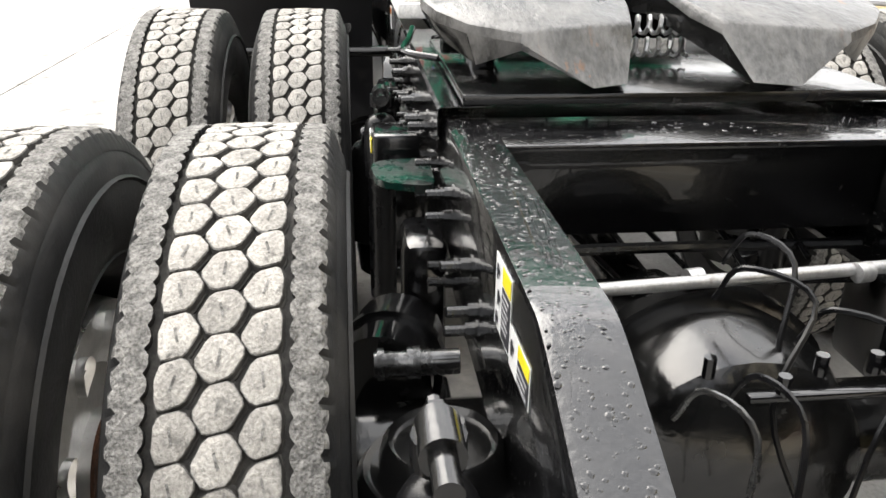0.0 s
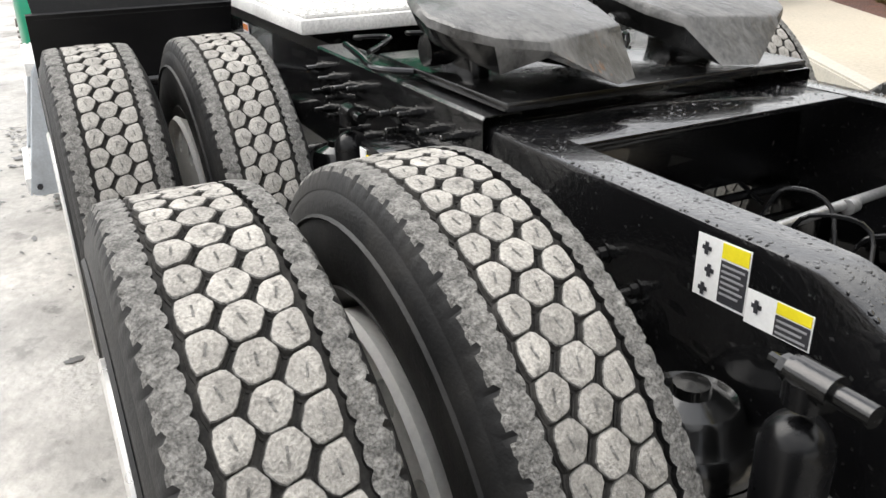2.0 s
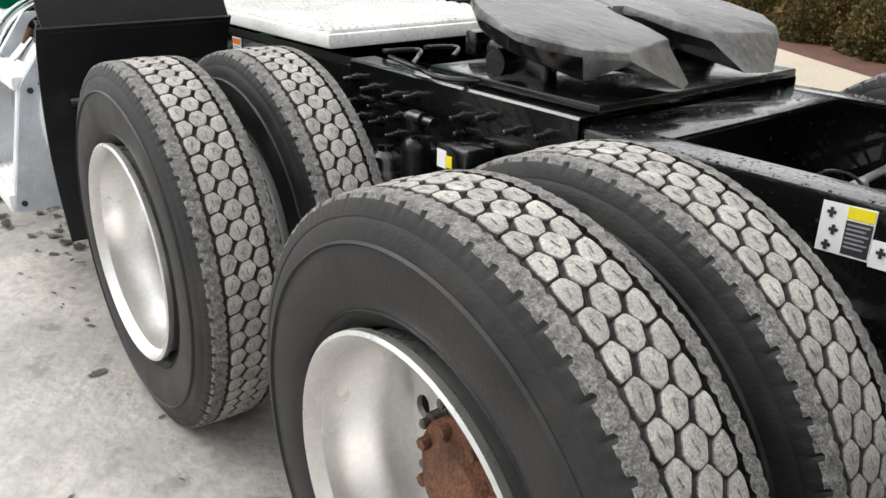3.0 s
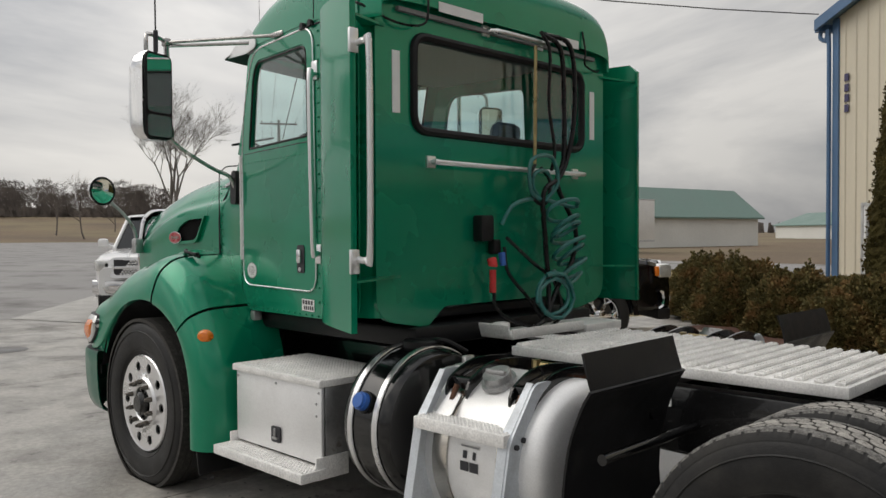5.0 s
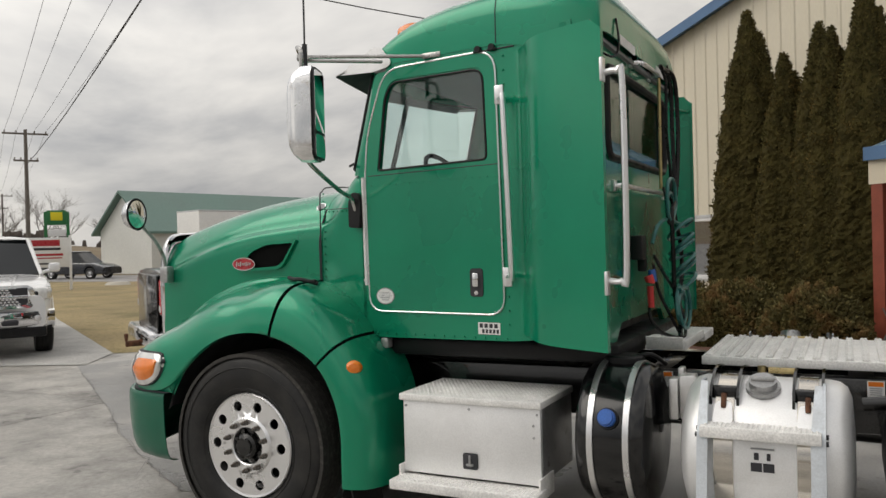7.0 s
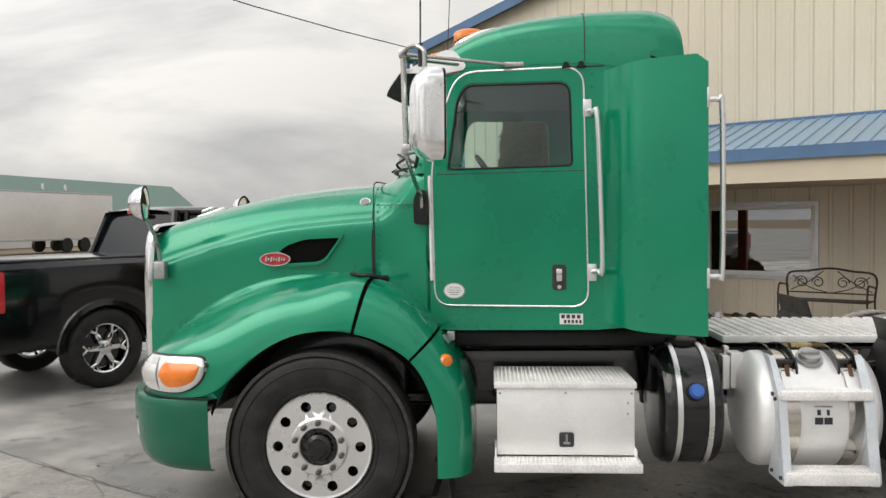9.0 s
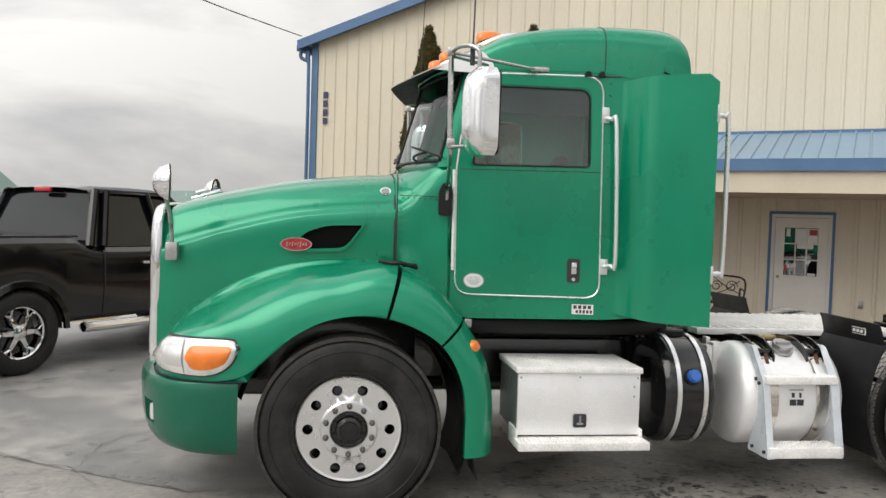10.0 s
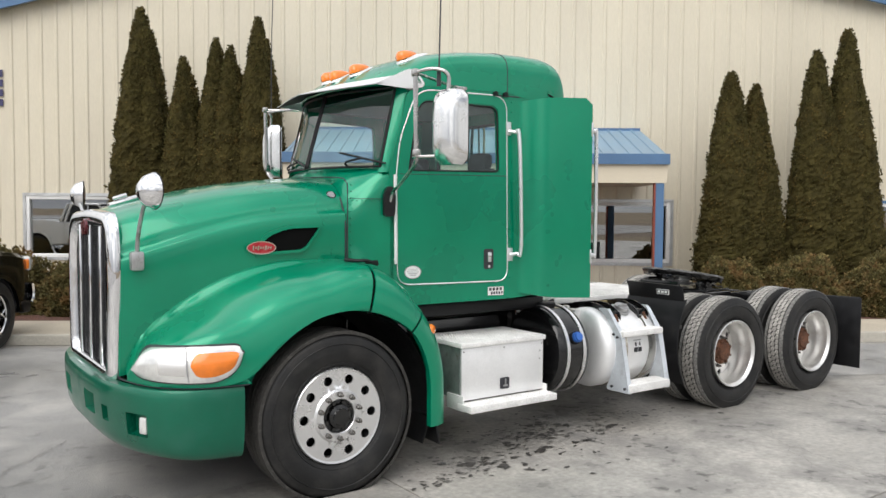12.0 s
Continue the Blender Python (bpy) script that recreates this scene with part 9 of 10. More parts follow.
def bush_mesh(seed, n=9500):
    rng = random.Random(seed)
    pts, nor = [], []
    while len(pts) < n:
        a, e = rng.uniform(0, 2 * math.pi), math.asin(rng.uniform(-0.05, 1))
        d = Vector((math.cos(a) * math.cos(e), math.sin(a) * math.cos(e), math.sin(e)))
        r = 0.88 + 0.17 * noise.noise(d * 2.6 + Vector((seed, 0, 0))) + 0.15 * noise.noise(d * 6 + Vector((0, seed, 0))) + 0.06 * noise.noise(d * 15 + Vector((0, 0, seed)))
        r *= rng.uniform(0.93, 1.03)
        pts.append(tuple(d * r))
        nor.append(tuple(d))
    return leaf_cloud(pts, nor, 0.05, rng)


def bush(at, rx, rz, seed, turn=0.0):
    t = thing("yew_bush", at, "rounded brown-green clipped yew bush in the bed", "bush", "foundation bushes", turn=turn)
    v, f = bush_mesh(seed)
    verts = []
    for i in range(0, len(v), 4):
        root = v[i]
        for q in v[i:i + 4]:
            d = q - root
            verts.append((root.x * rx + d.x, root.y * rx * 0.9 + d.y, max(0.0, root.z * rz) + d.z))
    ob = new("foliage", raw_mesh("foliage", verts, f, "leaf_bush"))
    ob.parent = t
    # inner ball whose dark colour paints the shade within the bush
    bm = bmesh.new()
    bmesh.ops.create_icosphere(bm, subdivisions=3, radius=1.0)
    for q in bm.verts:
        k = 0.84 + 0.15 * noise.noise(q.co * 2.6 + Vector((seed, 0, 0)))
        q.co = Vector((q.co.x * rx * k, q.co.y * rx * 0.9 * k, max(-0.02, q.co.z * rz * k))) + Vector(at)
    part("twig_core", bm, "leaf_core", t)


for i, (u, off, rx, rz) in enumerate(((0.7, 3.0, 0.85, 1.12), (2.15, 3.15, 0.9, 1.12), (3.6, 3.1, 0.85, 1.0), (5.0, 3.1, 0.85, 0.95), (6.3, 3.0, 0.75, 0.9),
                                      (14.3, 2.3, 0.8, 0.95), (15.5, 2.4, 0.85, 1.0), (16.9, 2.4, 0.85, 1.02), (18.1, 2.4, 0.8, 0.95), (-0.4, 2.6, 0.7, 0.95))):
    bush(tuple(at_wall(u, off, 0.1)), rx, rz, 61 + i)


# ---- pickups and cars ----
def shell(bm, xs, half, top, bottom, crown=0.03, tuck=0.06, index=0):
    """A car body: cross sections along x. half, top, bottom: functions of x."""
    rows = []
    for x in xs:
        w, t, b = half(x), top(x), bottom(x)
        h = t - b
        sec = [(-w + tuck, b), (-w + 0.01, b + min(0.05, h * 0.1)), (-w - 0.005, b + h * 0.45), (-w + 0.006, t - min(0.14, h * 0.3)), (-w + 0.02, t - min(0.06, h * 0.15)), (-w + 0.07, t - 0.008), (-w * 0.6, t + crown * 0.6), (0, t + crown)]
        full = sec + [(-y, z) for y, z in sec[-2::-1]]
        rows.append([Vector((x, y, z)) for y, z in full])
    grid_surface(bm, rows, index)
    for r in (rows[0], rows[-1]):
        k = len(bm.faces)
        bm.faces.new([bm.verts.new(p) for p in r])
        mat_from(bm, k, index)


CAR = {}


def car_tyre(r, w):
    def make():
        bm = bmesh.new()
        lathe(bm, [(r * 0.66, -w / 2), (r * 0.8, -w / 2 - 0.006), (r * 0.94, -w / 2 + 0.004), (r * 0.985, -w / 2 + 0.02), (r, -w / 2 + 0.045), (r, w / 2 - 0.045), (r * 0.985, w / 2 - 0.02), (r * 0.94, w / 2), (r * 0.66, w / 2)], (0, 0, 0), "y", 40, closed=True)
        for i in range(60):
            a = 2 * math.pi * i / 60
            for y in (-0.07, 0.0, 0.07):
                m = Matrix.Rotation(-a, 3, "Y")
                box(bm, m @ Vector((r + 0.001, y, 0)), (0.012, 0.05, 0.022), 0.0, m)
        return finish(bm, "tyre", "rubber", 40)
    return shared(CAR, ("t", r, w), make)


def car_rim(r, n=6):
    def make():
        bm = bmesh.new()
        lathe(bm, [(r, 0.09), (r, -0.085), (r - 0.015, -0.095), (r - 0.03, -0.085), (r - 0.035, 0.09)], (0, 0, 0), "y", 40, closed=True)
        for i in range(n):
            a = 2 * math.pi * i / n
            m = Matrix.Rotation(a, 3, "Y")
            arms = ([(0.045, -0.078, -0.03), (0.045, -0.078, 0.03), (r * 0.62, -0.070, 0.022), (r * 0.62, -0.070, -0.022)],
                    [(r * 0.60, -0.071, -0.022), (r * 0.60, -0.071, 0.004), (r - 0.02, -0.086, 0.072), (r - 0.02, -0.086, 0.036)],
                    [(r * 0.60, -0.071, -0.004), (r * 0.60, -0.071, 0.022), (r - 0.02, -0.086, -0.036), (r - 0.02, -0.086, -0.072)])
            for pts0 in arms:
                mid_ = Vector([sum(p[j] for p in pts0) / 4 for j in range(3)]) + Vector((0, -0.008, 0))
                v0 = [bm.verts.new(m @ Vector(p)) for p in pts0]
                v1 = [bm.verts.new(m @ (Vector(p) + Vector((0, 0.05, 0)))) for p in pts0]
                top_ = bm.verts.new(m @ mid_)
                bm.faces.new(v1[::-1])
                for j in range(4):
                    bm.faces.new((v0[j], v0[(j + 1) % 4], top_))
                    bm.faces.new((v0[j], v1[j], v1[(j + 1) % 4], v0[(j + 1) % 4]))
        lathe(bm, [(0.075, 0.0), (0.075, -0.088), (0.05, -0.1), (0.0, -0.102)], (0, 0, 0), "y", 24)
        return finish(bm, "rim", "chrome", 30)
    return shared(CAR, ("r", r, n), make)


def brake_disc():
    bm = bmesh.new()
    lathe(bm, [(0.0, 0.0), (0.22, 0.0), (0.22, 0.02), (0.0, 0.02)], (0, 0, 0), "y", 32)
    return finish(bm, "brake_disc", "castiron", 30)


def car_wheel(parent, x, y, r, w, rim, n=6):
    e = new("wheel")
    e.parent = parent
    e.location = (x, y, r - 0.01)
    e.rotation_euler = (0, 0, 0 if y < 0 else math.pi)
    child_mesh("tyre", car_tyre(r, w), e)
    child_mesh("rim", car_rim(rim, n), e)
    child_mesh("brake_disc", shared(CAR, "disc", brake_disc), e)


def arch_bottom(base, wheels, r):
    def f(x):
        z = base
        for xw in wheels:
            d = abs(x - xw)
            if d < r:
                z = max(z, 0.40 + math.sqrt(r * r - d * d) * 0.98)
        return z
    return f


def samples(x0, x1, wheels, r, n=26):
    xs = {x0 + (x1 - x0) * k / n for k in range(n + 1)}
    for xw in wheels:
        for k in range(17):
            xs.add(xw - r * math.cos(math.pi * k / 16))
        xs |= {xw - r - 0.002, xw + r + 0.002}
    return sorted(x for x in xs if x0 <= x <= x1)


def greenhouse(bm, base, roof, zb, zr, wb, wr, index=0):
    """A cab's glass house: plan corners (x back, x front) below and above."""
    lo = [(base[0], -wb), (base[1], -wb + 0.04), (base[1] + 0.10, 0), (base[1], wb - 0.04), (base[0], wb)]
    hi = [(roof[0], -wr), (roof[1], -wr + 0.04), (roof[1] + 0.05, 0), (roof[1], wr - 0.04), (roof[0], wr)]
    a = [bm.verts.new((x, y, zb)) for x, y in lo]
    b = [bm.verts.new((x, y, zr)) for x, y in hi]
    k = len(bm.faces)
    for j in range(5):
        bm.faces.new((a[j], a[(j + 1) % 5], b[(j + 1) % 5], b[j]))
    bm.faces.new(b)
    mat_from(bm, k, index)


M["car_glass"] = material("dark_car_glass", (0.006, 0.008, 0.009), 0.06, 0, 0.0, 3, 0.2, 50, 0.1, rough_vary=0.03)


def pickup(at, turn, paint, label, plain):
    """A crew-cab pickup that points along its own +x."""
    t = thing("pickup_truck", at, label, "pickup truck", turn=turn)
    ORIGIN[t] = Vector((0, 0, 0))
    W, F, R_, r = 0.99, 1.785, -1.785, 0.405 if plain else 0.43
    top = lambda x: lerp_table([(-2.93, 1.385), (-0.97, 1.385), (-0.95, 1.30), (1.0, 1.29), (1.12, 1.27), (1.8, 1.235), (2.5, 1.17), (2.78, 1.08), (2.86, 0.98)], x)
    half = lambda x: lerp_table([(-2.93, 0.955), (-2.6, 0.985), (-0.8, 0.985), (1.2, 0.985), (2.2, 0.98), (2.6, 0.94), (2.86, 0.84)], x)
    bm = bmesh.new()
    shell(bm, samples(-2.93, 2.86, (F, R_), 0.50), half, top, arch_bottom(0.48, (F, R_), 0.50))
    body = part("body", bm, paint, t, smooth=30)
    bm = bmesh.new()
    greenhouse(bm, (-0.95, 1.02), (-0.74, 0.30), 1.29, 1.92, 0.925, 0.75)
    gh = part("window_glass", bm, "car_glass", t, "dark tinted windows", smooth=20)
    bm = bmesh.new()
    rows = [[Vector((x, y * w, z + c)) for y, c in ((-1, -0.05), (-0.93, 0.01), (-0.6, 0.035), (0, 0.045), (0.6, 0.035), (0.93, 0.01), (1, -0.05))] for x, w, z in ((-0.83, 0.77, 1.91), (-0.66, 0.795, 1.945), (-0.2, 0.805, 1.955), (0.25, 0.795, 1.945), (0.38, 0.76, 1.905))]
    grid_surface(bm, rows)
    part("roof", bm, paint, t, smooth=60)
    bm = bmesh.new()
    box(bm, (-0.845, 0, 1.925), (0.04, 0.28, 0.05), 0.01)
    part("brake_lamp", bm, "red", t, "red high brake lamp")
    for sg in (-1, 1):
        bm = bmesh.new()
        for a, b, rr in (((-0.95, 0.93, 1.29), (-0.76, 0.765, 1.92), 0.05), ((-0.78, 0.935, 1.29), (-0.62, 0.765, 1.92), 0.05), ((0.10, 0.93, 1.29), (-0.02, 0.765, 1.93), 0.035), ((1.06, 0.90, 1.28), (0.32, 0.73, 1.92), 0.035), ((0.32, 0.76, 1.91), (-0.76, 0.775, 1.92), 0.03)):
            tube(bm, [(a[0], sg * a[1], a[2]), (b[0], sg * b[1], b[2])], rr, 8, 1)
        part("pillar", bm, paint, t)
        for x in (-0.79, 0.11, 1.16):
            bm = bmesh.new()
            tube(bm, [(x, sg * 0.994, 0.52), (x, sg * 0.996, 0.9), (x, sg * 0.985, 1.27)], 0.005, 5, 2)
            part("door_seam", bm, "ink", t)
        for x in (-0.05, 0.92):
            bm = bmesh.new()
            box(bm, (x - 0.12, sg * 0.998, 1.10), (0.17, 0.03, 0.035), 0.01)
            part("door_handle", bm, "chrome" if not plain else paint, t, "chrome door handle")
        bm = bmesh.new()
        tube(bm, [(0.95, sg * 0.93, 1.32), (0.95, sg * 1.05, 1.35)], 0.03, 8, 1)
        box(bm, (0.94, sg * 1.12, 1.40), (0.11, 0.20, 0.17), 0.05)
        part("side_mirror", bm, paint, t, "rounded side mirror")
        bm = bmesh.new()
        tube(bm, [(-1.05, sg * 1.0, 0.42), (-0.9, sg * 1.03, 0.41), (1.1, sg * 1.03, 0.41), (1.2, sg * 1.0, 0.42)], 0.055, 10, 3)
        part("running_board", bm, "chrome", t, "bright tubular running board")
        for xw in (F, R_):
            car_wheel(t, xw, sg * 0.86, r, 0.27, 0.285)
            bm = bmesh.new()
            rows = []
            for k in range(15):
                a = math.pi * k / 14
                rows.append([Vector((xw - q * math.cos(a), sg * y, 0.42 + q * math.sin(a) * 0.98)) for q, y in ((0.485, 0.97), (0.485, 1.012), (0.545, 1.006), (0.56, 0.985))])
            grid_surface(bm, rows)
            part("wheel_arch", bm, paint, t)
            bm = bmesh.new()
            rows = []
            for k in range(15):
                a = math.pi * k / 14
                rows.append([Vector((xw - 0.475 * math.cos(a), sg * y, 0.42 + 0.475 * math.sin(a))) for y in (0.97, 0.62)])
            grid_surface(bm, rows)
            bm.faces.new([bm.verts.new(Vector((xw - 0.475 * math.cos(math.pi * k / 14), sg * 0.62, 0.42 + 0.475 * math.sin(math.pi * k / 14)))) for k in range(15)])
            part("arch_liner", bm, "ink", t)
        # tail lamp
        bm = bmesh.new()
        box(bm, (-2.885, sg * 0.905, 1.10), (0.13, 0.15, 0.42), 0.03)
        part("tail_lamp", bm, "red", t, "tall red tail lamp")
        bm = bmesh.new()
        box(bm, (-2.93, sg * 0.905, 0.965), (0.06, 0.10, 0.085), 0.015)
        part("reverse_lamp", bm, "lamp_clear", t)
        # head lamp
        bm = bmesh.new()
        box(bm, (2.72, sg * 0.78, 1.02), (0.25, 0.30, 0.20), 0.05, Matrix.Rotation(radians(sg * -22), 3, "Z"))
        hl = part("head_lamp", bm, "lamp_clear", t, "clear head lamp")
        bm = bmesh.new()
        lathe(bm, [(0.0, 0.012), (0.030, 0.008), (0.040, 0.0), (0.040, -0.03)], (2.83, sg * 0.72, 1.02), "x", 18)
        part("projector", bm, "car_glass", t)
        bm = bmesh.new()
        box(bm, (2.66, sg * 0.915, 1.02), (0.12, 0.05, 0.14), 0.02, Matrix.Rotation(radians(sg * -22), 3, "Z"))
        part("corner_lamp", bm, "amber", t, "amber corner lamp")
    # rear end
    bm = bmesh.new()
    box(bm, (-2.95, 0, 1.02), (0.03, 1.56, 0.66), 0.01)
    part("tailgate", bm, paint, t)
    bm = bmesh.new()
    box(bm, (-2.99, 0, 0.60), (0.20, 1.94, 0.20), 0.05)
    part("rear_bumper", bm, "chrome", t, "chrome rear bumper")
    bm = bmesh.new()
    box(bm, (-3.12, 0, 0.50), (0.22, 0.07, 0.07), 0.01)
    lathe(bm, [(0.0, 0.05), (0.025, 0.04), (0.025, 0.0), (0.015, -0.05)], (-3.22, 0, 0.58), "z", 12)
    part("tow_hitch", bm, "rust", t, "rusty tow ball hitch")
    # flat black sheet that paints the shade inside the open load bed
    bm = bmesh.new()
    box(bm, (-1.94, 0, 1.40), (1.86, 1.62, 0.02), 0.0)
    part("bed_cover", bm, "ink", t, "black sheet painted as the shaded inside of the load bed")
    # front end
    bm = bmesh.new()
    loop = rounded([(-0.66, 0.80), (0.66, 0.80), (0.72, 1.0), (0.64, 1.16), (-0.64, 1.16), (-0.72, 1.0)], 0.08, 5)
    hole = rounded([(-0.58, 0.85), (0.58, 0.85), (0.64, 1.0), (0.57, 1.11), (-0.57, 1.11), (-0.64, 1.0)], 0.06, 5)
    bend = lambda a: 2.905 - 0.09 * (a / 0.7) ** 2
    plate(bm, loop, lambda a, b, c: Vector((bend(a) + c - (b - 0.8) * 0.12, a, b)), 0.04, 0, hole)
    box(bm, (2.89, 0, 0.985), (0.05, 0.17, 0.27), 0.03)
    box(bm, (2.87, 0, 0.98), (0.03, 1.2, 0.05), 0.01)
    gr = part("grille", bm, "chrome", t, "chrome grille with plain centre shield")
    bm = bmesh.new()
    box(bm, (2.862, 0, 0.98), (0.02, 1.18, 0.28), 0.0)
    part("grille_back", bm, "ink", t)
    bm = bmesh.new()
    for j in range(7):
        z = 0.865 + 0.038 * j
        for i in range(22):
            y = -0.58 + 0.055 * (i + 0.5 * (j % 2))
            if abs(y) > 0.59 or abs(z - 0.98) < 0.02:
                continue
            box(bm, (bend(y) + 0.014 - (z - 0.8) * 0.12, y, z), (0.014, 0.044, 0.027), 0.004)
    tagged(part("grille_mesh", bm, "chrome_scuffed", t), "bright honeycomb grille mesh", kind="stuff")
    for sg in (-1, 1):     # two raised folds along the hood
        bm = bmesh.new()
        tube(bm, [(1.15, sg * 0.50, 1.285), (1.7, sg * 0.47, 1.262), (2.3, sg * 0.42, 1.205), (2.72, sg * 0.38, 1.12)], 0.03, 8, 5)
        part("hood_fold", bm, paint, t, smooth=60)
    bm = bmesh.new()
    rows = []
    for k in range(21):
        y = -0.98 + 1.96 * k / 20
        x = 2.97 - 0.26 * abs(y / 0.98) ** 3
        rows.append([Vector((x - 0.04, y, 0.76)), Vector((x, y, 0.74)), Vector((x + 0.015, y, 0.64)), Vector((x, y, 0.54)), Vector((x - 0.06, y, 0.50))])
    grid_surface(bm, rows)
    thicken(bm, 0.03)
    part("front_bumper", bm, "chrome", t, "chrome front bumper", smooth=50)
    bm = bmesh.new()
    box(bm, (2.78, 0, 0.42), (0.2, 1.7, 0.16), 0.03)
    part("air_dam", bm, "black_plastic", t)
    for sg in (-1, 1):
        bm = bmesh.new()
        box(bm, (2.97, sg * 0.33, 0.585), (0.08, 0.24, 0.085), 0.03)
        part("tow_hook", bm, "ink", t, "black tow hook")
        bm = bmesh.new()
        lathe(bm, [(0.0, 0.02), (0.045, 0.01), (0.05, 0.0), (0.05, -0.05)], (2.90, sg * 0.72, 0.63), "x", 18)
        part("fog_lamp", bm, "lamp_clear", t)
        bm = bmesh.new()
        for k in range(3):
            box(bm, (1.30 + 0.075 * k, sg * 0.998, 1.03), (0.05, 0.012, 0.05), 0.003)
        box(bm, (1.58, sg * 0.998, 1.035), (0.12, 0.012, 0.03), 0.003)
        part("side_badge", bm, "steel", t, "plain silver badge blocks")
    bm = bmesh.new()
    box(bm, (2.975, 0, 0.64), (0.02, 0.5, 0.06), 0.01)
    part("blank_plate", bm, "white", t)
    return t


pickup((-2.99, 4.88, 0.016), 55.0, "car_black", "glossy black crew-cab pickup parked before the kerb", False)
pickup((-11.15, 4.57, 0.010), -33.0, "car_white", "white crew-cab pickup on the gravel strip", True)


def small_car(at, turn, paint, label, length=4.8, high=1.72):
    t = thing("parked_car", at, label, "car", turn=turn)
    ORIGIN[t] = Vector((0, 0, 0))
    k = length / 4.8
    F, R_ = 1.42 * k, -1.45 * k
    top = lambda x: lerp_table([(-2.4 * k, 1.0), (-2.2 * k, 1.05), (1.0 * k, 1.02), (2.0 * k, 0.9), (2.4 * k, 0.72)], x)
    bm = bmesh.new()
    shell(bm, samples(-2.4 * k, 2.4 * k, (F, R_), 0.4, 16), lambda x: 0.93, top, arch_bottom(0.3, (F, R_), 0.40))
    part("body", bm, paint, t, smooth=30)
    bm = bmesh.new()
    greenhouse(bm, (-2.25 * k, 1.15 * k), (-1.85 * k, 0.35 * k), 1.0, high - 0.05, 0.88, 0.68)
    part("window_glass", bm, "car_glass", t, "dark windows", smooth=20)
    bm = bmesh.new()
    box(bm, (-0.75 * k, 0, high - 0.03), (2.3 * k, 1.4, 0.06), 0.03)
    part("roof", bm, paint, t)
    for sg in (-1, 1):
        bm = bmesh.new()
        tube(bm, [(-1.8 * k, sg * 0.66, high + 0.02), (0.2 * k, sg * 0.66, high + 0.03)], 0.02, 6, 2)
        part("roof_rail", bm, "steel", t)
        for xw in (F, R_):
            car_wheel(t, xw, sg * 0.80, 0.36, 0.23, 0.235, 5)
    bm = bmesh.new()
    box(bm, (2.33 * k, 0.0, 0.68), (0.08, 1.6, 0.1), 0.02)
    part("head_lamp", bm, "lamp_clear", t)
    return t


small_car((-41.5, 31.0, 0.0), 12.0, "car_navy", "dark blue estate car on the far street", 4.9, 1.75)
small_car((-47.0, 41.0, 0.0), 200.0, "car_white", "white van parked beyond the street", 5.2, 1.9)

# ---- street furniture ----
def utility_pole(x, y, h, arms):
    t = thing("utility_pole", (x, y, 0), "weathered wooden utility pole with crossarms", "utility pole", "utility poles")
    bm = bmesh.new()
    cyl(bm, (x, y, 0), (x, y, h), 0.17, 10, 0, 0.11)
    part("pole", bm, "pole_wood", t)
    d = Vector((0.54, 0.84, 0)).normalized()
    for z, w in arms:
        bm = bmesh.new()
        c = Vector((x, y, z))
        box(bm, c, (w, 0.12, 0.12), 0.01, Matrix.Rotation(math.atan2(d.y, d.x), 3, "Z"))
        for f in (-0.45, -0.2, 0.2, 0.45):
            q = c + d * w * f
            cyl(bm, q + Vector((0, 0, 0.05)), q + Vector((0, 0, 0.22)), 0.05, 6)
        part("crossarm", bm, "pole_wood", t)
    return d


POLES = [(-112.0, 74.0, 11.0), (-48.6, 32.5, 10.5), (22.0, -13.0, 10.5)]
for x, y, h in POLES:
    d_ = utility_pole(x, y, h, ((h - 0.3, 2.9), (h - 2.2, 1.6)))
for i, off in enumerate((-1.3, -0.55, 0.55, 1.3)):
    bm = bmesh.new()
    for (x0, y0, h0), (x1, y1, h1) in zip(POLES, POLES[1:]):
        a, b = Vector((x0, y0, h0 - 0.1)) + d_ * off, Vector((x1, y1, h1 - 0.1)) + d_ * off
        tube(bm, [a.lerp(b, k / 12) - Vector((0, 0, 1.0 * 4 * (k / 12) * (1 - k / 12))) for k in range(13)], 0.009, 5, 1)
    solo("power_line", bm, "ink", "black overhead power line", "power line", "power lines")
bm = bmesh.new()
a, b = Vector((-48.6, 32.5, 8.0)), Vector((22.0, -13.0, 8.0))
tube(bm, [a.lerp(b, k / 12) - Vector((0, 0, 0.8 * 4 * (k / 12) * (1 - k / 12))) for k in range(13)], 0.02, 5, 1)
solo("power_line", bm, "ink", "thicker black overhead cable line", "power line", "power lines")
bm = bmesh.new()
a, b = at_wall(-0.2, 0.22, EAVE + 0.15), Vector((-16.5, -6.8, 9.6))
tube(bm, [a.lerp(b, k / 12) - Vector((0, 0, 0.9 * 4 * (k / 12) * (1 - k / 12))) for k in range(13)], 0.012, 5, 1)
solo("power_line", bm, "ink", "service cable to the shop's corner", "power line", "power lines")

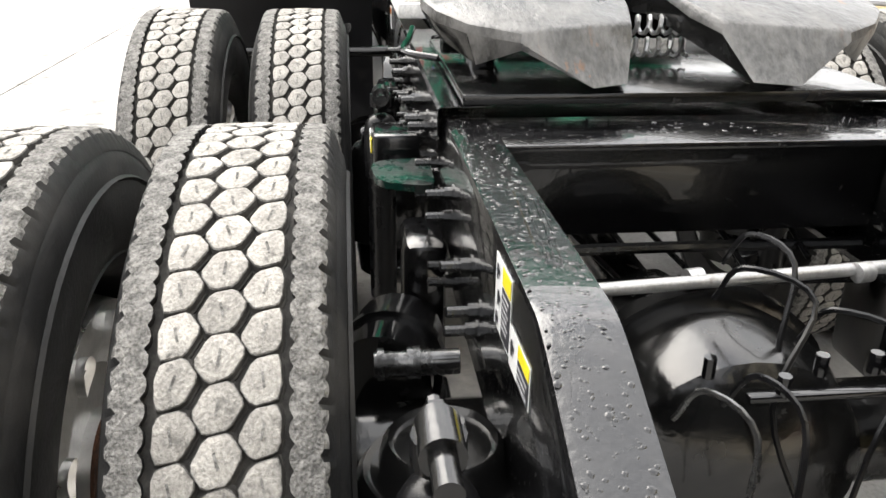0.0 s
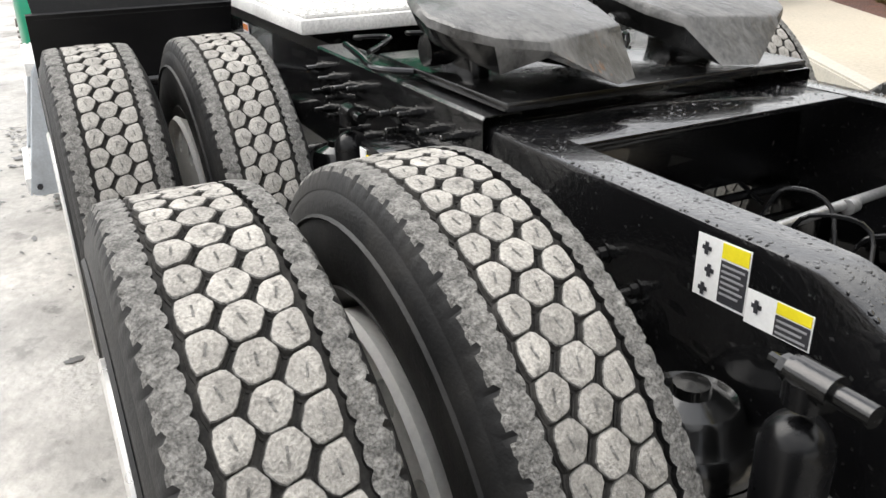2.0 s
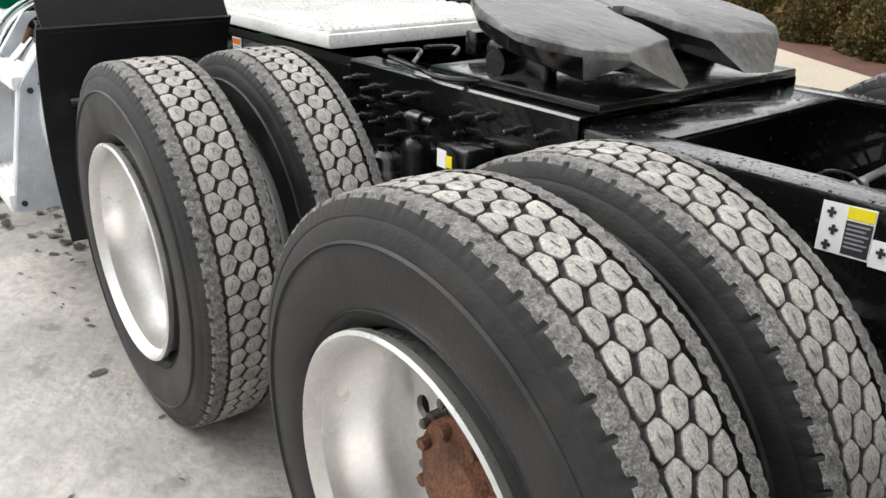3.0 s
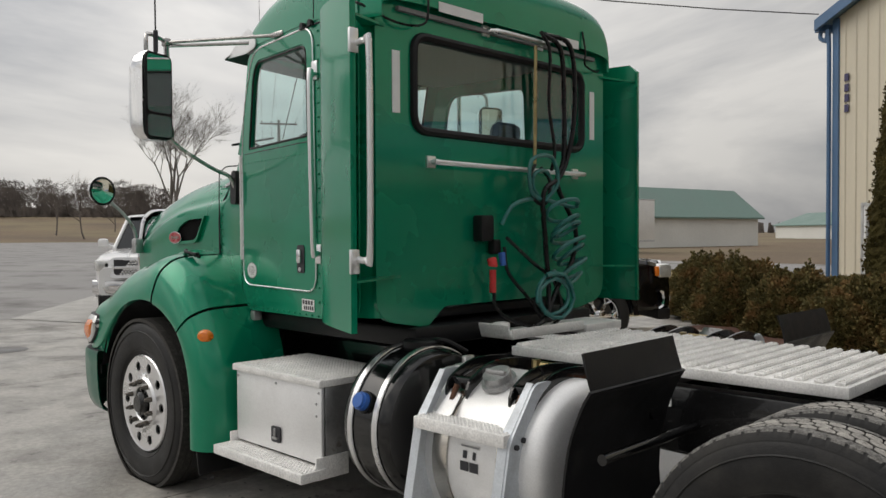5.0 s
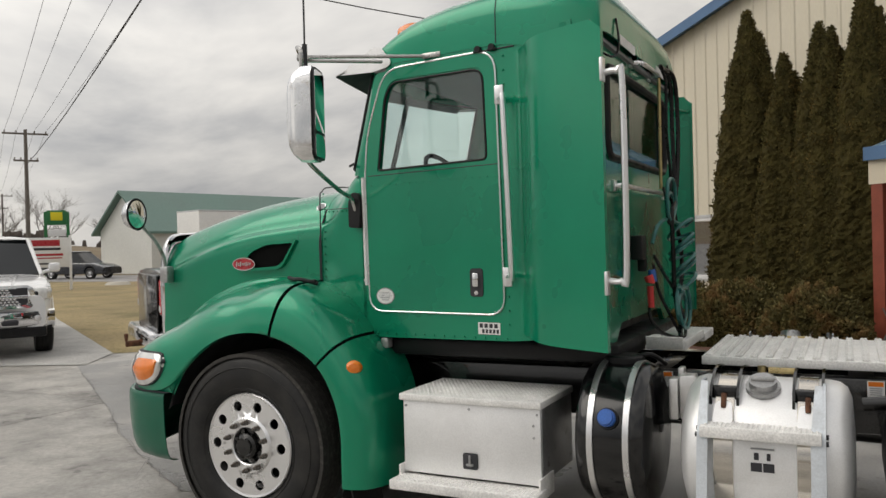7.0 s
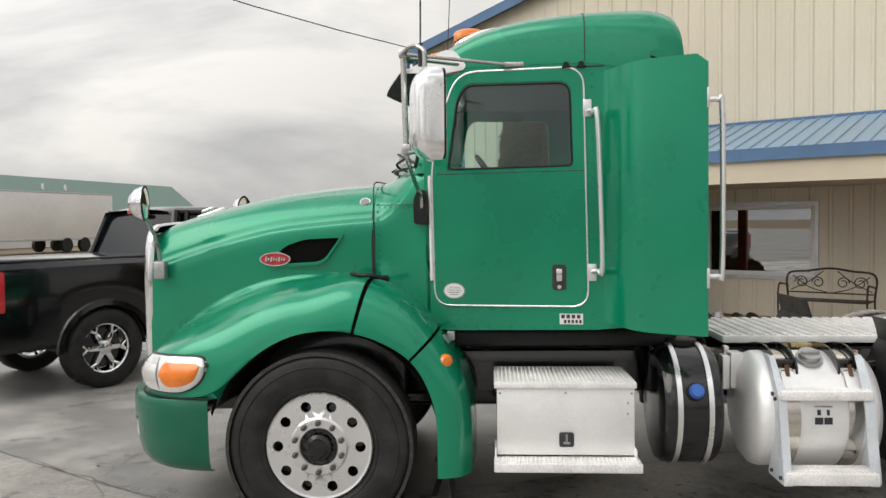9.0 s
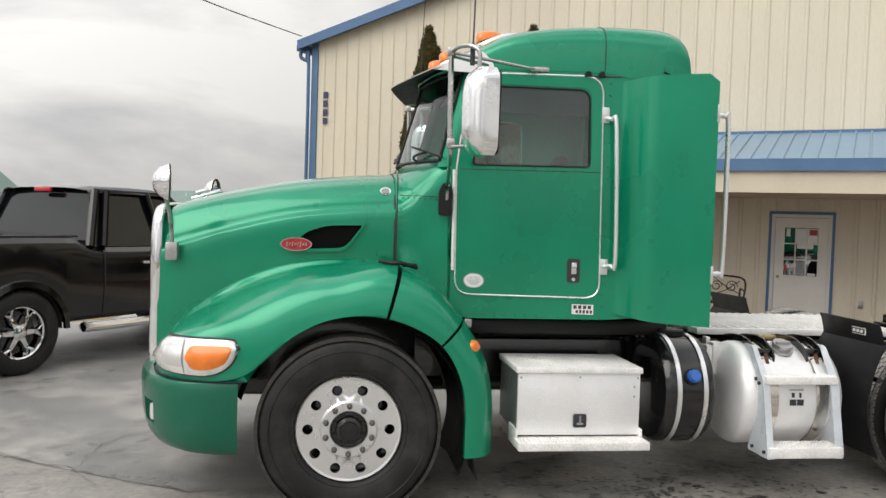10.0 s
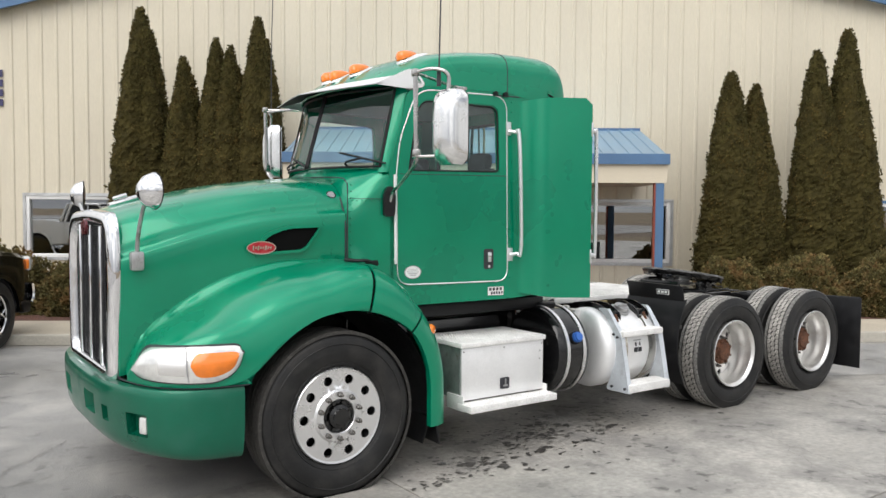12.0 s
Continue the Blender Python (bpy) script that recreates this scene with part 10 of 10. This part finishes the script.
# board sign by the drive
sg_at = Vector((-29.3, 19.0, 0))
sign = thing("board_sign", tuple(sg_at), "white roadside board with red and grey bars", "sign", turn=55.0)
ORIGIN[sign] = Vector((0, 0, 0))
for x in (-1.35, 1.35):
    bm = bmesh.new()
    box(bm, (x, 0, 1.25), (0.11, 0.11, 2.5), 0.01)
    part("post", bm, "white", sign)
bm = bmesh.new()
box(bm, (0, 0, 1.72), (2.6, 0.05, 1.35), 0.01)
part("board", bm, "white", sign)
for x, z, w, h, m in ((0.35, 2.15, 1.15, 0.27, "badge_red"), (0.4, 1.88, 1.1, 0.11, "ink"), (0.45, 1.62, 1.2, 0.10, "badge_red"), (0.45, 1.47, 1.1, 0.05, "badge_red"), (0.2, 1.22, 1.3, 0.07, "ink"), (-0.5, 1.78, 0.3, 0.25, "ink")):
    bm = bmesh.new()
    box(bm, (x, -0.03, z), (w, 0.012, h), 0.0)
    part("print_bar", bm, m, sign)

# dealer sign on green legs
ds = thing("pylon_sign", (-49.5, 35.5, 0), "green pylon sign with a yellow emblem", "sign", turn=52.0)
ORIGIN[ds] = Vector((0, 0, 0))
for x in (-0.75, 0.75):
    bm = bmesh.new()
    box(bm, (x, 0, 2.4), (0.22, 0.22, 4.8), 0.02)
    part("leg", bm, "sign_green", ds)
bm = bmesh.new()
box(bm, (0, 0, 4.35), (1.35, 0.3, 1.1), 0.05)
part("face", bm, "sign_green", ds)
bm = bmesh.new()
box(bm, (0, -0.17, 4.45), (0.8, 0.04, 0.62), 0.02)
part("emblem", bm, "yellow", ds)
bm = bmesh.new()
box(bm, (0, -0.17, 3.2), (1.2, 0.1, 0.5), 0.02)
part("lower_panel", bm, "white", ds)

# hydrant and manhole
bm = bmesh.new()
lathe(bm, [(0.14, 0.0), (0.14, 0.05), (0.10, 0.08), (0.10, 0.5), (0.13, 0.55), (0.10, 0.65), (0.0, 0.72)], (-62, 27.0, 0), "z", 12)
cyl(bm, (-62.2, 27, 0.45), (-61.8, 27, 0.45), 0.05, 8)
solo("fire_hydrant", bm, "yellow", "small yellow fire hydrant beside the street", "hydrant")
bm = bmesh.new()
lathe(bm, [(0.0, 0.012), (0.30, 0.012), (0.32, 0.0)], (-7.0, 0.1, 0.0), "z", 24)
solo("manhole_cover", bm, "stain", "dark round manhole cover in the concrete", "manhole cover")
bm = bmesh.new()
lathe(bm, [(0.0, 0.16), (0.5, 0.15), (0.65, 0.0)], (-30.0, 24.0, 0.0), "z", 20)
solo("well_cover", bm, "kerb", "low grey concrete well cover in the lawn", "well cover")


# ---- far buildings ----
def barn(name, a, b, depth, eave, ridge, label, doors=(), gable=()):
    """A long gabled shed from a to b (its front eave), running back by depth."""
    a, b = Vector((*a, 0)), Vector((*b, 0))
    u = (b - a).normalized()
    n = Vector((-u.y, u.x, 0))
    L = (b - a).length
    t = thing(name, tuple(a), label, "building")
    Z = Vector((0, 0, 1))
    bm = bmesh.new()
    c = [a, b, b + n * depth, a + n * depth]
    mid = [a + n * depth / 2, b + n * depth / 2]
    v = [bm.verts.new(p) for p in c] + [bm.verts.new(p + Z * eave) for p in c] + [bm.verts.new(p + Z * ridge) for p in mid]
    for f in ((0, 1, 5, 4), (2, 3, 7, 6), (3, 0, 4, 8, 7), (1, 2, 6, 9, 5)):
        bm.faces.new([v[i] for i in f])
    part("wall", bm, "barn_white", t, smooth=0)
    bm = bmesh.new()
    e = 0.5
    for s in (0, 1):
        p = [a - u * e, b + u * e] if s == 0 else [b + n * depth + u * e, a + n * depth - u * e]
        out = -n if s == 0 else n
        drop = (ridge - eave) / (depth / 2) * e
        q = [p[0] + out * e + Z * (eave - drop), p[1] + out * e + Z * (eave - drop), (b + n * depth / 2 + u * e) + Z * ridge if s == 0 else (a + n * depth / 2 - u * e) + Z * ridge, (a + n * depth / 2 - u * e) + Z * ridge if s == 0 else (b + n * depth / 2 + u * e) + Z * ridge]
        f = [bm.verts.new(x + Z * 0.05) for x in q]
        g = [bm.verts.new(x + Z * 0.22) for x in q]
        bm.faces.new(f)
        bm.faces.new(g[::-1])
        for j in range(4):
            bm.faces.new((f[j], f[(j + 1) % 4], g[(j + 1) % 4], g[j]))
    part("roof", bm, "barn_green", t, smooth=0)
    for s, w, h, z, m in doors:
        bm = bmesh.new()
        box(bm, a + u * s - n * 0.03 + Z * (z + h / 2), (w, 0.08, h), 0.0, Matrix.Rotation(math.atan2(u.y, u.x), 3, "Z"))
        part("door" if z < 0.1 else "window", bm, m, t, smooth=0)
    for s, w, h, z, m in gable:
        bm = bmesh.new()
        box(bm, b + n * s + u * 0.03 + Z * (z + h / 2), (0.08, w, h), 0.0, Matrix.Rotation(math.atan2(u.y, u.x), 3, "Z"))
        part("door" if z < 0.1 else "sign_board", bm, m, t, smooth=0)
    for k in range(2):
        bm = bmesh.new()
        p = a + u * (L * (0.55 + 0.06 * k)) + n * depth * 0.3 + Z * (eave + (ridge - eave) * 0.6)
        cyl(bm, p, p + Z * 0.7, 0.12, 8)
        part("roof_vent", bm, "white", t)


barn("far_shed", (-42.4, 37.9), (-33.2, 85.8), 7.0, 3.3, 6.1, "long white metal shed with a green roof", ((2.5, 0.9, 1.2, 1.3, "win_dark"), (9, 1.0, 1.6, 1.2, "win_dark"), (14, 3.5, 3.0, 0.0, "barn_green")))
barn("far_shed", (-70.3, 182.2), (-4.8, 127.8), 16.0, 2.9, 5.6, "long white shed with a green roof and green gable doors", ((70, 4.0, 2.6, 0.0, "barn_white"), (50, 4.0, 2.6, 0.0, "barn_white")), ((4.6, 2.6, 2.8, 0.0, "barn_green"), (8.2, 2.6, 2.8, 0.0, "barn_green"), (6.4, 4.2, 1.2, 3.1, "ink")))

# parked box trailer before the shed
ta, tb = Vector((-33.2, 32.2, 0)), Vector((-28.2, 52.6, 0))
tu = (tb - ta).normalized()
trl = thing("box_trailer", tuple(ta), "white box trailer parked by the shed", "trailer")
rot_t = Matrix.Rotation(math.atan2(tu.y, tu.x), 3, "Z")
mid_t = (ta + tb) / 2
Lt = (tb - ta).length
bm = bmesh.new()
box(bm, mid_t + Vector((0, 0, 2.48)), (Lt, 2.5, 3.15), 0.04, rot_t)
part("box", bm, "trailer", trl)
bm = bmesh.new()
box(bm, mid_t + Vector((0, 0, 0.90)), (Lt, 2.52, 0.14), 0.01, rot_t)
box(bm, mid_t + Vector((0, 0, 4.06)), (Lt, 2.52, 0.10), 0.01, rot_t)
part("rail", bm, "alu_dull", trl)
for f in (0.36, 0.46):
    bm = bmesh.new()
    p = ta.lerp(tb, f) + Vector((tu.y, -tu.x, 0)) * 1.27
    box(bm, p + Vector((0, 0, 2.35)), (0.10, 0.04, 2.2), 0.0, rot_t)
    part("door_post", bm, "steel", trl)
for f in (0.78, 0.86):
    for s in (-1, 1):
        bm = bmesh.new()
        p = ta.lerp(tb, f) + Vector((tu.y, -tu.x, 0)) * s * 1.05
        q = Vector((tu.y, -tu.x, 0)) * s
        cyl(bm, p + Vector((0, 0, 0.5)), p + q * 0.26 + Vector((0, 0, 0.5)), 0.5, 20)
        part("wheel", bm, "rubber", trl)
bm = bmesh.new()
p = ta.lerp(tb, 0.2)
for s in (-0.8, 0.8):
    q = p + Vector((tu.y, -tu.x, 0)) * s
    box(bm, q + Vector((0, 0, 0.55)), (0.12, 0.12, 1.1), 0.0)
part("landing_gear", bm, "steel", trl)


# ---- bare trees ----
def limb(verts, faces, p, d, length, r, depth, rng):
    """A bent limb of three-sided bars with smaller limbs from it."""
    seg = 3
    q = Vector(p)
    dd = Vector(d)
    last = None
    for k in range(seg + 1):
        u, w = ring_frame(dd)
        rr = r * (1 - 0.45 * k / seg)
        ring = []
        for j in range(3):
            a = 2 * math.pi * j / 3
            ring.append(len(verts))
            verts.append(q + (u * math.cos(a) + w * math.sin(a)) * rr)
        if last:
            for j in range(3):
                faces.append((last[j], last[(j + 1) % 3], ring[(j + 1) % 3], ring[j]))
        last = ring
        if k < seg:
            q = q + dd * (length / seg)
            dd = (dd + Vector((rng.gauss(0, 0.12), rng.gauss(0, 0.12), rng.gauss(0.04, 0.08)))).normalized()
            if depth > 0 and k >= (1 if depth > 2 else 0):
                for c in range(2 if depth > 1 else 3):
                    nd = (dd + Vector((rng.gauss(0, 0.55), rng.gauss(0, 0.55), rng.gauss(0.15, 0.3)))).normalized()
                    limb(verts, faces, q, nd, length * rng.uniform(0.5, 0.72), rr * 0.55, depth - 1, rng)
    return


def bare_tree(at, height, seed, depth=4, stems=2, mat="bark"):
    rng = random.Random(seed)
    v, f = [], []
    for s in range(stems):
        d = Vector((rng.gauss(0, 0.16), rng.gauss(0, 0.16), 1)).normalized()
        limb(v, f, (rng.uniform(-0.3, 0.3), rng.uniform(-0.3, 0.3), 0), d, height * 0.52, height * 0.018, depth, rng)
    t = thing("bare_tree", at, "leafless winter tree with fine twigs", "tree", "bare trees")
    ob = new("trunk", raw_mesh("trunk", v, f, mat))
    ob.parent = t
    return t


def bearing(x, y, az, dist):
    return (x + dist * math.cos(radians(az)), y + dist * math.sin(radians(az)), 0.0)


bare_tree(bearing(4.5, -3.8, 153.2, 88), 14.5, 3, 5, 2)
for k, (az, dd, h) in enumerate(((147.7, 130, 10), (146.4, 140, 11), (144.0, 135, 11), (147.2, 95, 6), (158.5, 190, 13), (160.2, 210, 14), (156.6, 230, 12), (137.6, 150, 9), (140.4, 150, 8), (142.2, 170, 9))):
    bare_tree(bearing(4.0, -4.0, az, dd), h, 20 + k, 4, 1, "bark_far")
# the field rises gently to a wood
bm = bmesh.new()
rows = []
for r_, z_ in ((176, -0.02), (230, 2.2), (290, 5.6), (350, 8.6), (430, 9.6), (700, 9.8)):
    row = []
    for k in range(24):
        az = 128 + 3 * k
        g = max(0.0, min(1.0, (az - 132) / 20))
        p = bearing(4.0, -4.0, az, r_)
        row.append(Vector((p[0], p[1], z_ * (0.12 + 0.88 * g * g * (3 - 2 * g)) if z_ > 0 else z_)))
    rows.append(row)
grid_surface(bm, rows)
solo("ground", bm, "field", "brown winter field rising gently to the wood", "field", "", "structure", smooth=80)
# far wood along the field's edge
rng = random.Random(77)
v, f = [], []
for k in range(150):
    az = rng.uniform(152, 172) if k < 95 else rng.uniform(95, 152)
    dd = rng.uniform(330, 380)
    x, y, _ = bearing(4.0, -4.0, az, dd)
    big = az > 153.5
    h = rng.uniform(8, 15) if big else rng.uniform(4, 8)
    g = max(0.0, min(1.0, (az - 132) / 20))
    base_z = 8.2 * (0.12 + 0.88 * g * g * (3 - 2 * g))
    side = Vector((-math.sin(radians(az)), math.cos(radians(az)), 0))
    for s in range(460 if big else 110):
        # twigs spread through a rounded crown, thicker stems below
        q = rng.random() ** 0.7
        c = Vector((x, y, base_z)) + side * rng.gauss(0, h * 0.24 * math.sin(math.pi * min(1, 0.12 + 0.78 * q)) ** 0.8) + Vector((0, 0, h * q * 0.94))
        d = (side * rng.gauss(0, 1.0) + Vector((0, 0, 0.9))).normalized() * h * rng.uniform(0.05, 0.13)
        w = side * rng.uniform(0.05, 0.15)
        i = len(v)
        v += [c - w, c + w, c + d + w * 0.2, c + d - w * 0.2]
        f.append((i, i + 1, i + 2, i + 3))
    for s in range(20):
        c = Vector((x, y, base_z)) + side * rng.gauss(0, 5)
        w, d = side * rng.uniform(0.5, 1.2), Vector((0, 0, rng.uniform(1.5, 4.5)))
        i = len(v)
        v += [c - w, c + w, c + d + w * 0.5, c + d - w * 0.6]
        f.append((i, i + 1, i + 2, i + 3))
wood = new("far_wood", raw_mesh("far_wood", v, f, "bark_far"))
tagged(wood, "grey-brown leafless wood along the horizon", "woods", "", "stuff")

# ---- by the entrance ----
bc = at_wall(9.05, 1.15, 0.1)
bench = thing("iron_bench", tuple(bc), "dark scrolled iron garden bench by the entrance", "bench", turn=-36.0)
ORIGIN[bench] = Vector((0, 0, 0))
bm = bmesh.new()
for k in range(5):
    box(bm, (0, -0.20 + 0.09 * k, 0.43), (1.25, 0.06, 0.02), 0.004)
part("seat", bm, "iron", bench)
bm = bmesh.new()
tube(bm, [(-0.62, 0.25, 0.45), (-0.62, 0.28, 0.80), (-0.3, 0.29, 0.86), (0, 0.29, 0.90), (0.3, 0.29, 0.86), (0.62, 0.28, 0.80), (0.62, 0.25, 0.45)], 0.016, 8, 5)
tube(bm, [(-0.6, 0.26, 0.52), (0.6, 0.26, 0.52)], 0.012, 6, 1)
part("back_frame", bm, "iron", bench)
for s in (-1, 1):
    bm = bmesh.new()
    for c, r in ((0.18, 0.09), (0.42, 0.10)):
        tube(bm, [(s * (c + r * math.cos(a) * (1 - a / 14)), 0.27, 0.68 + r * math.sin(a) * (1 - a / 14)) for a in [0.5 * k for k in range(18)]], 0.009, 6, 2)
    tube(bm, [(s * 0.05, 0.27, 0.53), (s * 0.3, 0.275, 0.60), (s * 0.55, 0.275, 0.78)], 0.008, 6, 4)
    tube(bm, [(s * 0.1, 0.27, 0.86), (s * 0.3, 0.275, 0.70), (s * 0.58, 0.275, 0.55)], 0.008, 6, 4)
    part("scroll", bm, "iron", bench)
    bm = bmesh.new()
    tube(bm, [(s * 0.62, 0.26, 0.62), (s * 0.62, 0.0, 0.66), (s * 0.62, -0.24, 0.62), (s * 0.62, -0.24, 0.0)], 0.015, 6, 4)
    tube(bm, [(s * 0.62, 0.25, 0.45), (s * 0.62, 0.28, 0.0)], 0.015, 6, 1)
    part("leg", bm, "iron", bench)
bm = bmesh.new()
wall_box(bm, 11.36, 11.43, 0.0, 0.035, 0.50, 0.62, bevel=0.006)
solo("wall_outlet", bm, "steel", "grey covered outlet on the siding", "outlet")
num = thing("number_bars", tuple(at_wall(0.38, 0.03, 3.8)), "upright row of dark blue bars on the siding", "sign")
for k in range(4):
    bm = bmesh.new()
    wall_box(bm, 0.32, 0.44, 0.024, 0.034, 3.84 + 0.195 * k, 3.98 + 0.195 * k)
    part("bar", bm, "blue_ink", num)
